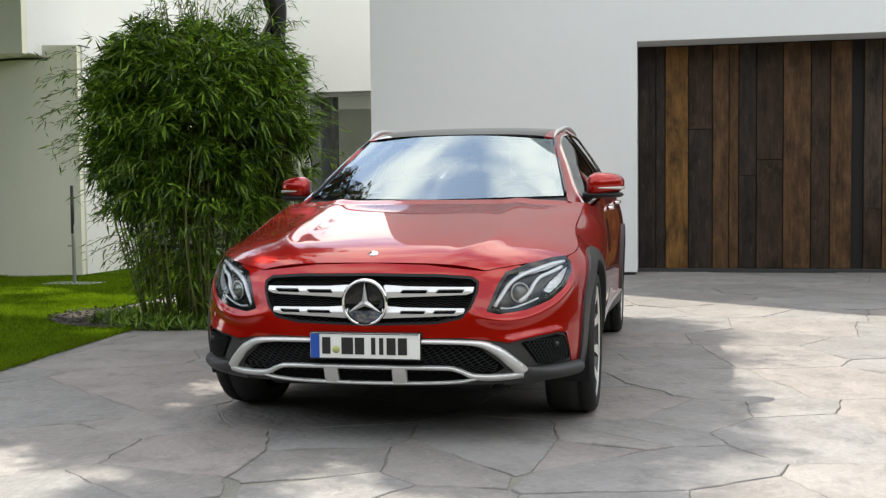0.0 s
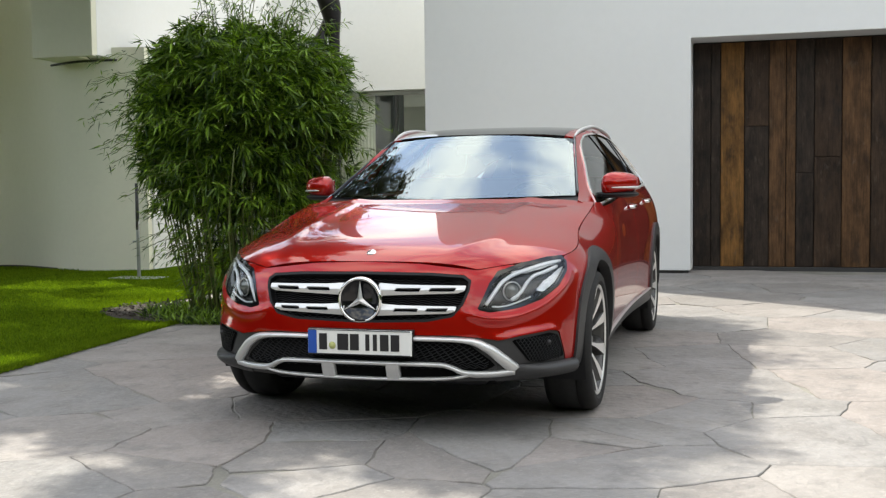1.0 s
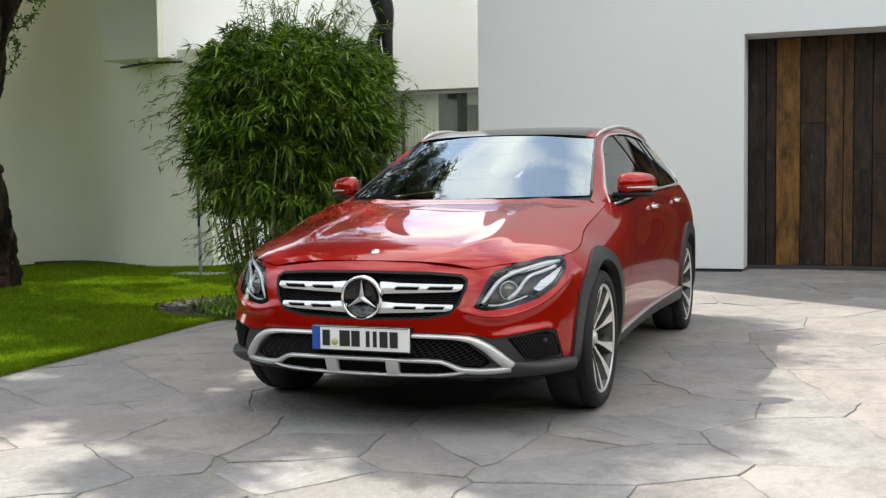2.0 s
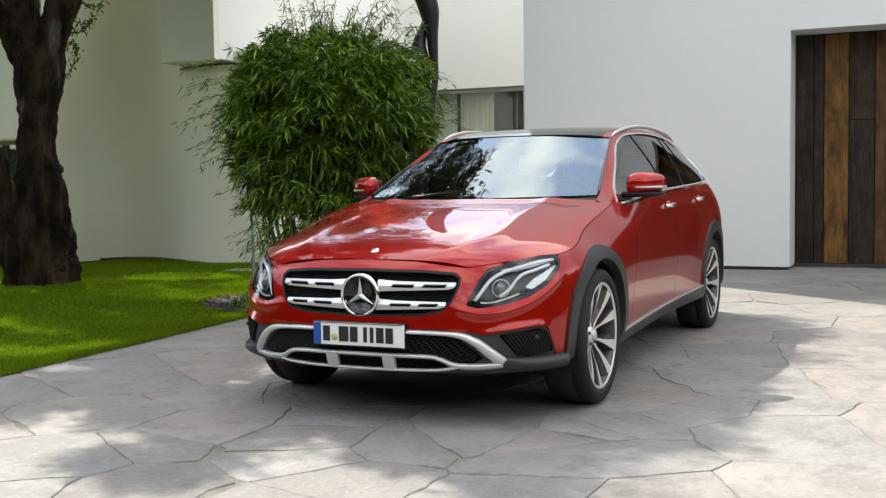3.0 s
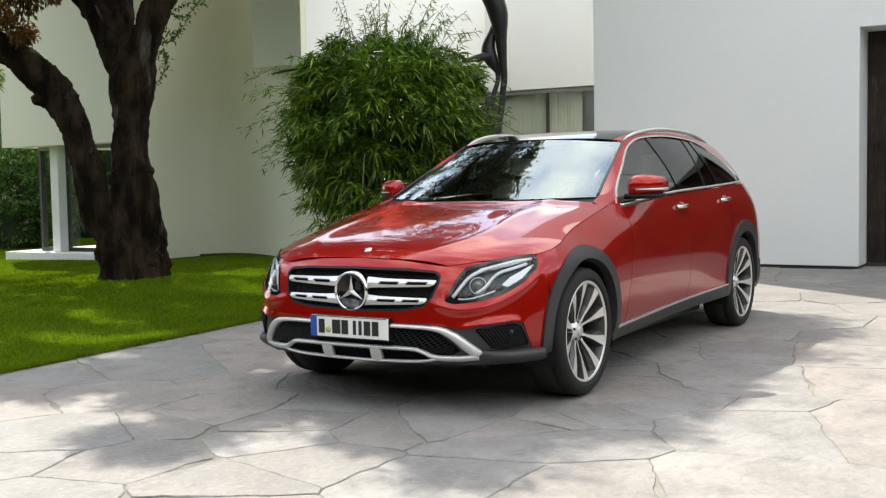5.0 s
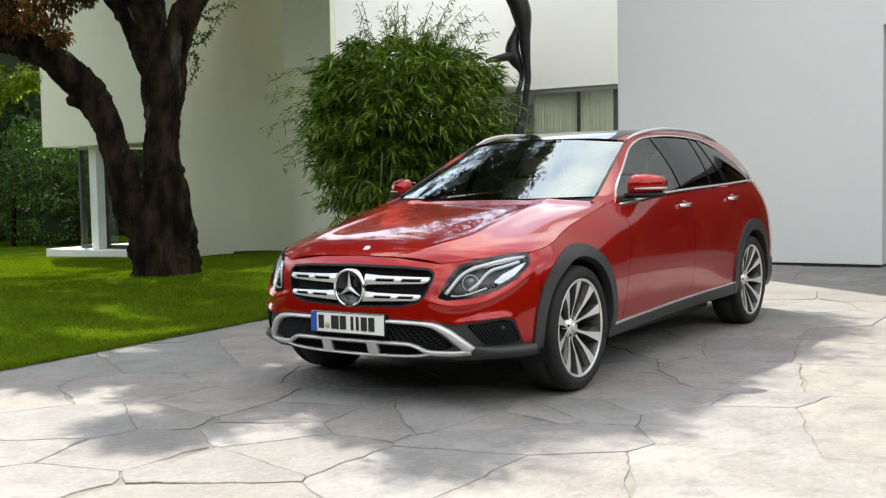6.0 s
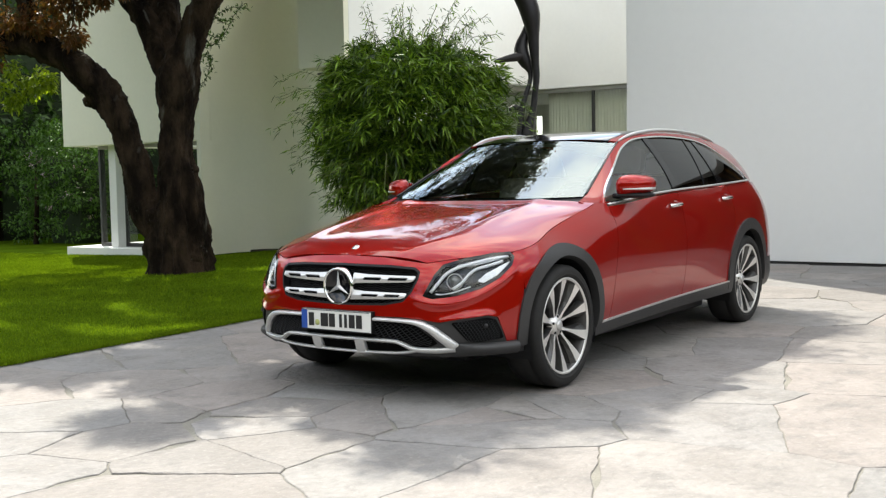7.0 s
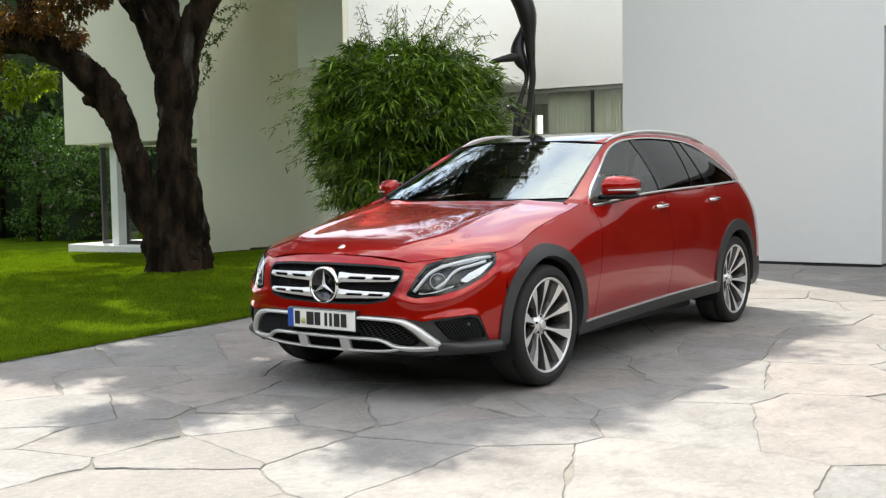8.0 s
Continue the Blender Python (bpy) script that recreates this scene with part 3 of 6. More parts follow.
# plan outline of the body at bumper height, from the nose round the side to the tail
OUT_X = (0, 0.22, 0.45, 0.64, 0.775, 0.862, 0.905, 0.922, 0.924, 0.922, 0.924, 0.926, 0.925, 0.905, 0.835, 0.69, 0.38, 0)
OUT_Y = (-0.83, -0.822, -0.785, -0.705, -0.585, -0.43, -0.22, 0.0, 0.45, 1.1, 1.9, 2.6, 2.95, 3.35, 3.68, 3.90, 4.02, 4.05)
LEVELS = (0.18, 0.30, 0.45, 0.60, 0.72, 0.85, 0.97, 1.08)
NOSE = (0.07, 0.02, 0.0, 0.028, 0.080, 0.20, 0.34, 0.48)
NOSE_SHARE = (1, 1, 1, 0.97, 0.85, 0.6, 0.25, 0, 0, 0, 0, 0, 0, 0, 0, 0, 0, 0)
REAR = (-0.12, -0.03, 0.0, -0.01, -0.02, -0.05, -0.12, -0.2)
REAR_SHARE = (0,) * 13 + (0.2, 0.6, 0.9, 1, 1)
SIDE_IN = {  # how far the side leans in at each level
    "nose": (-0.05, -0.01, 0, -0.008, -0.035, -0.11, -0.20, -0.3),
    "fender": (-0.05, -0.01, 0, 0, -0.014, -0.105, -0.20, -0.3),
    "cowl": (-0.08, -0.028, -0.005, 0.003, 0.0, -0.032, -0.118, -0.22),
    "door": (-0.11, -0.046, -0.012, 0.003, 0.003, -0.014, -0.048, -0.100),
    "haunch": (-0.05, -0.01, 0, 0.002, 0.002, -0.010, -0.045, -0.105),
    "tail": (-0.04, 0, 0, 0, -0.01, -0.03, -0.07, -0.12)}
SIDE_KIND = ("nose",) * 6 + ("fender",) * 2 + ("cowl",) + ("door",) * 2 + ("haunch",) * 3 + ("tail",) * 4
SIDE_SHARE = (0, 0.1, 0.3, 0.7, 1, 1, 1, 1, 1, 1, 1, 1, 1, 1, 1, 0.7, 0.3, 0)

TZ = np.linspace(0.15, 1.12, 195)
cols = []
for c in range(18):
    dx = Curve(LEVELS, SIDE_IN[SIDE_KIND[c]])(TZ) * SIDE_SHARE[c]
    dy = Curve(LEVELS, NOSE)(TZ) * NOSE_SHARE[c] + Curve(LEVELS, REAR)(TZ) * REAR_SHARE[c]
    cols.append(np.stack([OUT_X[c] + dx, OUT_Y[c] + dy], 1))
cols = np.array(cols)                                                 # column, level, xy
mid_level = int(np.argmin(abs(TZ - 0.6)))
knot = np.concatenate([[0], np.cumsum(np.linalg.norm(np.diff(cols[:, mid_level], axis=0), axis=1))])
A_END = knot[-1]
TA = np.linspace(0, A_END, 1200)
mirrored_x = cols * np.array([-1, 1])
full_knot = np.concatenate([-knot[:0:-1], knot, 2 * A_END - knot[-2::-1][:3]])
full_cols = np.concatenate([mirrored_x[:0:-1], cols, mirrored_x[-2::-1][:3]])
TABLE = np.stack([Curve(full_knot, full_cols[:, j])(TA) for j in range(len(TZ))], 1)   # a, level, xy


def wall_at(a, z):
    """The body's skin: a is the way round the body from the nose (negative: the far side), z the height."""
    sg, aa = np.sign(a) + (a == 0), np.abs(a)
    i = np.clip(aa / A_END * 1199, 0, 1198.999)
    j = np.clip((z - TZ[0]) / (TZ[-1] - TZ[0]) * 194, 0, 193.999)
    i0, j0 = i.astype(int), j.astype(int)
    f, g = (i - i0)[..., None], (j - j0)[..., None]
    p = TABLE[i0, j0] * (1 - f) * (1 - g) + TABLE[i0 + 1, j0] * f * (1 - g) + TABLE[i0, j0 + 1] * (1 - f) * g + TABLE[i0 + 1, j0 + 1] * f * g
    return np.stack([p[..., 0] * sg, p[..., 1], z], -1)


def a_at_y(y):
    """The way round the body at which its side reaches y."""
    ys = TABLE[:, mid_level, 1]
    return float(np.interp(y, ys, TA))


# bonnet: centre line and edge line, front to rear
HOOD_C = Curve((0, 0.12, 0.3, 0.55, 0.8, 1), [(0, -0.722, 0.757), (0, -0.63, 0.806), (0, -0.45, 0.858), (0, -0.12, 0.922), (0, 0.22, 0.975), (0, 0.43, 1.000)])


def skin_point(z, y=None, x=None):
    """The point of the side skin at height z that lies at y, or at x on the nose."""
    p = wall_at(TA[:700], np.full(700, z))
    k = np.argmin(np.abs(p[:, 1] - y)) if x is None else np.argmin(np.abs(p[:350, 0] - x))
    return tuple(p[k])


HOOD_E = Curve((0, 0.12, 0.3, 0.55, 0.8, 1), [skin_point(0.722, x=0.492), skin_point(0.742, x=0.625), skin_point(0.768, -0.335), skin_point(0.850, 0.0), skin_point(0.930, 0.32), skin_point(0.986, 0.58)])


def hood_at(u, v):
    sg, t = np.sign(u) + (u == 0), np.abs(u)
    c, e = HOOD_C(v), HOOD_E(v)
    x = e[..., 0] * t
    y = c[..., 1] + (e[..., 1] - c[..., 1]) * t ** 2.2
    z = c[..., 2] + (e[..., 2] - c[..., 2]) * (0.22 * t ** 2 + 0.78 * t ** 4.8)
    ridge = np.exp(-((t - 0.60) / 0.075) ** 2) * 0.009 * smooth01(v, 0.0, 0.3)
    lip = 0.012 * smooth01(v, 0.90, 1.0) * (1 - 0.6 * smooth01(t, 0.75, 1.0))
    return np.stack([x * sg, y, z + ridge + lip], -1)


# windscreen, roof and side glass
def screen_at(u, v):
    t = np.abs(u)
    b = np.stack([u * 0.712, 0.45 + 0.19 * t ** 2.2, 1.012 + 0.014 * t], -1)
    e = np.stack([u * 0.575, 1.262 + 0.115 * t ** 2, 1.392 - 0.026 * t ** 2], -1)
    p = b + (e - b) * v[..., None]
    bow = np.sin(np.pi * v) * 0.003
    p[..., 1] -= bow * 0.5
    p[..., 2] += bow
    return p


ROOF_C = Curve((1.262, 1.6, 2.0, 2.6, 3.2, 3.6, 3.85), (1.393, 1.443, 1.468, 1.466, 1.428, 1.385, 1.350))
RAIL = Curve((0.50, 0.64, 1.0, 1.377, 1.7, 2.1, 2.7, 3.2, 3.6, 3.9), [(0.735, 0.995), (0.716, 1.032), (0.645, 1.205), (0.588, 1.366), (0.606, 1.420), (0.616, 1.436), (0.608, 1.416), (0.585, 1.366), (0.555, 1.278), (0.51, 1.13)])
BELT = Curve((0.50, 0.75, 1.1, 1.9, 2.6, 3.24, 3.6, 3.80), [(0.778, 0.967), (0.810, 0.972), (0.836, 0.998), (0.849, 1.034), (0.842, 1.054), (0.800, 1.074), (0.692, 1.064), (0.57, 1.04)])


def roof_at(u, y):
    t = np.abs(u)
    yy = np.maximum(y + 0.115 * t ** 2 * np.clip((2.2 - y) / 0.94, 0, 1), 1.262)
    r, c = RAIL(yy), ROOF_C(yy)
    return np.stack([u * r[..., 0], yy, c + (r[..., 1] - c) * (0.45 * t ** 2 + 0.55 * t ** 6)], -1)


def side_at(y, w):
    """Greenhouse side for x > 0: w from the belt line up to the roof edge."""
    b, r = BELT(y), RAIL(y)
    x = b[..., 0] + (r[..., 0] - b[..., 0]) * (np.maximum(w, 0) ** 1.25) + 0.006 * np.sin(np.pi * w)
    return np.stack([x, y, b[..., 1] + (r[..., 1] - b[..., 1]) * w], -1)


TAIL_HALF = A_END - float(TA[600 + np.argmin(np.abs(wall_at(TA[600:], np.full(600, 1.045))[:, 0] - 0.66))])


def tail_at(u, v):
    """Tailgate from the roof's end down to the shoulder."""
    t = np.abs(u)
    top = roof_at(u, np.full(u.shape, 3.70))
    low = wall_at(np.where(u < 0, -1, 1) * (A_END - t * TAIL_HALF), 1.045 + 0 * u)
    return top + (low - top) * v[..., None]


def poly_sdf(p, poly, r=0.0):
    """Signed distance of points (.., 2) to a polygon, negative inside; r rounds it off outwards."""
    poly = np.asarray(poly, float)
    q = p.reshape(-1, 2)
    d, inside = np.full(len(q), 1e9), np.zeros(len(q), bool)
    for a, b in zip(poly, np.roll(poly, -1, 0)):
        e, w = b - a, q - a
        h = np.clip((w @ e) / (e @ e), 0, 1)
        d = np.minimum(d, np.linalg.norm(w - h[:, None] * e, axis=1))
        c = (a[1] > q[:, 1]) != (b[1] > q[:, 1])
        if b[1] != a[1]:
            inside ^= c & (q[:, 0] < (b[0] - a[0]) * (q[:, 1] - a[1]) / (b[1] - a[1]) + a[0])
    return (np.where(inside, -d, d) - r).reshape(p.shape[:-1])


def skin(name, fn, us, vs, sdf=None, depth=0.0, lift=0.0, flip_x=False, centre=(0, 1.6, 0.55)):
    """A panel cut from the surface fn(u, v) where sdf(P, u, v) < 0, with its rim turned in by depth."""
    U, V = np.meshgrid(us, vs, indexing="ij")
    P = fn(U, V)
    D = sdf(P, U, V) if sdf else np.full(U.shape, -1.0)
    n, m = U.shape
    inside = D < 0
    uv, ids, faces = [], {}, []

    def corner(i, j):
        key = (0, i, j)
        if key not in ids:
            ids[key] = len(uv)
            uv.append((U[i, j], V[i, j]))
        return ids[key]

    def cross(i, j, k, l):
        key = (1, min(i, k), min(j, l), i != k)
        if key not in ids:
            f = D[i, j] / (D[i, j] - D[k, l])
            ids[key] = len(uv)
            uv.append((U[i, j] + (U[k, l] - U[i, j]) * f, V[i, j] + (V[k, l] - V[i, j]) * f))
        return ids[key]

    count = inside[:-1, :-1].astype(int) + inside[1:, :-1] + inside[1:, 1:] + inside[:-1, 1:]
    for i, j in zip(*np.nonzero(count)):
        ring = ((i, j), (i + 1, j), (i + 1, j + 1), (i, j + 1))
        f = []
        for a, b in zip(ring, ring[1:] + ring[:1]):
            if inside[a]:
                f.append(corner(*a))
            if inside[a] != inside[b]:
                f.append(cross(*a, *b))
        if len(f) > 2:
            faces.append(f)
    if not faces:
        return mesh_np(name, [(0, 0, -1), (0, 0.001, -1), (0.001, 0, -1)], [[0, 1, 2]])
    uv = np.array(uv)
    X = fn(uv[:, 0], uv[:, 1])
    N = np.zeros_like(X)
    eps = 1e-4
    du = fn(uv[:, 0] + eps, uv[:, 1]) - fn(uv[:, 0] - eps, uv[:, 1])
    dv = fn(uv[:, 0], uv[:, 1] + eps) - fn(uv[:, 0], uv[:, 1] - eps)
    N = np.cross(du, dv)
    N /= np.linalg.norm(N, axis=1, keepdims=True) + 1e-12
    flip = np.sum(N * (X - np.array(centre)), axis=1).mean() < 0
    if flip:
        N = -N
        faces = [f[::-1] for f in faces]
    X = X + N * lift
    verts = [X]
    if depth:
        used = {}
        for f in faces:
            for a, b in zip(f, f[1:] + f[:1]):
                used[(a, b)] = used.get((a, b), 0) + 1
        rim = [(a, b) for (a, b) in used if (b, a) not in used]
        o = len(X)
        extra = []
        for k, (a, b) in enumerate(rim):
            extra += [X[a], X[b], X[b] - N[b] * depth, X[a] - N[a] * depth]
            faces.append([o + 4 * k + 1, o + 4 * k, o + 4 * k + 3, o + 4 * k + 2])
        if extra:
            verts.append(np.array(extra))
    Vx = np.concatenate(verts)
    if flip_x:
        Vx = Vx * np.array([-1, 1, 1])
        faces = [f[::-1] for f in faces]
    return mesh_np(name, Vx, faces, None, True)


def steps(a, b, d):
    return np.linspace(a, b, max(2, int(abs(b - a) / d) + 1))


car = thing("car", "glossy red estate car with black cladding and silver grille", "car", at=(0, 0, 0))
car.matrix_world = pose(0, 0, 0.004, 0.22, 0, 0)
HUB_F, HUB_R, HUB_Z, ARCH_Z = 0.02, 2.926, 0.336, 0.344
YZ = lambda P: P[..., 1:3]
GAP = 0.0022


def ring_sdf(P, yc):
    return np.hypot(P[..., 1] - yc, P[..., 2] - ARCH_Z)


ARCH_IN, ARCH_OUT = 0.373, 0.439
BUMPER_LOW = [(0, 0.452), (0.40, 0.452), (0.52, 0.440), (0.60, 0.428), (0.70, 0.445), (0.84, 0.458), (0.895, 0.447), (0.925, 0.37), (0.945, 0.315), (1.02, 0.300), (1.6, 0.298), (1.6, 0.05), (-0.1, 0.05), (-0.1, 0.452)]
LAMP = [(0.512, 0.560), (0.560, 0.548), (0.68, 0.562), (0.80, 0.594), (0.905, 0.644), (0.985, 0.704), (1.004, 0.742), (0.985, 0.764), (0.88, 0.762), (0.72, 0.742), (0.60, 0.712), (0.562, 0.665)]
GRILLE = [(0, 0.716), (0.30, 0.712), (0.44, 0.702), (0.472, 0.680), (0.470, 0.640), (0.445, 0.575), (0.405, 0.528), (0.30, 0.508), (0, 0.500), (-0.30, 0.508), (-0.405, 0.528), (-0.445, 0.575), (-0.470, 0.640), (-0.472, 0.680), (-0.44, 0.702), (-0.30, 0.712)]
abs_az = lambda P, u, v: np.stack([np.abs(u), v], -1)
xz = lambda P: np.stack([P[..., 0], P[..., 2]], -1)


def fender_top(P):
    """Height of the bonnet's edge over each point of the side."""
    y = P[..., 1]
    t = np.linspace(0, 1, 200)
    e = HOOD_E(t)
    z = np.interp(y, e[:, 1], e[:, 2])
    return z


def belt_z(P):
    return BELT(np.clip(P[..., 1], 0.5, 3.80))[..., 1]


edge_t = np.linspace(0, 0.6, 120)
edge_p = HOOD_E(edge_t)
edge_a = np.array([TA[np.argmin(np.hypot(*(wall_at(TA[:600], np.full(600, p[2]))[:, :2] - p[:2]).T))] for p in edge_p])
A_SPLIT = a_at_y(-0.36)


def front_red(P, u, v):
    """Painted front bumper: nose skin between bonnet edge and lower cladding, less the openings."""
    q = abs_az(P, u, v)
    au = np.abs(u)
    top = v - np.where(P[..., 1] < -0.30, np.where(au < edge_a[0], np.interp(au, (0, 0.25, edge_a[0]), (0.756, 0.748, 0.720)), np.interp(au, edge_a, edge_p[:, 2]) - 0.002), 0.9)
    d = np.maximum(top, -poly_sdf(q, BUMPER_LOW))
    d = np.maximum(d, -poly_sdf(xz(P), GRILLE))
    d = np.maximum(d, -poly_sdf(q, LAMP) + 0.003)
    d = np.maximum(d, ARCH_OUT - 0.004 - ring_sdf(P, HUB_F))
    d = np.maximum(d, au - A_SPLIT + GAP + np.clip(v - 0.60, 0, 1) * 0)
    return d


CREASE = Curve((0.40, 0.47, 0.54, 0.70, 0.86, 0.98, 1.1), (0.548, 0.540, 0.524, 0.532, 0.592, 0.66, 0.72))


def bumper_at(u, v):
    """The nose skin with a rounded lip under the lamps and a rolled edge over the corner vents."""
    p = wall_at(u, v)
    au = np.abs(u)
    lip = 0.011 * np.exp(-((v - CREASE(np.clip(au, 0.40, 1.1))) / 0.020) ** 2) * smooth01(au, 0.42, 0.52) * (1 - smooth01(au, 0.93, 1.05))
    low = np.interp(au, (0.5, 0.60, 0.70, 0.84, 0.895), (0.440, 0.428, 0.445, 0.458, 0.447))
    roll = 0.009 * np.exp(-((v - low) / 0.022) ** 2) * smooth01(au, 0.50, 0.62) * (1 - smooth01(au, 0.86, 0.92))
    d = lip + roll
    lean = smooth01(au, 0.3, 1.0)
    return p + np.stack([np.sign(u) * d * lean, -d * (1 - 0.5 * lean), 0 * d], -1)


part("front_bumper", skin("front_bumper", bumper_at, steps(-1.15, 1.15, 0.009), steps(0.28, 0.80, 0.009), front_red, 0.02), RED, car)


def cladding(P, u, v):
    q = abs_az(P, u, v)
    d = np.maximum(poly_sdf(q, BUMPER_LOW) + 0.002, 0.247 - v + 0 * u)
    d = np.maximum(d, ARCH_IN - ring_sdf(P, HUB_F))
    return np.maximum(d, np.abs(u) - a_at_y(-0.30))


part("lower_bumper", skin("lower_bumper", wall_at, steps(-1.15, 1.15, 0.009), steps(0.17, 0.47, 0.008), cladding, 0.03, -0.004), CLAD, car, "dark grey plastic lower bumper")


def lip_at(u, v):
    """The flared lower edge of the bumper: a rounded shelf."""
    p = wall_at(u, 0.245 + 0.072 * v)
    out = 0.032 * np.sin(np.pi * np.clip(v, 0, 1)) ** 0.6 * smooth01(np.abs(u), 0.60, 0.84)
    p = p + np.stack([np.sign(u) * out, -out, 0 * out], -1)
    return p


for sg in (1, -1):
    part("bumper_flare", skin("bumper_flare", lip_at, steps(0.59, 1.02, 0.01), steps(0, 1, 0.08), lambda P, u, v: ARCH_IN - ring_sdf(P, HUB_F), 0.02, 0.0, sg < 0), CLAD, car)


def side_panel(y0, y1, top, low, slant0=0.0, slant1=0.0, arches=True):
    """Region of the body side between two shut lines."""
    def f(P, u, v):
        y, z = P[..., 1], P[..., 2]
        d = np.maximum(y0 + slant0 * (z - 0.6) - y, y - y1 - slant1 * (z - 0.6)) + GAP
        d = np.maximum(d, np.maximum(z - top(P), low(P) - z))
        if arches:
            d = np.maximum(d, np.maximum(ARCH_OUT - 0.004 - ring_sdf(P, HUB_F), ARCH_OUT + 0.012 - ring_sdf(P, HUB_R)))
        return d
    return f


sill_top = lambda P: 0.303 + 0.026 * (P[..., 1] - 0.5)
near_belt = lambda P: belt_z(P) - 0.004
aF, aD0, aD1, aD2 = a_at_y(-0.42), a_at_y(0.5), a_at_y(1.75), a_at_y(2.75)
for sg in (1, -1):
    fl = sg < 0
    lamp_cut = lambda P, u, v: np.maximum(side_panel(-0.36, 0.62, fender_top, sill_top, 0.0, 0.16)(P, u, v), 0.003 - poly_sdf(np.stack([u, v], -1), LAMP))
    part("fender", skin("fender", wall_at, steps(aF, a_at_y(0.75), 0.011), steps(0.28, 1.02, 0.010), lamp_cut, 0.02, 0, fl), RED, car)
    d = part("front_door", skin("front_door", wall_at, steps(aD0, aD1, 0.014), steps(0.28, 1.09, 0.012), side_panel(0.62, 1.69, near_belt, sill_top, 0.16, 0.02), 0.02, 0, fl), RED, car)
    part("rear_door", skin("rear_door", wall_at, steps(a_at_y(1.6), aD2, 0.014), steps(0.28, 1.10, 0.012), side_panel(1.69, 2.60, near_belt, sill_top, 0.02, 0.16), 0.02, 0, fl), RED, car)
    part("rear_quarter", skin("rear_quarter", wall_at, steps(a_at_y(2.4), A_END, 0.014), steps(0.40, 1.11, 0.012),
                              lambda P, u, v: np.maximum(side_panel(2.60, 9, near_belt, lambda P: 0.47 + 0 * P[..., 0], 0.16)(P, u, v), u - A_END + 0.0), 0.02, 0, fl), RED, car)
    part("rear_lower", skin("rear_lower", wall_at, steps(a_at_y(3.2), A_END, 0.02), steps(0.22, 0.48, 0.02),
                            lambda P, u, v: np.maximum(np.maximum(v - 0.468, 0.25 - v), ARCH_IN - ring_sdf(P, HUB_R)), 0.02, 0, fl), CLAD, car)
    # sill, bright strip and arch cladding
    part("sill", skin("sill", wall_at, steps(a_at_y(0.30), a_at_y(2.62), 0.02), steps(0.19, 0.40, 0.015),
                      lambda P, u, v: np.maximum(np.maximum(v - sill_top(P) + 0.004, 0.233 + 0.02 * (P[..., 1] - 0.5) - v), np.maximum(ARCH_IN - ring_sdf(P, HUB_F), ARCH_IN - ring_sdf(P, HUB_R))), 0.03, 0.010, fl), CLAD, car)
    part("sill_strip", skin("sill_strip", wall_at, steps(a_at_y(0.40), a_at_y(2.50), 0.02), steps(0.29, 0.40, 0.004),
                            lambda P, u, v: np.maximum(np.abs(v - sill_top(P) - 0.003) - 0.0038, np.maximum(ARCH_OUT - ring_sdf(P, HUB_F), ARCH_OUT - ring_sdf(P, HUB_R))), 0.012, 0.012, fl), SILVER, car, "bright sill strip")
    for yc, low in ((HUB_F, 0.285), (HUB_R, 0.30)):
        part("wheel_arch", skin("wheel_arch", wall_at, steps(a_at_y(yc - 0.5), a_at_y(yc + 0.5), 0.009), steps(0.2, 0.83, 0.009),
                                lambda P, u, v: np.maximum(np.maximum(ring_sdf(P, yc) - (ARCH_OUT if yc == HUB_F else ARCH_OUT + 0.016), ARCH_IN - ring_sdf(P, yc)), low - v), 0.05, 0.012, fl), CLAD, car, "dark grey plastic wheel arch")
        # wheel house lining
        V, F = [], []
        n = 28
        for k in range(n + 1):
            w = math.pi * (1.25 * k / n - 0.125)
            for x in (0.90, 0.50):
                V.append((sg * x, yc - (ARCH_IN + 0.004) * math.cos(w), ARCH_Z + (ARCH_IN + 0.004) * math.sin(w)))
        F = [[2 * k, 2 * k + 1, 2 * k + 3, 2 * k + 2] for k in range(n)]
        V += [(sg * 0.5, yc, ARCH_Z)]
        F += [[2 * k + 1, 2 * n + 2, 2 * k + 3] for k in range(n)]
        part("wheel_house", mesh_np("wheel_house", V, F, BLACK, False), BLACK, car)

# bonnet and cowl
part("bonnet", skin("bonnet", hood_at, steps(-1, 1, 0.014), steps(0, 1, 0.011), lambda P, u, v: np.maximum(np.maximum(np.abs(u) - 0.9945, 0.003 - v), v - 0.992), 0.02), RED, car)
part("cowl", skin("cowl", lambda u, v: np.stack([u * 0.72, 0.40 + 0.17 * np.abs(u) ** 2.2 + 0.10 * v, 0.975 + 0.045 * v + 0.01 * np.abs(u)], -1), steps(-1, 1, 0.05), steps(0, 1, 0.25), None, 0.01), BLACK, car)

# glass house
ws = part("windscreen", skin("windscreen", screen_at, steps(-0.985, 0.985, 0.03), steps(0.0, 0.985, 0.05), None, 0.004), CAR_GLASS, car, "curved windscreen reflecting sky")
part("screen_surround", skin("screen_surround", screen_at, steps(-1, 1, 0.012), steps(0, 1, 0.012), lambda P, u, v: 0.0 - np.maximum(np.maximum(np.abs(u) - 0.95, v - 0.95), 0.04 - v), 0.003, -0.004), GLOSS_BLACK, ws)
part("panorama_roof", skin("panorama_roof", roof_at, steps(-0.9, 0.9, 0.03), steps(1.262, 3.45, 0.03), lambda P, u, v: np.maximum(np.abs(u) - 0.885, v - 3.40), 0.02, 0.001), GLOSS_BLACK, car, "black glass panorama roof")
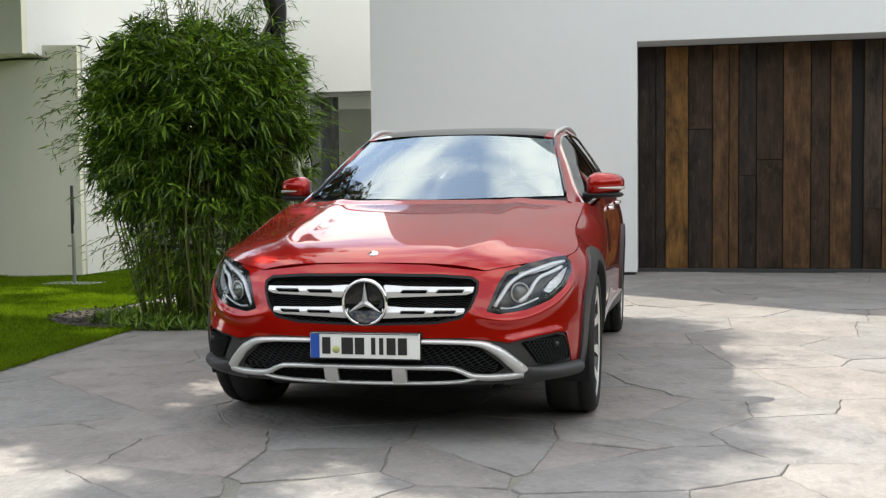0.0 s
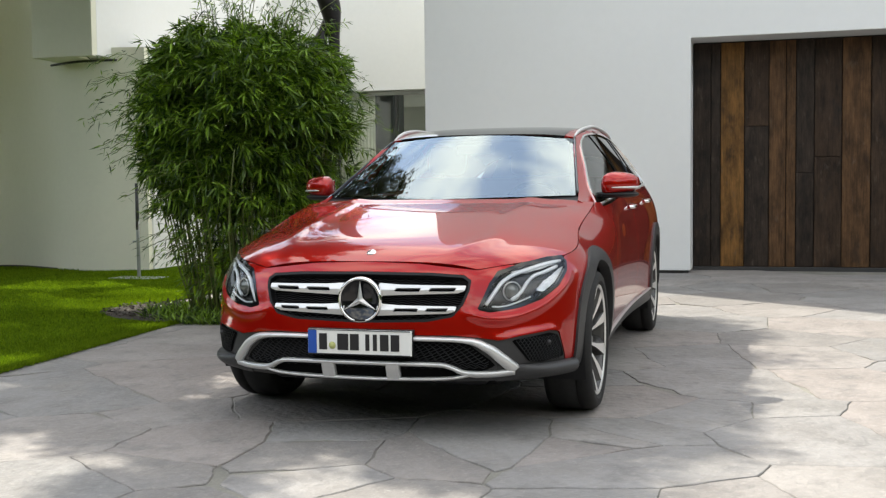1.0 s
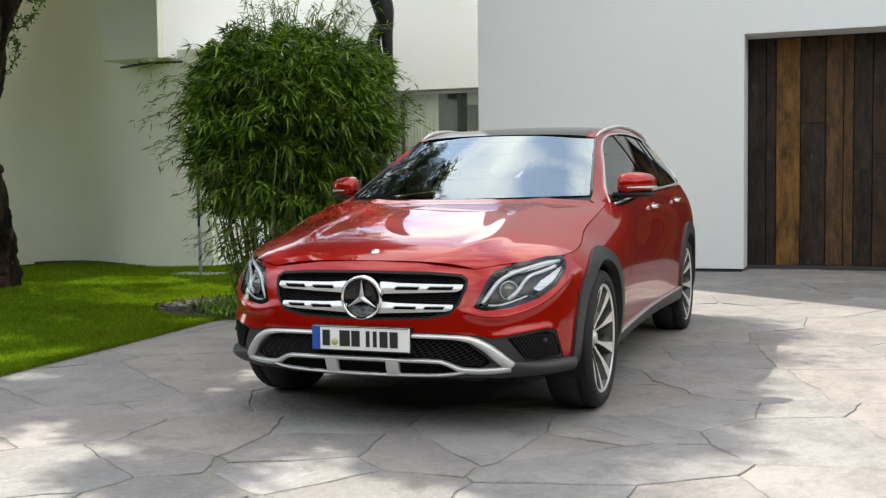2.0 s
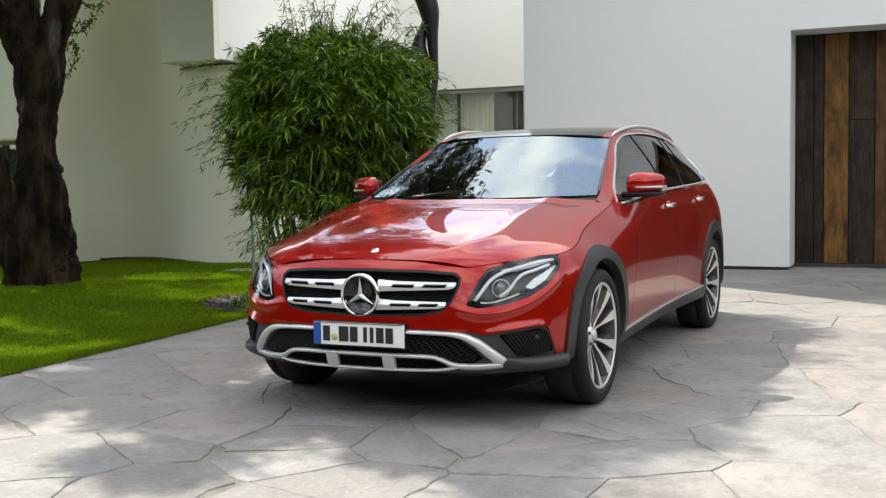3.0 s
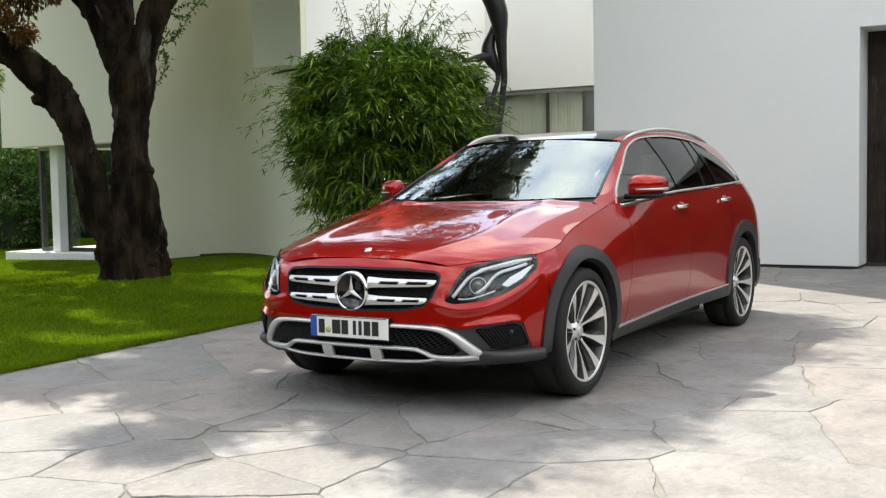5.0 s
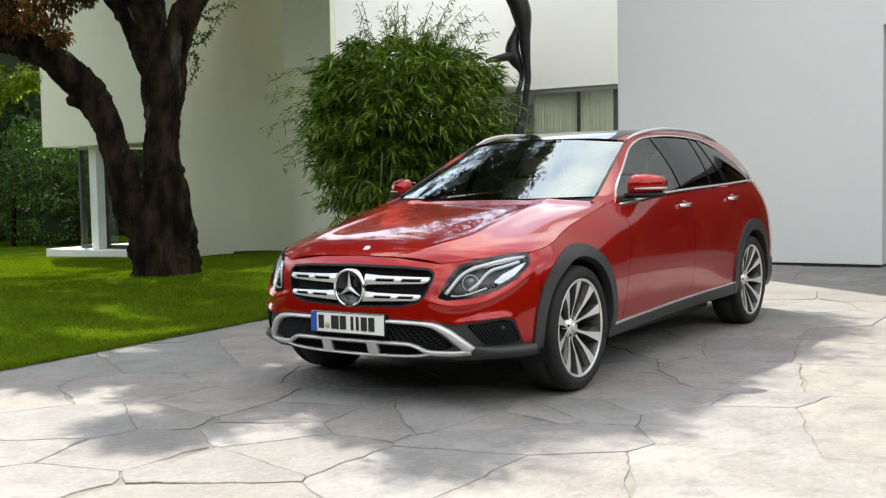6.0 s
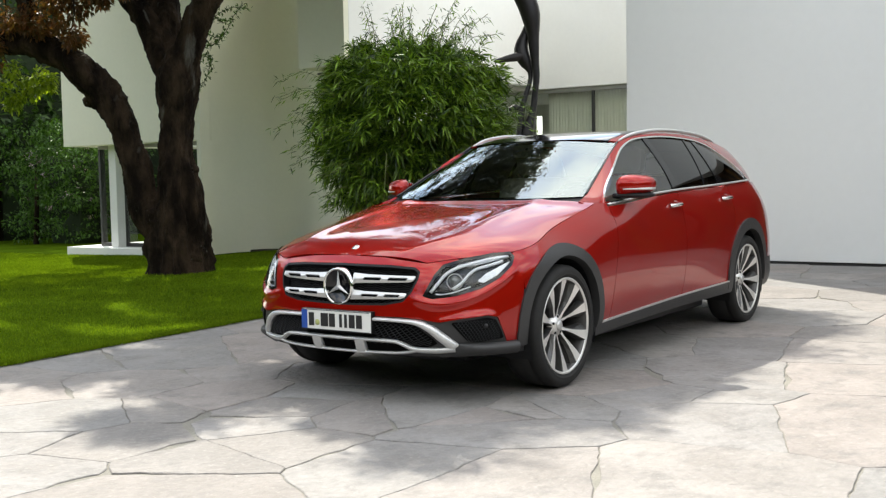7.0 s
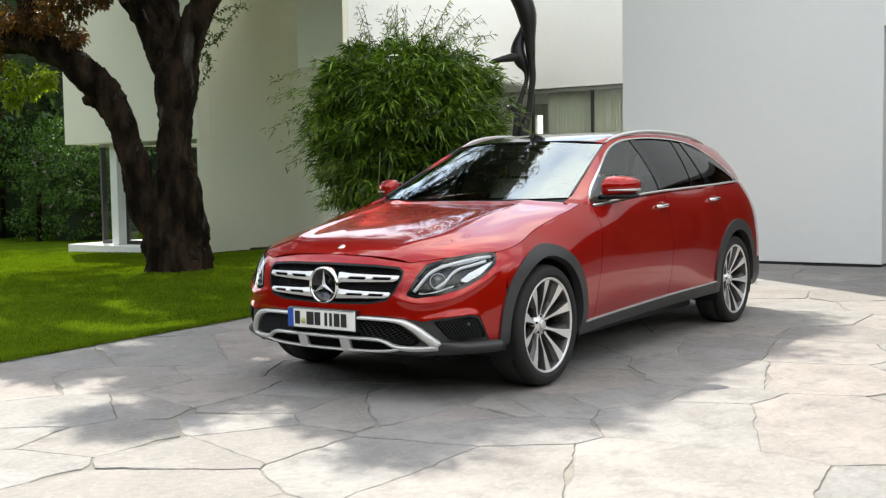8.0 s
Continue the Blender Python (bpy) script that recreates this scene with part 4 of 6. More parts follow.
part("roof_skin", skin("roof_skin", roof_at, steps(-1, 1, 0.02), steps(1.262, 3.70, 0.03), lambda P, u, v: -np.maximum(np.abs(u) - 0.885, v - 3.40) + 0.002, 0.01), RED, car)
part("tailgate", skin("tailgate", tail_at, steps(-1, 1, 0.02), steps(0, 1, 0.02), lambda P, u, v: 0.002 - np.maximum(np.abs(u) - 0.80, v - 0.86), 0.02), RED, car)
part("tailgate_window", skin("tailgate_window", tail_at, steps(-0.8, 0.8, 0.05), steps(0, 0.86, 0.05), None, 0.004), PRIVACY, car, "dark tailgate window")

DLO_TOP = spline([(0.715, 0.984), (0.80, 1.045), (0.90, 1.102), (1.10, 1.205), (1.30, 1.308), (1.45, 1.362), (1.60, 1.390), (1.88, 1.406), (2.2, 1.404), (2.52, 1.386), (2.72, 1.352), (2.92, 1.285), (3.10, 1.190), (3.235, 1.093)], 60)
DLO = [(3.235, 1.088), (2.6, 1.068), (1.9, 1.046), (1.1, 1.010), (0.80, 0.986)] + [tuple(p) for p in DLO_TOP]
dlo = lambda P: poly_sdf(YZ(P), DLO)


def pane_sdf(ya0, ya1, yb0, yb1):
    """Between two leaning posts: ya at belt height to ya1 at 1.40 m, and the same for yb."""
    def f(P, u, v):
        y, z = P[..., 1], P[..., 2]
        t = (z - 1.05) / 0.35
        return np.maximum(dlo(P), np.maximum(ya0 + (ya1 - ya0) * t - y, y - yb0 - (yb1 - yb0) * t))
    return f


ys, ws_ = steps(0.52, 3.9, 0.011), steps(0, 1, 0.02)
for sg in (1, -1):
    fl = sg < 0
    part("pillar_frame", skin("pillar_frame", side_at, ys, ws_, lambda P, u, v: np.maximum(0.001 - dlo(P), u - 3.70 + (1 - v) * 0.12), 0.015, 0, fl), RED, car)
    part("window_trim", skin("window_trim", side_at, steps(0.7, 3.4, 0.006), steps(0, 1, 0.01), lambda P, u, v: np.abs(dlo(P)) - 0.0042, 0.012, 0.006, fl), CHROME, car, "chrome window trim")
    for a in ((1.655, 1.655, 1.74, 1.725), (2.225, 2.30, 2.25, 2.325), (2.50, 2.45, 2.60, 2.52)):
        part("window_post", skin("window_post", side_at, steps(1.5, 2.8, 0.011), ws_, pane_sdf(*a), 0.01, 0.001, fl), GLOSS_BLACK, car, "gloss black window post")
    for a, gm in (((0.70, 0.9, 1.655, 1.655), SIDE_GLASS), ((1.74, 1.725, 2.225, 2.30), PRIVACY), ((2.25, 2.325, 2.50, 2.45), PRIVACY), ((2.60, 2.52, 3.4, 3.3), PRIVACY)):
        g = part("side_window", skin("side_window", side_at, steps(0.78, 3.3, 0.02), steps(0, 1, 0.03), pane_sdf(*a), 0.004, -0.004, fl), gm, car, "dark tinted side window" if gm is PRIVACY else "")
    by = np.linspace(0.74, 3.24, 60)
    bp = side_at(by, np.full(60, 0.035)) + np.array([0.007, 0, 0])
    part("belt_trim", tubes("belt_trim", [([(sg * p[0], p[1], p[2]) for p in bp], [0.0075] * 60)], SILVER, 6), SILVER, car, "bright belt line trim")
    pv = np.linspace(0.02, 0.99, 30)
    pe = screen_at(np.full(30, 0.995), pv)
    part("pillar_strip", tubes("pillar_strip", [([(sg * (p[0] + 0.004), p[1], p[2] + 0.004) for p in pe], [0.0075] * 30)], GLOSS_BLACK, 6), GLOSS_BLACK, ws)
    # roof rail
    ry = np.linspace(1.39, 3.12, 30)
    rl = RAIL(np.maximum(ry, 1.377))
    lift = 0.016 * np.minimum(1, np.minimum((ry - 1.39) / 0.5, (3.12 - ry) / 0.35)) ** 0.8 + 0.006
    pts = [(sg * (r[0] - 0.012), y, r[1] + h) for r, y, h in zip(rl, ry, lift)]
    part("roof_rail", tubes("roof_rail", [(pts, list(0.013 * np.minimum(1, 0.3 + np.minimum(ry - 1.39, 3.12 - ry) / 0.2)))], SILVER, 8), SILVER, car, "silver roof rail")

# headlights
for sg in (1, -1):
    fl = sg < 0
    inl = lambda P, u, v: poly_sdf(np.stack([u, v], -1), LAMP)

    def bowl(u, v):
        p = wall_at(u, v)
        d = 0.045 * smooth01(-poly_sdf(np.stack([u, v], -1), LAMP), 0.0, 0.04)
        return p + np.stack([-0.55 * d, 0.83 * d, 0 * d], -1)

    hl = part("headlight", skin("headlight", bowl, steps(0.49, 1.03, 0.008), steps(0.54, 0.78, 0.008), inl, 0.01, -0.003, fl), HOUSING, car, "dark headlight with clear cover")
    cover = part("lamp_cover", skin("lamp_cover", wall_at, steps(0.49, 1.03, 0.01), steps(0.54, 0.78, 0.01), inl, 0.004, 0.001, fl), LENS, hl)
    cover.visible_shadow = False

    def on_lamp(u, v, back):
        p = wall_at(np.array([u]), np.array([v]))[0]
        return (sg * (p[0] - 0.55 * back), p[1] + 0.83 * back, p[2])

    part("lamp_edge", skin("lamp_edge", wall_at, steps(0.48, 1.04, 0.005), steps(0.53, 0.79, 0.005), lambda P, u, v: np.abs(inl(P, u, v) + 0.004) - 0.0075, 0.02, 0.0012, fl), GLOSS_BLACK, hl, "black lamp surround")
    guides = ((0.0095, [(0.548, 0.575), (0.585, 0.625), (0.622, 0.668), (0.68, 0.698), (0.76, 0.718), (0.86, 0.736), (0.965, 0.744)]),
              (0.0085, [(0.660, 0.592), (0.705, 0.624), (0.738, 0.662), (0.778, 0.688), (0.84, 0.702), (0.93, 0.722)]),
              (0.0045, [(0.575, 0.568), (0.62, 0.566), (0.68, 0.580), (0.75, 0.602)]))
    for thick, g in guides:
        c = spline(g, 24)
        part("light_guide", tubes("light_guide", [([on_lamp(u, v, 0.014) for u, v in c], [thick] * 24)], DRL, 6), DRL, hl, "pale light guide")
    crest = [(0.66, 0.706), (0.76, 0.726), (0.88, 0.744), (0.97, 0.750), (0.985, 0.742), (0.86, 0.722), (0.74, 0.702)]
    fan = [(0.785, 0.630), (0.83, 0.664), (0.93, 0.705), (0.985, 0.722), (0.965, 0.696), (0.90, 0.652), (0.82, 0.616)]
    for shape in (crest, fan):
        part("reflector", skin("reflector", lambda u, v: wall_at(u, v) + np.stack([-0.55 * 0.02 + 0 * u, 0.83 * 0.02 + 0.0015 * np.sin(v * 420), 0 * u], -1), steps(0.62, 1.0, 0.006), steps(0.60, 0.76, 0.004),
                               lambda P, u, v: poly_sdf(np.stack([u, v], -1), shape), 0.006, 0.0, fl), REFLECTOR, hl, "bright ribbed reflector")
    u, v, r = 0.668, 0.628, 0.037
    bm = bmesh.new()
    bmesh.ops.create_uvsphere(bm, u_segments=20, v_segments=12, radius=r, matrix=Matrix.Translation(on_lamp(u, v, 0.040)))
    part("projector", bm, PROJECTOR, hl, "round projector lens", True)
    c0 = Vector(on_lamp(u, v, 0.022))
    ax = Vector((sg * 0.55, -0.83, 0)).normalized()
    e1, e2 = ax.cross(Vector((0, 0, 1))).normalized(), Vector((0, 0, 1))
    part("lens_ring", tubes("lens_ring", [([c0 + (e1 * math.cos(w) + e2 * math.sin(w)) * r * 1.08 for w in np.linspace(0, 2 * math.pi, 25)], [0.0035] * 25)], SILVER, 5), SILVER, hl)
    part("side_marker", skin("side_marker", wall_at, steps(0.93, 1.0, 0.008), steps(0.50, 0.54, 0.006), lambda P, u, v: poly_sdf(np.stack([u, v], -1), [(0.935, 0.512), (0.985, 0.520), (0.985, 0.528), (0.935, 0.522)]), 0.003, 0.002, True), AMBER, car) if sg < 0 else None

# grille
deep = lambda u, v: wall_at(u, v) + np.array([0, 0.045, 0])
# backing sheet coloured as the unlit depth of the grille
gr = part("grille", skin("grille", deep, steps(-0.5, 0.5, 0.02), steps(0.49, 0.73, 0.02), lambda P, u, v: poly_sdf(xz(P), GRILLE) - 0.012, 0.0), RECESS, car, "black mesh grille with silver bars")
part("grille_rim", skin("grille_rim", wall_at, steps(-0.52, 0.52, 0.005), steps(0.48, 0.74, 0.005), lambda P, u, v: np.abs(poly_sdf(xz(P), GRILLE) + 0.004) - 0.007, 0.055, -0.001), BLACK, gr)
rowsm = []
for k in range(22):
    z = 0.508 + 0.0094 * k
    half = float(np.interp(z, (0.50, 0.53, 0.575, 0.64, 0.69, 0.712), (0.28, 0.40, 0.44, 0.466, 0.462, 0.30)))
    us = np.linspace(-half, half, 41)
    p = wall_at(us, np.full(41, z)) + np.array([0, 0.030, 0])
    zig = np.where(np.arange(41) % 2 == 0, 0.003, -0.003)
    p[:, 2] += zig
    rowsm.append((list(map(tuple, p)), [0.0016] * 41))
part("mesh", tubes("mesh", rowsm, BLACK, 4, False), BLACK, gr)
for sg in (1, -1):
    fl = sg < 0
    for (za, zb, x1, slots) in ((0.614, 0.668, 0.452, ((0.145, 0.265, 0.632, 0.649), (0.295, 0.415, 0.633, 0.650))), (0.530, 0.582, 0.418, ((0.145, 0.260, 0.548, 0.564), (0.285, 0.385, 0.549, 0.565)))):
        outer = [(0.075, za), (0.16, za + 0.004), (x1 - 0.03, za + 0.013), (x1 - 0.004, za + 0.022), (x1, zb - 0.010), (0.17, zb - 0.006), (0.075, zb)]

        def bar(P, u, v):
            q = xz(P)
            d = poly_sdf(q, outer)
            for (s0, s1, t0, t1) in slots:
                d = np.maximum(d, -poly_sdf(q, [(s0, t0), (s1 - 0.01, t0), (s1, t1), (s0 + 0.01, t1)]))
            return d
        part("grille_bar", skin("grille_bar", lambda u, v: wall_at(u, v) + np.stack([0 * u, 0.5 * np.abs(v - (za + zb) / 2) - 0.004, 0 * u], -1), steps(0.07, 0.48, 0.005), steps(za - 0.004, zb + 0.004, 0.004), bar, 0.007, 0.0, fl), SILVER, gr, "slotted satin silver grille bar")


def lathe(name, profile, material, seg=48, axis="y", centre=(0, 0, 0)):
    """Ring surface: profile of (radius, offset along the axis)."""
    V, F = [], []
    for r, o in profile:
        for k in range(seg):
            w = 2 * math.pi * k / seg
            c, s = r * math.cos(w), r * math.sin(w)
            V.append((c + centre[0], o + centre[1], s + centre[2]) if axis == "y" else (o + centre[0], c + centre[1], s + centre[2]))
    for i in range(len(profile) - 1):
        for k in range(seg):
            k2 = (k + 1) % seg
            F.append([i * seg + k, i * seg + k2, (i + 1) * seg + k2, (i + 1) * seg + k])
    return mesh_np(name, V, F, material, True)


em = part("emblem", lathe("emblem", [(0.0, -0.800), (0.084, -0.800), (0.086, -0.806), (0.088, -0.80), (0.088, -0.77)], GLOSS_BLACK, 48, "y", (0, -0.006, 0.596)), GLOSS_BLACK, gr, "round emblem with a three-armed silver shape")
part("emblem_ring", lathe("emblem_ring", [(0.085, -0.800), (0.087, -0.814), (0.093, -0.818), (0.100, -0.812), (0.102, -0.795), (0.100, -0.765)], CHROME, 48, "y", (0, -0.006, 0.596)), CHROME, em)
V, F = [], []
for k in range(3):
    w = math.pi / 2 + k * 2 * math.pi / 3
    d, s = Vector((math.cos(w), 0, math.sin(w))), Vector((-math.sin(w), 0, math.cos(w)))
    c = Vector((0, -0.812, 0.596))
    o = len(V)
    V += [c + d * 0.084, c + s * 0.0125 + d * 0.0072, c - s * 0.0125 + d * 0.0072, c + Vector((0, -0.014, 0)), c - d * 0.001 + Vector((0, 0.004, 0))]
    F += [[o, o + 3, o + 1], [o, o + 2, o + 3], [o + 1, o + 3, o + 4], [o + 2, o + 4, o + 3]]
part("emblem_arms", mesh_np("emblem_arms", V, F, SILVER), SILVER, em)
hb = hood_at(np.array([0.0]), np.array([0.085]))[0]
part("bonnet_badge", lathe("bonnet_badge", [(0.0, 0.006), (0.016, 0.005), (0.021, 0.002), (0.022, -0.003)], CHROME, 24, "y", (0, 0, 0)), CHROME, car, "small round silver badge")
bpy.data.objects["bonnet_badge"].matrix_basis = pose(*hb, 116, 0, 0)

# lower intake with silver frame
intake = [(0, 0.428), (0.42, 0.426), (0.475, 0.412), (0.555, 0.345), (0.575, 0.318), (0.54, 0.302), (0.46, 0.275), (0.36, 0.258), (0.0, 0.250)]
# flush sheet whose black stands for the shade inside the intake
part("intake", skin("intake", wall_at, steps(-0.62, 0.62, 0.012), steps(0.24, 0.45, 0.01), lambda P, u, v: poly_sdf(np.stack([np.abs(P[..., 0]), v], -1), intake + [(-0.1, 0.250), (-0.1, 0.428)]), 0.0, 0.001), RECESS, car, "unlit black sheet behind the lower intake mesh")
rowsm = []
for k in range(11):
    z = 0.312 + 0.0105 * k
    half = float(np.interp(z, (0.31, 0.33, 0.40, 0.43), (0.55, 0.56, 0.48, 0.42)))
    us = np.linspace(-half, half, 61)
    p = wall_at(us, np.full(61, z)) + np.array([0, -0.004, 0])
    p[:, 2] += np.where(np.arange(61) % 2 == 0, 0.0046, -0.0046)
    rowsm.append((list(map(tuple, p)), [0.0022] * 61))
part("intake_mesh", tubes("intake_mesh", rowsm, BLACK, 4, False), BLACK, car)


def frame_bar(pts, w, h, push=0.012, n=40, flat=False):
    """A flat bar lying on the nose: pts of (x, z) along it."""
    c = spline(pts, n)
    V, F = [], []
    t = np.gradient(c, axis=0)
    t /= np.linalg.norm(t, axis=1, keepdims=True)
    nr = np.stack([-t[:, 1], t[:, 0]], 1)
    prof = ((-1, 0.012), (-1, -0.15), (-0.86, -0.55), (-0.55, -0.88), (0, -1), (0.55, -0.88), (0.86, -0.55), (1, -0.15), (1, 0.012))
    if flat:
        prof = ((-1, 0.012), (-1, -0.7), (-0.9, -0.95), (-0.8, -1), (0.8, -1), (0.9, -0.95), (1, -0.7), (1, 0.012))
    for i in range(n):
        for a, b in prof:
            q = c[i] + nr[i] * a * w(c[i][0]) / 2
            ax = np.interp(abs(q[0]), TABLE[:300, mid_level, 0], TA[:300])
            p = wall_at(np.array([math.copysign(ax, q[0])]), np.array([q[1]]))[0]
            V.append((p[0], p[1] + (b * h if b < 0 else 0.03) - push * (b < 0) * 0.2, p[2]))
    k = len(prof)
    for i in range(n - 1):
        for j in range(k):
            F.append([i * k + j, i * k + (j + 1) % k, (i + 1) * k + (j + 1) % k, (i + 1) * k + j])
    F += [list(range(k))[::-1], [(n - 1) * k + j for j in range(k)]]
    return mesh_np("bar", V, F, SILVER, not flat)


wide = lambda x: 0.020 + 0.025 * float(smooth01(abs(x), 0.40, 0.62))
fr = part("silver_frame", frame_bar([(-0.655, 0.292), (-0.60, 0.345), (-0.54, 0.398), (-0.45, 0.430), (-0.2, 0.438), (0, 0.439), (0.2, 0.438), (0.45, 0.430), (0.54, 0.398), (0.60, 0.345), (0.655, 0.292)], wide, 0.022, n=90), SILVER, car, "brushed silver lower bumper frame")
part("skid_top", frame_bar([(-0.655, 0.286), (-0.56, 0.280), (-0.46, 0.286), (-0.39, 0.316), (-0.32, 0.326), (0, 0.328), (0.32, 0.326), (0.39, 0.316), (0.46, 0.286), (0.56, 0.280), (0.655, 0.286)], lambda x: 0.021 + 0.010 * float(smooth01(abs(x), 0.4, 0.5)), 0.024, n=90), SILVER, fr)
part("skid_bottom", frame_bar([(-0.47, 0.278), (-0.40, 0.266), (-0.28, 0.260), (0, 0.257), (0.28, 0.260), (0.40, 0.266), (0.47, 0.278)], lambda x: 0.017, 0.024, n=60), SILVER, fr)
for x in (-0.148, 0.148):
    part("skid_post", frame_bar([(x, 0.256), (x, 0.27), (x, 0.31), (x, 0.330)], lambda x: 0.062, 0.022, n=6, flat=True), SILVER, fr)
for sg in (1, -1):
    FOG = [(0.655, 0.425), (0.72, 0.432), (0.84, 0.446), (0.885, 0.434), (0.915, 0.37), (0.925, 0.335), (0.80, 0.322), (0.735, 0.328)]
    # flush sheet, its black standing for the vent's shaded depth
    fg = part("corner_vent", skin("corner_vent", wall_at, steps(0.6, 1.0, 0.01), steps(0.3, 0.46, 0.01), lambda P, u, v: poly_sdf(np.stack([u, v], -1), FOG), 0.004, 0.001, sg < 0), RECESS, car, "corner vent: unlit black sheet behind mesh")
    rows_ = []
    for k in range(9):
        z = 0.332 + 0.012 * k
        a0, a1 = float(np.interp(z, (0.325, 0.425, 0.45), (0.745, 0.67, 0.83))), float(np.interp(z, (0.325, 0.37, 0.44), (0.905, 0.905, 0.87)))
        us = np.linspace(a0, a1, 23)
        p = wall_at(us, np.full(23, z))
        p[:, 1] -= 0.003
        p[:, 2] += np.where(np.arange(23) % 2 == 0, 0.005, -0.005)
        p[:, 0] *= sg
        rows_.append((list(map(tuple, p)), [0.0024] * 23))
    part("vent_mesh", tubes("vent_mesh", rows_, BLACK, 4, False), BLACK, fg)
    p = wall_at(np.array([0.835]), np.array([0.405]))[0]
    part("parking_sensor", lathe("parking_sensor", [(0.0, -0.008), (0.010, -0.007), (0.012, 0.0)], CLAD, 16, "y", (sg * p[0], p[1] - 0.004, p[2])), CLAD, fg)

# number plate, its characters as plain bars
PX, PW = 0.008, 0.236
pl = part("number_plate", boxes((PX - PW, PX + PW, -0.856, -0.842, 0.365, 0.472), bevel=0.004), PLATE, car, "white number plate with a blue band")
part("plate_holder", boxes((PX - PW - 0.003, PX + PW + 0.003, -0.848, -0.80, 0.360, 0.475), bevel=0.003), BLACK, pl)
part("plate_band", boxes((PX - PW + 0.003, PX - PW + 0.042, -0.8585, -0.8565, 0.369, 0.468)), PLATE_BLUE, pl)
part("plate_seal", lathe("plate_seal", [(0.0, -0.8595), (0.015, -0.8595), (0.016, -0.8565)], SEAL, 20, "y", (PX - 0.122, 0, 0.404)), SEAL, pl)
for x0, x1 in ((-0.182, -0.146), (-0.098, -0.048), (-0.040, 0.0), (0.030, 0.048), (0.064, 0.082), (0.096, 0.134), (0.144, 0.182)):
    part("plate_bar", boxes((PX + x0, PX + x1, -0.8585, -0.8565, 0.385, 0.455)), INK, pl)
for z0, z1 in ((0.4685, 0.472), (0.365, 0.3685)):
    part("plate_edge", boxes((PX - PW + 0.004, PX + PW - 0.004, -0.8582, -0.8562, z0, z1)), INK, pl)

# mirrors
for sg in (1, -1):
    bm = bmesh.new()
    bmesh.ops.create_uvsphere(bm, u_segments=28, v_segments=18, radius=1.0)
    for w in bm.verts:
        x, y, z = w.co
        px = math.copysign(abs(x) ** 0.72, x) * 0.102
        py = math.copysign(abs(y) ** 0.8, y) * (0.105 if y < 0 else 0.035)
        pz = math.copysign(abs(z) ** 0.75, z) * 0.066
        pz *= 1 - 0.22 * (px / 0.102)
        py += 0.05 * (px / 0.102)
        w.co = (sg * (0.905 + px), 0.955 + py, 1.084 + pz + 0.006 * px / 0.1)
    if sg < 0:
        bmesh.ops.reverse_faces(bm, faces=bm.faces)
    mi = part("mirror", bm, RED, car, "red door mirror housing", True)
    bm = bmesh.new()
    bmesh.ops.create_uvsphere(bm, u_segments=24, v_segments=10, radius=1.0)
    for w in bm.verts:
        x, y, z = w.co
        w.co = (sg * (0.905 + math.copysign(abs(x) ** 0.72, x) * 0.099), 0.95 + math.copysign(abs(y) ** 0.8, y) * (0.10 if y < 0 else 0.04) + 0.05 * x, 1.026 + z * 0.020)
    part("mirror_base", bm, BLACK, mi, "black mirror underside", True)
    lamp = []
    for u in np.linspace(-0.35, 0.97, 20):
        zz = abs(-0.020 - 0.006 * u) / (0.066 * (1 - 0.22 * u))
        lamp.append((sg * (0.905 + 0.102 * u), 0.954 + 0.05 * u - 0.105 * max(0.0, 1 - abs(u) ** 2.78 - zz ** 2.67) ** 0.4, 1.064))
    part("indicator", tubes("indicator", [(lamp, list(np.linspace(0.003, 0.0085, 20)))], SILVER, 6), SILVER, mi, "silver indicator strip")
    part("mirror_stalk", boxes((min(sg * 0.77, sg * 0.87), max(sg * 0.77, sg * 0.87), 0.88, 0.96, 1.005, 1.040), bevel=0.012), BLACK, mi)
    part("mirror_glass", boxes((min(sg * 0.83, sg * 0.98), max(sg * 0.83, sg * 0.98), 0.992, 0.996, 1.035, 1.125), bevel=0.001), CHROME, mi)

# door handles
for sg in (1, -1):
    for y, z in ((1.585, 0.945), (2.53, 0.965)):
        base = wall_at(np.array([a_at_y(y)]), np.array([z]))[0][0]
        hpts = [(sg * (base + o), y + d, z + 0.004 * d / 0.1) for d, o in ((-0.085, 0.004), (-0.068, 0.024), (-0.03, 0.032), (0.025, 0.032), (0.055, 0.026), (0.075, 0.006))]
        hd = part("door_handle", tubes("door_handle", [(list(map(tuple, spline(hpts, 18))), [0.012] * 18)], CHROME, 8), CHROME, car, "chrome door handle")
        V = [(sg * (base + 0.003 - 0.01 * (1 - r)), y + 0.085 * r * math.cos(w), z - 0.004 + 0.032 * r * math.sin(w)) for r in (1.0, 0.5) for w in np.linspace(0, 2 * math.pi, 24, endpoint=False)]
        F = [[k, (k + 1) % 24, 24 + (k + 1) % 24, 24 + k] for k in range(24)] + [list(range(24, 48))]
        part("handle_cup", mesh_np("handle_cup", V, F, RED, True), RED, hd)

# tail lamps and rear bumper trim
for sg in (1, -1):
    part("tail_lamp", skin("tail_lamp", wall_at, steps(a_at_y(3.55), A_END - 0.35, 0.012), steps(0.74, 0.98, 0.01), lambda P, u, v: poly_sdf(np.stack([P[..., 1], v], -1), [(3.80, 0.87), (3.86, 0.80), (4.3, 0.78), (4.3, 0.96), (3.90, 0.95), (3.84, 0.93)]), 0.004, 0.004, sg < 0), TAIL, car, "red wraparound tail lamp")


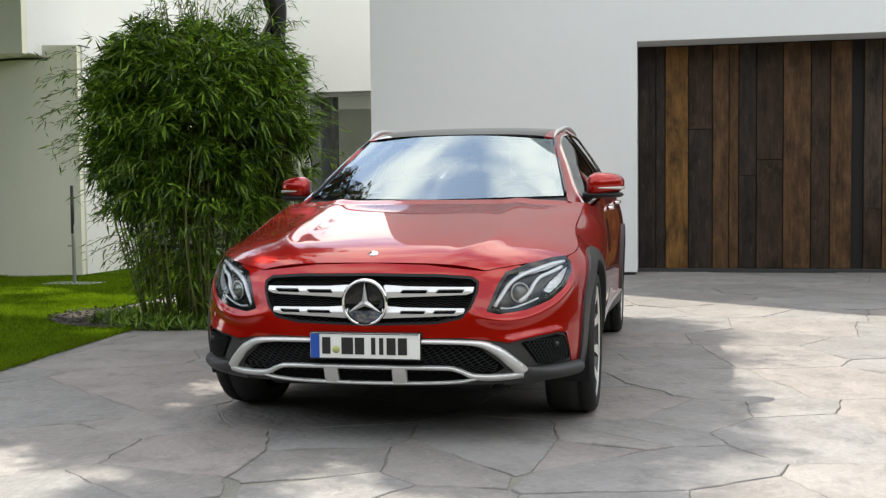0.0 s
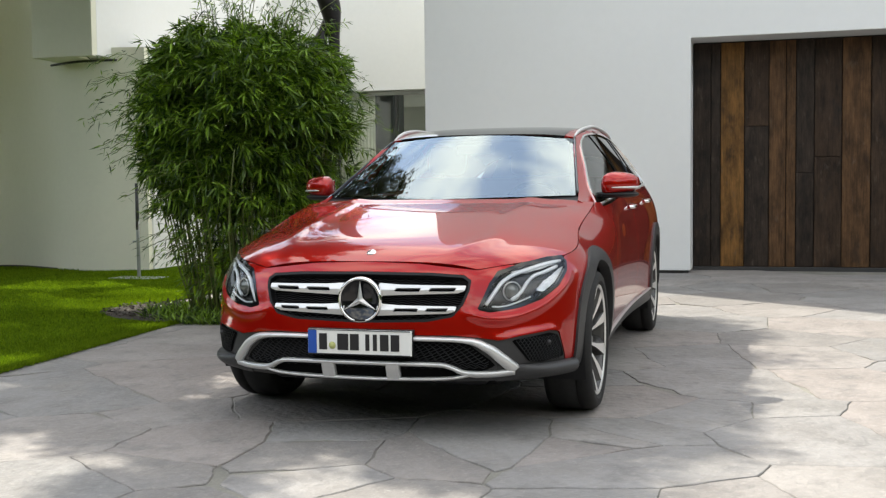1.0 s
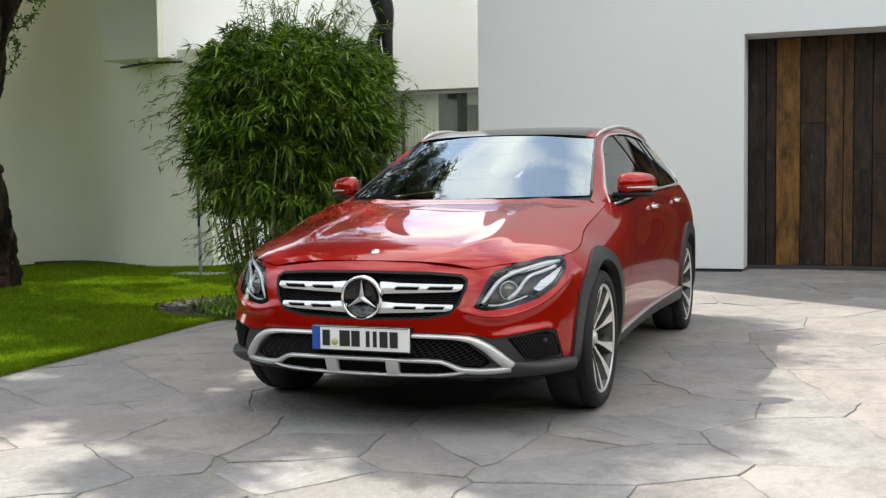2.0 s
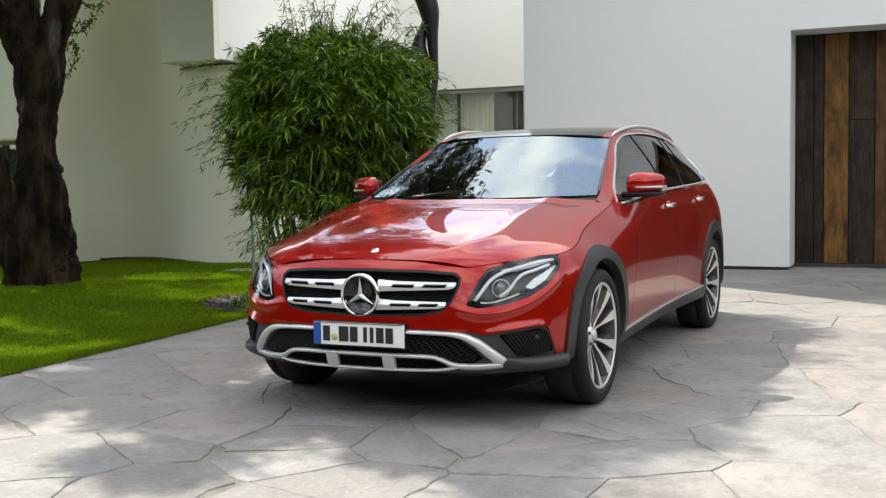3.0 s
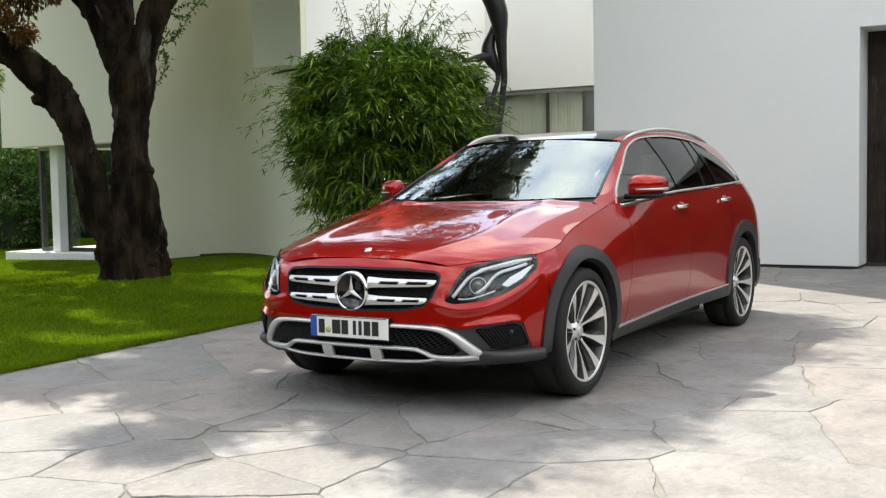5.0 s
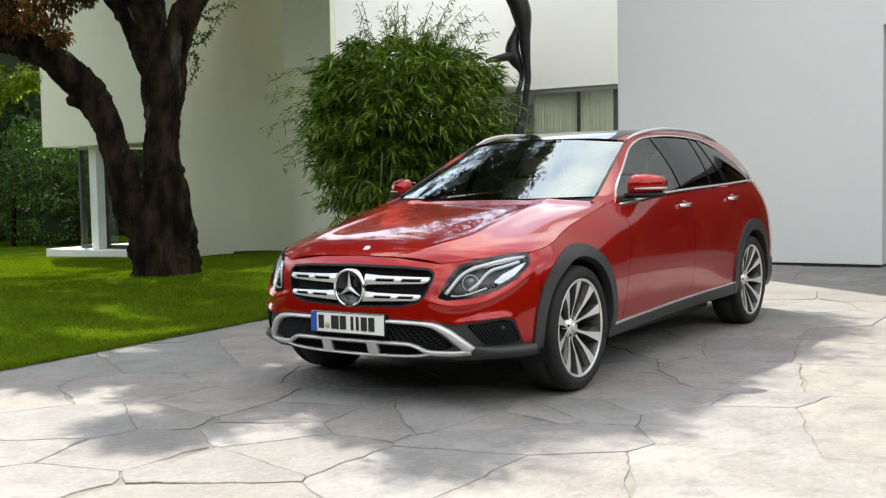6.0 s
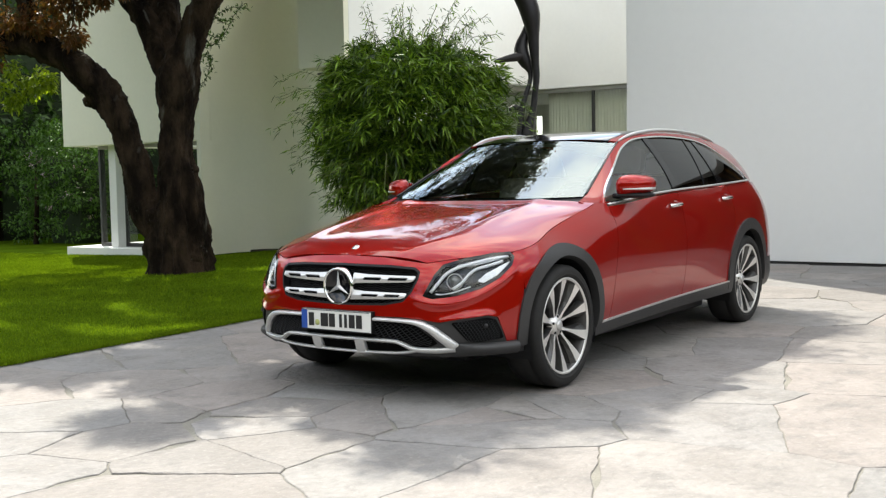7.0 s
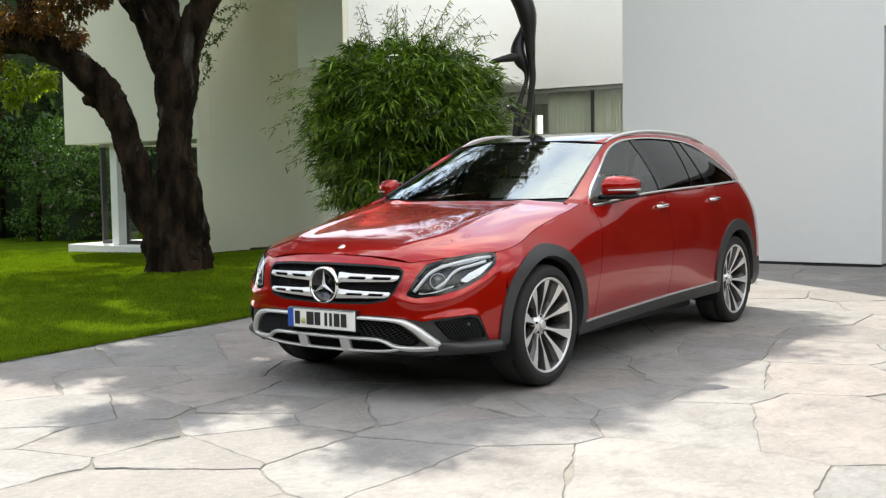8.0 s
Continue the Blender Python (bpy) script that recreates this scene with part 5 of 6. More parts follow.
# wheels
def wheel():
    w = part("wheel", lathe("wheel", [(0.262, 0.085), (0.268, 0.095), (0.266, 0.104), (0.256, 0.102), (0.246, 0.080), (0.238, 0.02), (0.236, -0.10)], RIM_GREY, 64, "x"), RIM_GREY, car, "alloy wheel with machined twin spokes")
    part("tyre", lathe("tyre", [(0.262, 0.088), (0.272, 0.106), (0.282, 0.112), (0.284, 0.1135), (0.286, 0.1125), (0.298, 0.1145), (0.312, 0.112), (0.325, 0.102), (0.332, 0.088), (0.335, 0.070), (0.3355, 0.045), (0.329, 0.042), (0.329, 0.036), (0.336, 0.033), (0.336, -0.033), (0.335, -0.07), (0.331, -0.09), (0.315, -0.113), (0.262, -0.10)], RUBBER, 72, "x"), RUBBER, w, "black low-profile tyre")
    part("rim_lip", lathe("rim_lip", [(0.250, 0.099), (0.256, 0.105), (0.263, 0.106), (0.267, 0.101)], RIM_SILVER, 64, "x"), RIM_SILVER, w)
    part("brake_disc", lathe("brake_disc", [(0.06, -0.02), (0.175, -0.02), (0.175, -0.045), (0.06, -0.045)], mat("brake_steel", (0.25, 0.24, 0.23), 0.35, 0.9, vary=0.1), 40, "x"), None, w)
    part("wheel_back", lathe("wheel_back", [(0.0, -0.06), (0.24, -0.06)], BLACK, 40, "x"), BLACK, w)
    part("hub", lathe("hub", [(0.0, 0.062), (0.030, 0.060), (0.036, 0.056), (0.060, 0.046), (0.066, 0.02)], RIM_SILVER, 32, "x"), RIM_SILVER, w)
    part("hub_cap", lathe("hub_cap", [(0.0, 0.072), (0.022, 0.0715), (0.029, 0.066), (0.030, 0.058)], SILVER, 24, "x"), SILVER, w)
    for k in range(5):
        b = 2 * math.pi * k / 5 + 0.31
        part("wheel_bolt", lathe("wheel_bolt", [(0.0, 0.056), (0.007, 0.056), (0.008, 0.046)], BLACK, 8, "x", (0, 0.048 * math.cos(b), 0.048 * math.sin(b))), BLACK, w)
    for k in range(10):
        ang = 2 * math.pi * k / 10 + math.pi / 2
        lean = 0.11 * (1 if k % 2 else -1)
        V, F = [], []
        prof = ((0.045, 0.015, 0.048), (0.09, 0.011, 0.058), (0.14, 0.016, 0.074), (0.20, 0.031, 0.089), (0.245, 0.043, 0.098), (0.256, 0.043, 0.100))
        for r, hw, o in prof:
            a0 = ang + lean * (r / 0.256 - 0.6)
            d, s = (math.cos(a0), math.sin(a0)), (-math.sin(a0), math.cos(a0))
            turn = 1 if k % 2 else -1
            for f, oo in ((-1.25, o - 0.040), (-1.0, o - 0.006), (-0.90, o), (0.35, o - 0.002), (1.05, o - 0.022), (1.3, o - 0.048))[::turn]:
                f *= turn
                V.append((oo, d[0] * r + s[0] * hw * f, d[1] * r + s[1] * hw * f))
        for i in range(len(prof) - 1):
            for j in range(5):
                F.append([i * 6 + j, i * 6 + j + 1, (i + 1) * 6 + j + 1, (i + 1) * 6 + j])
        me = mesh_np("spoke", V, F, RIM_GREY)
        me.materials.append(RIM_SILVER)
        for i, p in enumerate(me.polygons):
            p.material_index = 1 if i % 5 == 2 else 0
        part("spoke", me, None, w)
    return w


w0 = wheel()
for x, y, turn in ((0.804, HUB_F, 0), (-0.804, HUB_F, 180), (0.804, HUB_R, 0), (-0.804, HUB_R, 180)):
    w = w0 if (x, y) == (0.804, HUB_F) else copy_thing(w0, Matrix())
    w.matrix_basis = pose(x, y, HUB_Z, 0, 0, turn) @ pose(0, 0, 0, 13 if y > 1 else 0, 0, 0)

# underbody and cabin
part("underbody", boxes((-0.50, 0.50, -0.60, -0.38, 0.205, 0.30), (-0.52, 0.52, -0.38, 0.42, 0.165, 0.30), (-0.72, 0.72, 0.42, 2.50, 0.165, 0.30), (-0.52, 0.52, 2.50, 3.85, 0.18, 0.30), (-0.48, 0.48, -0.62, 3.85, 0.30, 0.62), (-0.80, 0.80, 0.50, 2.42, 0.30, 0.42), bevel=0.02), BLACK, car)
part("engine_bay", boxes((-0.48, 0.48, -0.70, 0.40, 0.50, 0.70), (-0.74, 0.74, 0.36, 0.50, 0.40, 0.95), bevel=0.01), BLACK, car)
part("cabin_lining", boxes((-0.78, -0.76, 0.6, 3.2, 0.42, 0.95), (0.76, 0.78, 0.6, 3.2, 0.42, 0.95), (-0.62, 0.62, 3.48, 3.50, 0.42, 0.98), bevel=0.004), DASH, car)
part("dashboard", boxes((-0.70, 0.70, 0.52, 1.05, 0.70, 0.985), bevel=0.06), DASH, car, "dark dashboard")
part("headliner", skin("headliner", lambda u, v: roof_at(u, v) - np.array([0, 0, 0.05]), steps(-0.95, 0.95, 0.1), steps(1.3, 3.6, 0.1)), SEAT, car)


def seat(x, y, z, wide=0.52):
    s = part("seat", boxes((x - wide / 2, x + wide / 2, y - 0.45, y + 0.02, z, z + 0.16), bevel=0.05), SEAT, car, "beige leather seat", True)
    b = part("backrest", boxes((-wide / 2, wide / 2, -0.06, 0.07, 0, 0.62), bevel=0.05), SEAT, s, "", True)
    b.matrix_basis = pose(x, y, z + 0.12, -16, 0, 0)
    h = part("headrest", boxes((-0.13, 0.13, -0.05, 0.05, 0.64, 0.83), bevel=0.045), SEAT, s, "", True)
    h.matrix_basis = pose(x, y, z + 0.12, -14, 0, 0)


for x, y, wd in ((0.37, 1.72, 0.52), (-0.37, 1.72, 0.52), (0.0, 2.62, 1.3)):
    seat(x, y, 0.42, wd)
part("steering_wheel", tubes("steering_wheel", [([(0.37 + 0.18 * math.cos(t), 1.12 + 0.07 * math.sin(t), 0.93 + 0.165 * math.sin(t)) for t in np.linspace(0, 2 * math.pi, 33)], [0.014] * 33)], DASH, 8), DASH, car)
part("inner_mirror", boxes((-0.11, 0.11, 1.17, 1.19, 1.27, 1.33), bevel=0.008), DASH, car)


# ---- garden ----
VIEW_R = Vector((0.817, 0.576, 0))      # an upright plane through the trunk, in which its limbs mostly lie


def limb_points(rows, scale, base, depth=0.0, n=24, lean=0.0, dist=14.4, centre=(784, 324)):
    """Centre line and radii of a limb from sketch rows (across, down, width) drawn to a scale; depth carries its end away from the sketch plane."""
    fwd = Vector((-0.576, 0.817, 0))
    knots = []
    for k, (a, b, w) in enumerate(rows):
        d = depth * (k / max(1, len(rows) - 1)) ** 1.3
        f = 1 + d / dist
        a += lean * (base[1] - b)
        p = VIEW_R * (((a - centre[0]) * f - base[0] + centre[0]) / scale) + Vector((0, 0, ((centre[1] - b) * f - centre[1] + base[1]) / scale)) + fwd * d
        knots.append((*p, w * f / scale / 2))
    c = spline(knots, n)
    return [tuple(r[:3]) for r in c], [float(r[3]) for r in c]


def bark_tube(name, points, radii, sides=30, rough=0.16, seed=0, flute=0.0):
    """A limb with swellings, flutes and cracked bark."""
    v, f = tube(points, radii, sides)
    out = []
    for k, p in enumerate(v):
        i = k // sides
        c, r = Vector(points[i]), radii[i]
        q = Vector((p.x * 2.3 + seed, p.y * 2.3, p.z * 1.1))
        d = noise.fractal(q, 1.0, 2.0, 4) * rough + 0.16 * noise.ridged_multi_fractal(Vector((q.x * 2.2, q.y * 2.2, q.z * 1.2)), 0.9, 2.0, 4, 1.0, 2.0) - 0.22 + max(0, noise.noise(q * 0.9 + Vector((7, 3, 1)))) * 0.35 * rough / 0.16
        if flute:
            ang = math.atan2(p.y - c.y, p.x - c.x)
            d += flute * math.sin(5 * ang + 1.9 * p.z + 2.5 * noise.noise(q * 0.8)) + 0.5 * flute * math.sin(11 * ang - 3 * p.z + 4 * noise.noise(q))
        g = Vector((p.x * 15 + 3 * noise.noise(q * 3), p.y * 15, p.z * 6.5))
        crack = abs(noise.noise(g)) + 0.5 * abs(noise.noise(g * 2.3))
        out.append(c + (p - c) * (1 + d * 0.9) + (p - c).normalized() * (0.030 * (crack - 0.30)))
    return mesh_np(name, out, f, BARK, True)


TREE = (-7.24, 4.64, -0.04)
TS = 132.7     # sketch units to the metre
ROOT = (335, 481)
tree = thing("tree", "old gnarled tree with a forked dark trunk and copper leaves", "tree", at=TREE)
for nm, rows, depth in (
        ("trunk", [(321, 500, 128), (320, 478, 104), (319, 450, 98), (316, 420, 98), (316, 390, 88), (318, 350, 74), (316, 310, 64), (311, 270, 56), (310, 235, 52), (310, 200, 50), (312, 170, 56), (314, 140, 62), (322, 112, 56), (337, 82, 46), (347, 50, 44), (361, 18, 43), (376, -12, 41), (402, -70, 36), (450, -190, 28), (520, -340, 13)], -0.4),
        ("limb", [(298, 440, 46), (278, 400, 56), (262, 365, 54), (252, 335, 46), (245, 300, 45), (238, 270, 47), (231, 248, 45), (222, 225, 46), (208, 200, 47), (192, 172, 49), (176, 148, 50), (150, 122, 48), (120, 99, 46), (88, 84, 42), (48, 72, 39), (0, 67, 37), (-130, 40, 34), (-260, -60, 22)], -0.5),
        ("limb", [(304, 150, 38), (290, 112, 42), (279, 82, 38), (268, 50, 38), (250, 20, 40), (236, -2, 40), (212, -50, 34), (160, -190, 18)], 0.5),
        ("limb", [(307, 150, 40), (303, 110, 44), (298, 70, 46), (295, 30, 50), (292, -15, 50), (296, -180, 34), (290, -360, 16)], 0.9),
        ("limb", [(362, 0, 32), (430, -90, 26), (560, -220, 20), (760, -330, 10)], -3.2),
        ("limb", [(104, 88, 26), (84, 60, 28), (66, 30, 28), (50, 2, 27), (30, -50, 22), (0, -160, 13)], -0.9),
        ("limb", [(-60, 68, 30), (-40, -60, 26), (60, -220, 20), (200, -380, 12)], -3.5)):
    pts, rad = limb_points([(a, b, w * 1.05) for a, b, w in rows], TS, ROOT, depth, 240 if len(tree.children) < 4 else 90, 0.031)
    part(nm, bark_tube(nm, pts, rad, 84 if nm == "trunk" else 56 if len(tree.children) < 4 else 20, 0.17, len(tree.children), 0.06 if nm == "trunk" else 0.045), BARK, tree)
rng = np.random.default_rng(11)
# burls on the trunk
for a, b, r in ((344, 298, 11), (278, 375, 17), (312, 378, 20), (342, 368, 16), (174, 178, 13), (186, 172, 14), (346, 160, 9), (300, 425, 20), (350, 440, 18), (258, 360, 13)):
    c = VIEW_R * ((a + 0.031 * (ROOT[1] - b) - ROOT[0]) / TS) + Vector((0, 0, (ROOT[1] - b) / TS)) + Vector((0.576, -0.817, 0)) * 0.14
    bm = bmesh.new()
    bmesh.ops.create_icosphere(bm, subdivisions=3, radius=r / TS)
    for w in bm.verts:
        w.co = c + w.co * (1 + 0.45 * noise.fractal(w.co * 9 + c, 1, 2, 3))
    part("burl", bm, BARK, tree, "", True)

# crown: clumps of leaves high over lawn and drive, with gaps between them
def clump_leaves(centres, radius, per, size, seed, flat=0.6):
    g = np.random.default_rng(seed)
    n = len(centres) * per
    c = np.repeat(np.asarray(centres, float), per, 0)
    d = g.normal(size=(n, 3))
    d /= np.linalg.norm(d, axis=1, keepdims=True)
    off = d * (g.random((n, 1)) ** 0.5) * np.repeat(np.asarray(radius, float), per)[:, None] * np.array([1, 1, flat])
    h = d + g.normal(size=(n, 3)) * 0.6 + np.array([0, 0, -0.3])
    return c + off, h, size * g.uniform(0.7, 1.3, n), size * g.uniform(0.42, 0.62, n)


def shaded(gx, gy):
    """Whether foliage shades this spot of the ground: dense over lawn and drive, ragged at its edge."""
    n = noise.noise(Vector((gx * 1.6, gy * 1.6, 3.7))) + 0.4 * noise.noise(Vector((gx * 4.1, gy * 4.1, 1.2)))
    front = float(np.interp(gx, (-2.6, -1.0, -0.4, 0.5, 1.0, 1.3, 1.5), (-1.15, -1.2, -1.45, -1.5, -1.3, -0.8, -0.4))) + 0.30 * noise.noise(Vector((gx * 0.9, 0, 5)))
    right = 1.48 + 0.2 * noise.noise(Vector((gy * 1.3, 0, 0)))
    if gx < -2.6:
        return gx > -9.5 and noise.noise(Vector((gx * 0.8, gy * 1.5, 3.7))) + 0.55 * noise.noise(Vector((gx * 2.9, gy * 4.2, 8.1))) > 0.03
    if -2.6 < gx < 0.2 and 1.3 < gy < 3.7:
        return n > 0.08                                      # sun comes through to the bamboo
    if gx < right and gy > front:
        return n > (0.02 if -0.5 < gx < 1.3 and -0.85 < gy < 0.35 else -0.27 if gx < -0.7 and gy < 0.8 else -0.30)      # looser over the bonnet
    return gx < right + 0.45 and gy > front - 0.6 and n > 0.34


cc = []
more = np.random.default_rng(907)
for k in range(10400):
    g = rng if k < 6800 else more
    w, r = g.uniform(0, 2 * math.pi), 5.6 * math.sqrt(g.random())
    x, y = -6.6 + r * math.cos(w), 3.3 + 0.80 * r * math.sin(w)
    z = g.uniform(4.9, 10.6) - 0.035 * r * r
    if z < 4.6 or x > max(-1.15 * (y - 0.85) + 0.95, -2.75 - 0.386 * (y - 4)) or y > 6.2 and z < 7.2 and -9.8 < x < -5.4:              # open sky above the forecourt
        continue
    if shaded(x + 0.688 * z, y - 0.478 * z):                 # where its shade falls
        cc.append((x - TREE[0], y - TREE[1], z - TREE[2]))
for k in range(900):                                         # unseen leaf clumps added to shade the far lawn
    x, y, z = more.uniform(-15, -10.5), more.uniform(2.5, 9.5), more.uniform(6.6, 9.4)
    if shaded(x + 0.688 * z, y - 0.478 * z):
        cc.append((x - TREE[0], y - TREE[1], z - TREE[2]))
b, h, L, W = clump_leaves(cc, rng.uniform(0.14, 0.34, len(cc)), 46, 0.10, 5)
part("crown", leaves("crown", b, h, L, W, CROWN_LEAF, 0.1, 6), CROWN_LEAF, tree, "dark green and copper leaves")
# low hanging sprays
low = []
for a, q, r in ((40, 60, 0.3), (105, 70, 0.2), (20, 25, 0.40), (70, 20, 0.35), (120, 18, 0.35), (175, 10, 0.3), (150, 55, 0.22), (165, 72, 0.16), (205, 10, 0.2), (20, 90, 0.3), (90, 45, 0.25), (15, 55, 0.35), (-40, 60, 0.5), (-60, 100, 0.4), (-30, 0, 0.5), (140, -20, 0.4), (50, -30, 0.5)):
    p = VIEW_R * ((a + 0.031 * (ROOT[1] - q) - ROOT[0]) / TS) + Vector((0, 0, (ROOT[1] - q) / TS)) + Vector((0.576, -0.817, 0)) * rng.uniform(0.2, 1.0)
    low.append((p.x, p.y, p.z, r))
low = np.array(low)
sub = np.repeat(low, 6, 0)
sub[:, :3] += rng.normal(size=(len(sub), 3)) * sub[:, 3:4] * 0.5
b, h, L, W = clump_leaves(sub[:, :3], sub[:, 3] * 0.5, 62, 0.068, 8)
part("hanging_spray", leaves("hanging_spray", b, h, L, W, COPPER_LEAF, 0.3, 9), COPPER_LEAF, tree, "hanging copper leaves")
young = []
for a, q, r in ((10, 118, 0.20), (45, 125, 0.16), (70, 132, 0.12), (5, 150, 0.18), (38, 148, 0.13), (-25, 140, 0.25), (20, 172, 0.12)):
    p = VIEW_R * ((a + 0.031 * (ROOT[1] - q) - ROOT[0]) / TS) + Vector((0, 0, (ROOT[1] - q) / TS)) + Vector((0.576, -0.817, 0)) * rng.uniform(-0.6, 0.1)
    young += [(p.x + r * d[0], p.y + r * d[1], p.z + 0.6 * r * d[2]) for d in rng.normal(size=(7, 3)) * 0.6]
b, h, L, W = clump_leaves(young, np.full(len(young), 0.10), 26, 0.075, 18)
part("young_spray", leaves("young_spray", b, h, L, W, YOUNG_LEAF, 0.3, 19), YOUNG_LEAF, tree, "fresh yellow-green leaves")
twigs = [([tuple(r) for r in spline([(l[0], l[1], l[2] + 0.7), (l[0] + 0.1, l[1], l[2] + 0.3), tuple(l[:3])], 8)], list(np.linspace(0.014, 0.004, 8))) for l in low]
for s in twigs:
    part("twig", tubes("twig", [s], BARK, 4), BARK, tree)
spr = [[(372, 20), (400, 45), (432, 15)], [(365, 60), (392, 70), (415, 40)], [(355, 110), (372, 100), (378, 130)], [(350, 165), (368, 140), (376, 105)], [(372, 40), (410, 20), (442, 22)], [(360, 85), (385, 80), (400, 62)]]
for s in spr:
    c = spline([tuple(VIEW_R * ((a + 0.031 * (ROOT[1] - q) - ROOT[0]) / TS) + Vector((0, 0, (ROOT[1] - q) / TS)) + Vector((0.576, -0.817, 0)) * 0.1) for a, q in s], 30)
    base = np.repeat(c, 2, 0) + rng.normal(size=(60, 3)) * 0.015
    tw = part("twig", tubes("twig", [(list(map(tuple, c)), [0.004] * 30)], BARK, 4), BARK, tree)
    tagged(part("sprig", leaves("sprig", base, rng.normal(size=(60, 3)) + np.array([0, 0, 0.2]), rng.uniform(0.05, 0.08, 60), rng.uniform(0.018, 0.03, 60), HEDGE_LEAF, 0.1, 3), HEDGE_LEAF, tw), kind="stuff")

# bamboo
BX, BYY = -2.64, 3.46
bamboo = thing("bamboo", "dense green bamboo clump beside the stone drive", "bamboo", at=(BX, BYY, 0))
rng = np.random.default_rng(21)
B, H_, L, W = [], [], [], []


def tuft(p, out, count, size):
    for _ in range(count):
        d = out * 0.95 + rng.normal(size=3) * 0.72 + np.array([0, 0, -0.12])
        B.append(p + rng.normal(size=3) * 0.02)
        H_.append(d)
        L.append(size * rng.uniform(0.75, 1.3))
        W.append(size * rng.uniform(0.13, 0.19))


def crown_radius(w, z):
    """Outline of the crown: broad and flat above, narrowing below, uneven."""
    prof = float(np.interp(z, (0.25, 0.6, 0.95, 1.3, 1.75, 2.0, 2.2, 2.34, 2.44), (0.44, 0.56, 0.69, 0.81, 0.87, 0.86, 0.82, 0.76, 0.60)))
    return prof * (1 + 0.13 * noise.noise(Vector((math.cos(w) * 1.9, math.sin(w) * 1.6, z * 1.6))) + 0.16 * noise.noise(Vector((math.cos(w) * 4.5, math.sin(w) * 5, z * 4))))


def spray(p, out, tufts, size):
    """A drooping twig end that carries several fans of leaves."""
    side = np.array([-out[1], out[0], 0.0])
    for k in range(tufts):
        q = p + side * rng.normal() * 0.075 + out * rng.uniform(-0.10, 0.06) + np.array([0, 0, rng.normal() * 0.06])
        lean = out * 0.75 + side * rng.normal() * 0.55 + np.array([0, 0, rng.uniform(-0.75, 0.35)])
        for _ in range(11):
            B.append(q + rng.normal(size=3) * 0.012)
            H_.append(lean + rng.normal(size=3) * 0.58)
            L.append(size * rng.uniform(0.7, 1.3))
            W.append(size * rng.uniform(0.12, 0.17))


for k in range(600):
    z = 0.90 + 1.53 * rng.random() ** 0.85
    w = rng.uniform(0, 2 * math.pi)
    r = crown_radius(w, z) * (1 - 0.30 * rng.random() ** 1.3)
    if z > 2.22:
        r *= math.sqrt(rng.random())
    spray(np.array([r * math.cos(w), r * math.sin(w), z]), np.array([math.cos(w), math.sin(w), 0.25 * (z - 1.4)]), 6 if z > 1.1 else 3, 0.128)
for k in range(620):      # dim inner foliage
    z = rng.uniform(0.9, 2.3)
    w = rng.uniform(0, 2 * math.pi)
    r = crown_radius(w, z) * 0.62 * math.sqrt(rng.random())
    tuft(np.array([r * math.cos(w), r * math.sin(w), z]), np.array([math.cos(w), math.sin(w), 0.0]), 5, 0.17)
for k in range(760):      # thinner foliage among the canes
    z = rng.uniform(0.10, 1.05) ** 0.8
    w = rng.uniform(0, 2 * math.pi)
    r = (0.36 + 0.40 * z) * math.sqrt(rng.random()) * 1.15
    tuft(np.array([r * math.cos(w), r * math.sin(w), z]), np.array([math.cos(w), math.sin(w), -0.2]), 4, 0.11)
part("crown", leaves("crown", np.array(B), np.array(H_), np.array(L), np.array(W), BAMBOO_LEAF, 0.22, 22), BAMBOO_LEAF, bamboo, "dense narrow green leaves")
B, H_, L, W, wis = [], [], [], [], []
for k in range(112):      # loose shoots over the top and at the sides
    if k < 40:
        w = rng.uniform(0, 2 * math.pi)
        r = 0.46 * math.sqrt(rng.random())
        p0 = np.array([r * math.cos(w) + 0.08, r * math.sin(w), 2.25])
        p2 = p0 + np.array([0.22 * math.cos(w) + 0.10, 0.22 * math.sin(w) + 0.05, rng.uniform(0.25, 0.62)])
    else:
        w = rng.uniform(math.pi * 0.75, math.pi * 1.5) if k < 92 else rng.uniform(-0.5, 0.9)
        z = rng.uniform(0.5, 2.1)
        r = crown_radius(w, z) * 0.9
        p0 = np.array([r * math.cos(w), r * math.sin(w), z])
        p2 = p0 + np.array([math.cos(w), math.sin(w), 0.05]) * rng.uniform(0.15, 0.55)
    c = spline([p0, (p0 + p2) / 2 + np.array([0, 0, 0.10]), p2], 12)
    wis.append((list(map(tuple, c)), [0.003] * 12))
    for p in c[2:]:
        if rng.random() < 0.8:
            tuft(p, np.array([math.cos(w), math.sin(w), -0.1]), 3, 0.075)
part("shoot", leaves("shoot", np.array(B), np.array(H_), np.array(L), np.array(W), BAMBOO_LEAF, 0.3, 23), BAMBOO_LEAF, bamboo)
for s in wis:
    part("shoot_stem", tubes("shoot_stem", [s], BAMBOO_CANE, 4), BAMBOO_CANE, bamboo)
for k in range(90):
    w, r = rng.uniform(0, 2 * math.pi), math.sqrt(rng.random())
    a = np.array([0.50 * r * math.cos(w), 0.50 * r * math.sin(w), -0.02])
    e = np.array([0.85 * r * math.cos(w), 0.85 * r * math.sin(w), rng.uniform(1.3, 2.2)])
    c = spline([a, (a + e) / 2 + rng.normal(size=3) * 0.04, e], 8)
    part("cane", tubes("cane", [(list(map(tuple, c)), list(np.linspace(0.009, 0.005, 8)))], BAMBOO_CANE, 5), BAMBOO_CANE, bamboo)

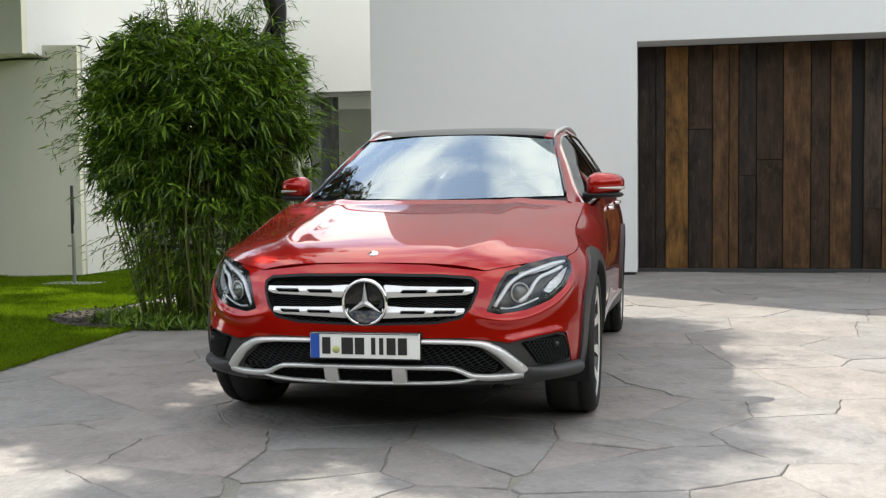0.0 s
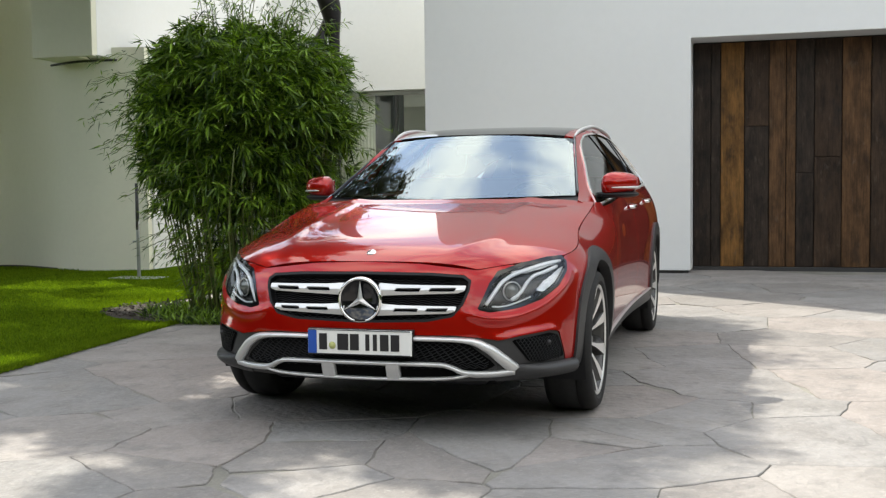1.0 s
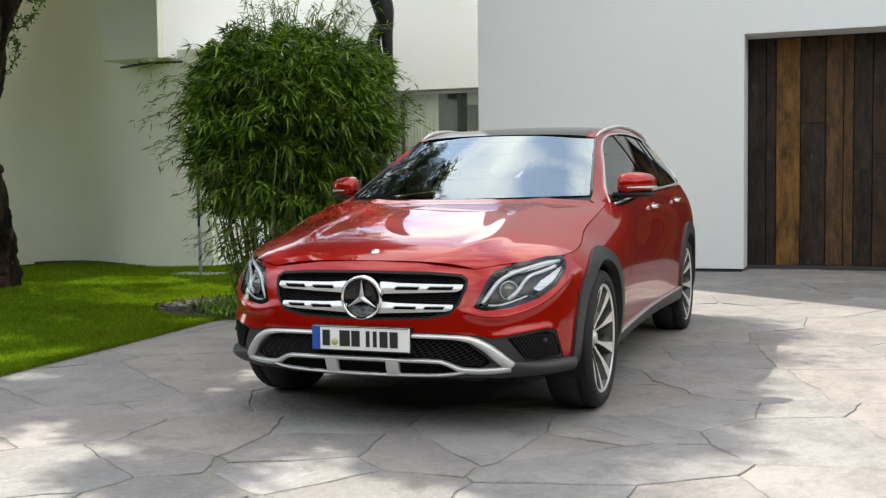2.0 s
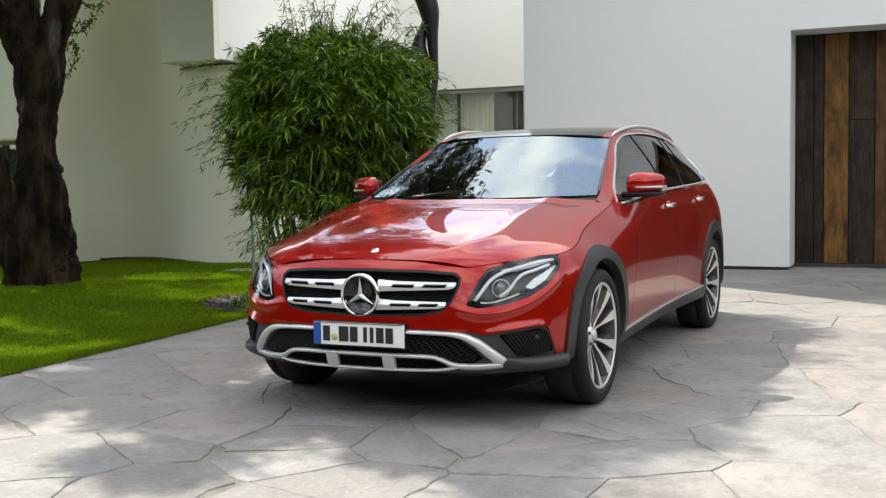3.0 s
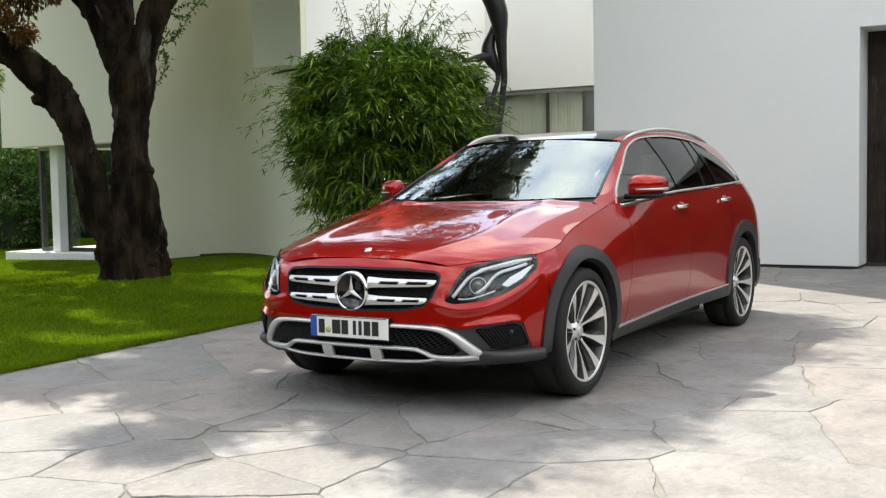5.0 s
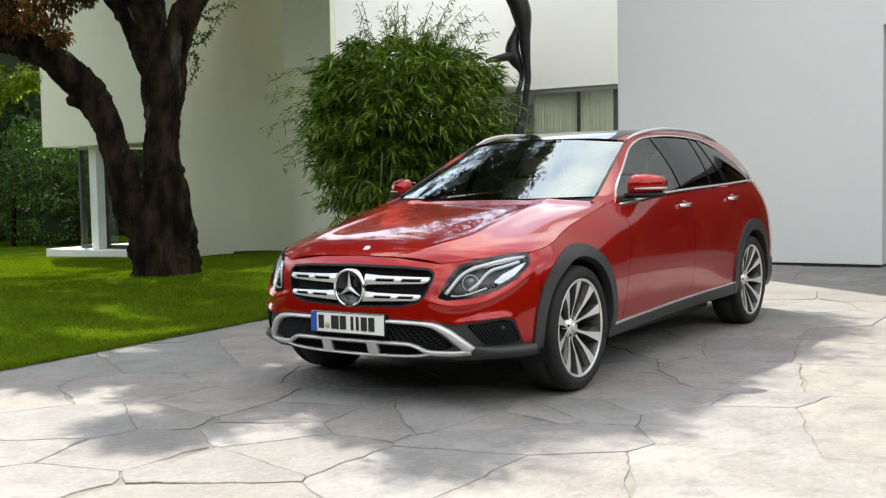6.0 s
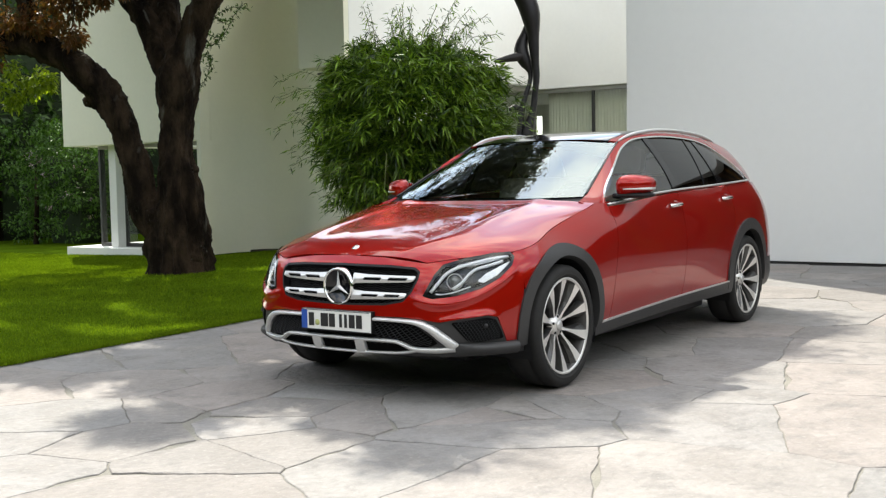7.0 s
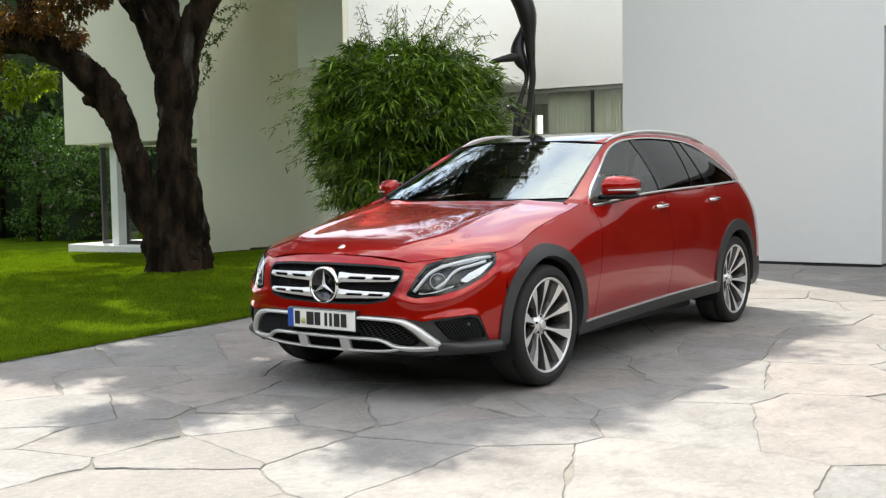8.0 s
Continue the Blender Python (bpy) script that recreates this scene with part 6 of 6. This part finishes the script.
# low plants at the foot of the bamboo
n = 4200
w, r = rng.uniform(0, 2 * math.pi, n), np.sqrt(rng.random(n))
base = np.stack([BX + 0.04 + 0.92 * r * np.cos(w), BYY - 0.04 + 0.87 * r * np.sin(w), np.full(n, 0.0)], 1)
hd = np.stack([rng.normal(size=n) * 0.6, rng.normal(size=n) * 0.6, np.ones(n)], 1)
tagged(part("ground_cover", leaves("ground_cover", base, hd, rng.uniform(0.10, 0.24, n), rng.uniform(0.010, 0.016, n), BAMBOO_LEAF, 0.35, 31), BAMBOO_LEAF), "low grassy leaves round the foot of the bamboo", "ground cover", kind="stuff")
V, F = [], []
for k in range(40):
    w = 2 * math.pi * k / 40
    V.append((BX - 0.25 + (1.15 + 0.06 * math.sin(3 * w)) * math.cos(w), BYY + 0.02 + 0.84 * math.sin(w), 0.018))
V.append((BX - 0.2, BYY, 0.05))
setting("planting_bed", mesh_np("planting_bed", V, [[k, (k + 1) % 40, 40] for k in range(40)], MULCH, True), MULCH, "dark bark mulch bed under the bamboo", "bed")
n = 1500
w, r = rng.uniform(0, 2 * math.pi, n), np.sqrt(rng.random(n))
base = np.stack([BX - 0.25 + 1.15 * r * np.cos(w), BYY + 0.02 + 0.84 * r * np.sin(w), np.full(n, 0.035)], 1)
tagged(part("bark_chips", leaves("bark_chips", base, rng.normal(size=(n, 3)) * np.array([1, 1, 0.25]), rng.uniform(0.03, 0.07, n), rng.uniform(0.012, 0.025, n), MULCH, 0.0, 33), MULCH), "loose dark bark chips on the bed", "bark chips", kind="stuff")

# grass
rng = np.random.default_rng(41)
n = 270000
gy = rng.uniform(-2.4, 8.9, n)
gx = lawn_edge(gy) - 0.005 - rng.random(n) ** 1.7 * 13.5
far_n = 110000
fy = rng.uniform(0.0, 8.9, far_n)
gx, gy = np.concatenate([gx, rng.uniform(-19.6, -7.5, far_n)]), np.concatenate([gy, fy])
edge_n = 16000
ey = rng.uniform(-2.4, 4.2, edge_n)
gx, gy = np.concatenate([gx, lawn_edge(ey) + rng.normal(size=edge_n) * 0.018 + 0.004]), np.concatenate([gy, ey])
keep = ~(((gx - BX + 0.25) / 1.13) ** 2 + ((gy - BYY) / 0.82) ** 2 < 1)
keep &= ~((gx < -9.7) & (gy > 7.4)) & ~((gx > -6.45) & (gy > 8.1)) & ~((gx > -10) & (gy > 8.62 - 0.36 * (gx + 8.2)))
gx, gy = gx[keep], gy[keep]
n = len(gx)
sz = rng.uniform(0.016, 0.034, n) * np.where(gx < -7.5, 1.3, 1.0)
tip = np.stack([rng.normal(size=n) * 0.45, rng.normal(size=n) * 0.45, np.ones(n)], 1) * sz[:, None]
a = rng.uniform(0, math.pi, n)
sidev = np.stack([np.cos(a), np.sin(a), np.zeros(n)], 1) * (rng.uniform(0.0025, 0.005, n) * np.where(gx < -7.5, 2.2, 1.0))[:, None]
root = np.stack([gx, gy, ground_z(gx, gy) + 0.008], 1)
V = np.stack([root - sidev, root + sidev, root + tip], 1).reshape(-1, 3)
tagged(part("grass", mesh_np("grass", V, np.arange(3 * n).reshape(-1, 3), GRASS), GRASS), "short mown green grass of the lawn", "grass", kind="stuff")

# dark green for the solid boxes added inside the hedges
HEDGE_CORE = mat("dark_core_blocker", (0.012, 0.024, 0.006), 0.95, vary=0.5, scale=1.5, fine=9, bump=1.0, bump_scale=4)


# far planting beyond the house and round the plot
def hedge(name, label, x0, x1, y0, y1, z1, count, size, material, seed, group=""):
    g = np.random.default_rng(seed)
    t = thing(name, label, "hedge", group, at=((x0 + x1) / 2, (y0 + y1) / 2, -0.25))
    cx, cy = (x0 + x1) / 2, (y0 + y1) / 2
    m = 26
    w = g.random((count, 3))
    p = np.stack([x0 + (x1 - x0) * w[:, 0] - cx, y0 + (y1 - y0) * w[:, 1] - cy, 0.2 + (z1) * w[:, 2] ** 0.8], 1)
    lump = np.array([0.5 * noise.fractal(Vector(q) * 0.8, 1, 2, 3) for q in p])
    p[:, 0] += lump * 0.8
    p[:, 2] *= 1 + 0.25 * lump
    b, h, L, W = clump_leaves(p, g.uniform(0.2, 0.5, count) * size / 0.12, m, size, seed + 1)
    part("foliage", leaves("foliage", b, h, L, W, material, 0.15, seed + 2), material, t)
    # added solid box that stops sky light leaking between the leaves
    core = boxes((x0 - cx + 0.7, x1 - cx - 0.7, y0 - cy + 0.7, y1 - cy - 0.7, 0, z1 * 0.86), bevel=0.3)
    part("solid_core", core, HEDGE_CORE, t)
    for k in range(max(3, int((x1 - x0 + y1 - y0)))):
        sx, sy = g.uniform(x0 - cx, x1 - cx), g.uniform(y0 - cy, y1 - cy)
        part("stem", tubes("stem", [([(sx, sy, -0.1), (sx + 0.1, sy, z1 * 0.4), (sx, sy + 0.1, z1 * 0.8)], [0.07, 0.05, 0.02])], BARK, 6), BARK, t)
    return t


hedge("tall_hedge", "tall dark green hedge beyond the house", -27, -19.5, 7.5, 19, 8.5, 1300, 0.22, HEDGE_LEAF, 51)
hedge("tall_hedge", "tall dark green hedge behind the terrace", -19, -11, 14.6, 18, 7.5, 700, 0.2, HEDGE_LEAF, 57)
sh = hedge("flowering_shrub", "green flowering shrub with lilac blooms", -18.9, -16.2, 9.4, 11.6, 2.6, 520, 0.085, SHRUB_LEAF, 61)
g = np.random.default_rng(63)
bl = np.stack([g.uniform(-1.0, 1.1, 46), g.uniform(-0.9, 0.2, 46), g.uniform(0.7, 2.3, 46)], 1)
b, h, L, W = clump_leaves(bl, np.full(46, 0.07), 14, 0.05, 64)
tagged(part("bloom", leaves("bloom", b, h, L, W, PETAL, 0.1, 65), PETAL, sh), "small lilac blooms", "", "", "stuff")
# out of view: hedges added to block low sky and darken the car's reflections
hedge("boundary_hedge", "unseen green hedge added across the drive", 16.0, 19.5, -21, 22, 6.0, 1500, 0.3, HEDGE_LEAF, 71, "boundary hedges")
hedge("boundary_hedge", "unseen green hedge added behind the drive", -22, 17, -20.5, -17, 9.5, 1500, 0.24, HEDGE_LEAF, 77, "boundary hedges")
hedge("boundary_hedge", "unseen green hedge added along the lawn", -22, -18.5, -20, 3.0, 8.0, 800, 0.24, HEDGE_LEAF, 79, "boundary hedges")
hedge("room_hedge", "green hedge seen through the courtyard room", -9, -1, 20.5, 22.5, 4.0, 260, 0.16, SHRUB_LEAF, 81)

# bronze figure, a plain slender shape
sc = 141.0
rows = []
for r_, d_ in (([(930, 500, 24), (928, 400, 20), (926, 300, 22), (924, 240, 24), (931, 212, 15), (936, 190, 12), (939, 160, 11), (941, 140, 12), (939, 112, 14), (937, 90, 18), (936, 70, 20), (934, 50, 27), (931, 30, 34), (925, 10, 36), (915, -12, 36), (903, -60, 38), (905, -130, 30), (915, -180, 16)], 0.0),
               ([(908, 500, 20), (908, 400, 18), (910, 300, 18), (912, 235, 13), (913, 215, 12), (915, 196, 13), (919, 180, 10), (925, 160, 9), (930, 145, 8), (930, 128, 10), (922, 112, 22), (915, 96, 26), (916, 80, 22), (922, 64, 17), (929, 46, 16)], 0.1),
               ([(868, 110, 7), (885, 106, 11), (903, 103, 15), (917, 100, 20)], 0.05),
               ([(893, 194, 7), (904, 190, 10), (914, 198, 9)], 0.05)):
    rows.append(limb_points(r_, sc, (930, 471), d_, 34, 0.011, 13.6))
fig = tubes("bronze_figure", rows, BRONZE, 14)
st = part("bronze_figure", fig, BRONZE)
st.matrix_world = pose(-3.12, 6.55, 0.04)
tagged(st, "tall slender dark bronze sculpture standing on paving", "sculpture")

# zinc post on a small slab
po = thing("garden_post", "slim grey metal post on a flat ground plate", "post", at=(-5.82, 6.8, -0.005))
part("pole", tubes("pole", [([(0, 0, 0.0), (0, 0, 0.6), (-0.005, 0, 1.18)], [0.021, 0.021, 0.016])], POST, 10), POST, po)
part("upper_sleeve", tubes("upper_sleeve", [([(-0.003, 0, 0.62), (-0.006, 0, 1.2)], [0.023, 0.019])], FRAME, 10), FRAME, po)
part("ground_plate", boxes((-0.32, 0.34, -0.22, 0.14, -0.02, 0.022), bevel=0.006), POST, po)
part("tap", boxes((-0.075, -0.02, -0.012, 0.012, 0.46, 0.482), bevel=0.004), POST, po)

# dark edging where lawn and curved wall meet
c = curve[14:44]
tagged(part("wall_edging", tubes("wall_edging", [([(x + 0.03, y - 0.06, float(ground_z(x, y)) + 0.02) for x, y in c], [0.03] * 30)], MULCH, 6), MULCH), "dark edging strip along the wall foot", "edging", kind="structure")


# ---- paving: each flagstone a piece of its own ----
pave = tagged(new("pavement"), "large irregular grey-brown flagstones with dark joints", "pavement", kind="structure")
X, Y = np.meshgrid(np.linspace(0, 1, 40), np.linspace(-12, 15, 80))
le = np.where(Y < 13, lawn_edge(Y), -6.5)
PX = le + (12.5 - le) * X ** 1.6
V = np.stack([PX.ravel(), Y.ravel(), (ground_z(PX, Y) - 0.006).ravel()], 1)
i = (np.arange(79)[:, None] * 40 + np.arange(39)[None]).ravel()
part("joint_bed", mesh_np("joint_bed", V, np.stack([i, i + 1, i + 41, i + 40], 1), JOINT, True), JOINT, pave)
rng = np.random.default_rng(7)
# seats of the stones: place, and a weight that lets a stone outgrow its neighbours
seeds = [(-2.162, -1.440, -0.106), (-1.598, -1.550, -0.154), (-0.927, -1.913, -0.014), (-1.358, -1.093, -0.039), (-2.226, -0.512, 0.032), (-1.984, -0.058, 0.335), (-1.702, 0.298, 0.318), (-1.106, -0.585, -0.130), (-0.612, -1.038, -0.045), (-0.688, -1.555, -0.114), (-0.087, -1.045, -0.018), (-0.141, -0.862, -0.035), (0.463, -0.972, 0.029), (0.098, -1.413, -0.101), (0.441, -1.618, -0.113), (-0.321, -2.073, -0.114), (0.294, -2.117, -0.173), (-0.184, -2.575, -0.186)]
seeds += [(-0.728, -2.230, -0.103), (1.235, -1.645, 0.055), (1.067, -0.991, 0.096), (0.844, -0.770, 0.136), (0.853, -0.741, 0.130), (0.973, -0.575, 0.045), (0.843, 0.250, 0.071), (0.772, 0.545, -0.063), (1.375, -0.001, -0.056), (1.814, 0.024, -0.084), (1.450, 0.831, -0.000), (1.365, 1.798, -0.035), (0.726, 1.572, -0.114), (1.946, -0.312, 0.061), (2.471, -0.107, 0.124), (1.549, -1.640, 0.102), (2.151, -1.359, 0.094), (1.850, 1.893, 0.029), (0.689, -0.761, 0.139)]
for _ in range(30000):
    p = np.array([rng.uniform(-5, 12), rng.uniform(-10, 13.5)])
    far = rng.uniform(0.60, 1.0)
    if all((q[0] - p[0]) ** 2 + (q[1] - p[1]) ** 2 > far ** 2 for q in seeds):
        seeds.append((p[0], p[1], -0.04))
    if len(seeds) > 620:
        break
S, SW = np.array(seeds)[:, :2], np.array(seeds)[:, 2]


def clip_half(poly, nrm, d):
    out = []
    for k in range(len(poly)):
        a, b = poly[k], poly[(k + 1) % len(poly)]
        da, db = a @ nrm - d, b @ nrm - d
        if da <= 0:
            out.append(a)
        if da * db < 0:
            out.append(a + (b - a) * (da / (da - db)))
    return out


def warp(p):
    q = Vector((p[0] * 0.9, p[1] * 0.9, 2.0))
    f = Vector((p[0] * 4.2, p[1] * 4.2, 5.0))
    return np.array([p[0] + 0.02 * noise.noise(q) + 0.016 * noise.noise(f) + 0.012 * noise.noise(f * 2.7), p[1] + 0.02 * noise.noise(q + Vector((9, 0, 0))) + 0.016 * noise.noise(f + Vector((0, 9, 0))) + 0.012 * noise.noise(f * 2.7 + Vector((0, 9, 0)))])


def stone_mesh(k):
    c = S[k]
    poly = [c + np.array(v) for v in ((-2, -2), (2, -2), (2, 2), (-2, 2))]
    for o in np.argsort(((S - c) ** 2).sum(1))[1:30]:
        q, gap_d = S[o], np.linalg.norm(S[o] - c)
        nrm = (q - c) / gap_d
        poly = clip_half(poly, nrm, ((q + c) / 2) @ nrm + (SW[k] - SW[o]) / (2 * gap_d))
        if len(poly) < 3:
            return None
    if abs(sum(a[0] * b[1] - a[1] * b[0] for a, b in zip(poly, poly[1:] + poly[:1]))) < 0.012:
        return None
    ring = []
    for a, b in zip(poly, poly[1:] + poly[:1]):
        m = max(1, int(np.linalg.norm(b - a) / 0.04))
        ring += [a + (b - a) * t / m for t in range(m)]
    cen = np.mean(ring, 0)
    gap = 0.003 + 0.0045 * rng.random()
    tilt = rng.normal(size=2) * 0.0014
    lift = rng.uniform(-0.001, 0.0015)
    V = []
    for lev, inset in ((-0.03, 0.0), (-0.0035, 0.0), (0.0, 0.004)):
        for p in ring:
            d = p - cen
            wide = 0.68 + 11.0 * max(0.0, noise.noise(Vector((p[0] * 2.3, p[1] * 2.3, 8.0))) - 0.17) + 0.4 * noise.noise(Vector((p[0] * 19, p[1] * 19, 1.0)))
            q = p - d / np.linalg.norm(d) * (gap * wide + inset)
            q = warp(q)
            z = float(ground_z(q[0], q[1])) + lev + lift + d @ tilt
            V.append((q[0] - cen[0], q[1] - cen[1], z))
    n = len(ring)
    F = [[l * n + i, l * n + (i + 1) % n, (l + 1) * n + (i + 1) % n, (l + 1) * n + i] for l in (0, 1) for i in range(n)]
    F.append([2 * n + i for i in range(n)])
    return cen, V, F


near_stones, far_V, far_F = 0, [], []
order = np.argsort(np.hypot(S[:, 0] - 0.6, S[:, 1] - 0.6))
for k in order:
    cx, cy = S[k]
    if cx < lawn_edge(cy) - 0.75 and cy < 8 or ((cx - BX) / 0.95) ** 2 + ((cy - BYY) / 0.75) ** 2 < 1 or cy > GY + 0.5 and cx > -2.4 or cy > 13 or cx < -6.3:
        continue
    r = stone_mesh(k)
    if not r:
        continue
    cen, V, F = r
    if near_stones < 280:
        o = part("stone", mesh_np("stone", V, F, STONE), STONE, pave)
        o.location = (cen[0], cen[1], 0)
        near_stones += 1
    else:
        o = len(far_V)
        far_V += [(v[0] + cen[0], v[1] + cen[1], v[2]) for v in V]
        far_F += [[i + o for i in f] for f in F]
if far_V:
    tagged(part("outer_stones", mesh_np("outer_stones", far_V, far_F, STONE), STONE, pave), "", "", "", "stuff")
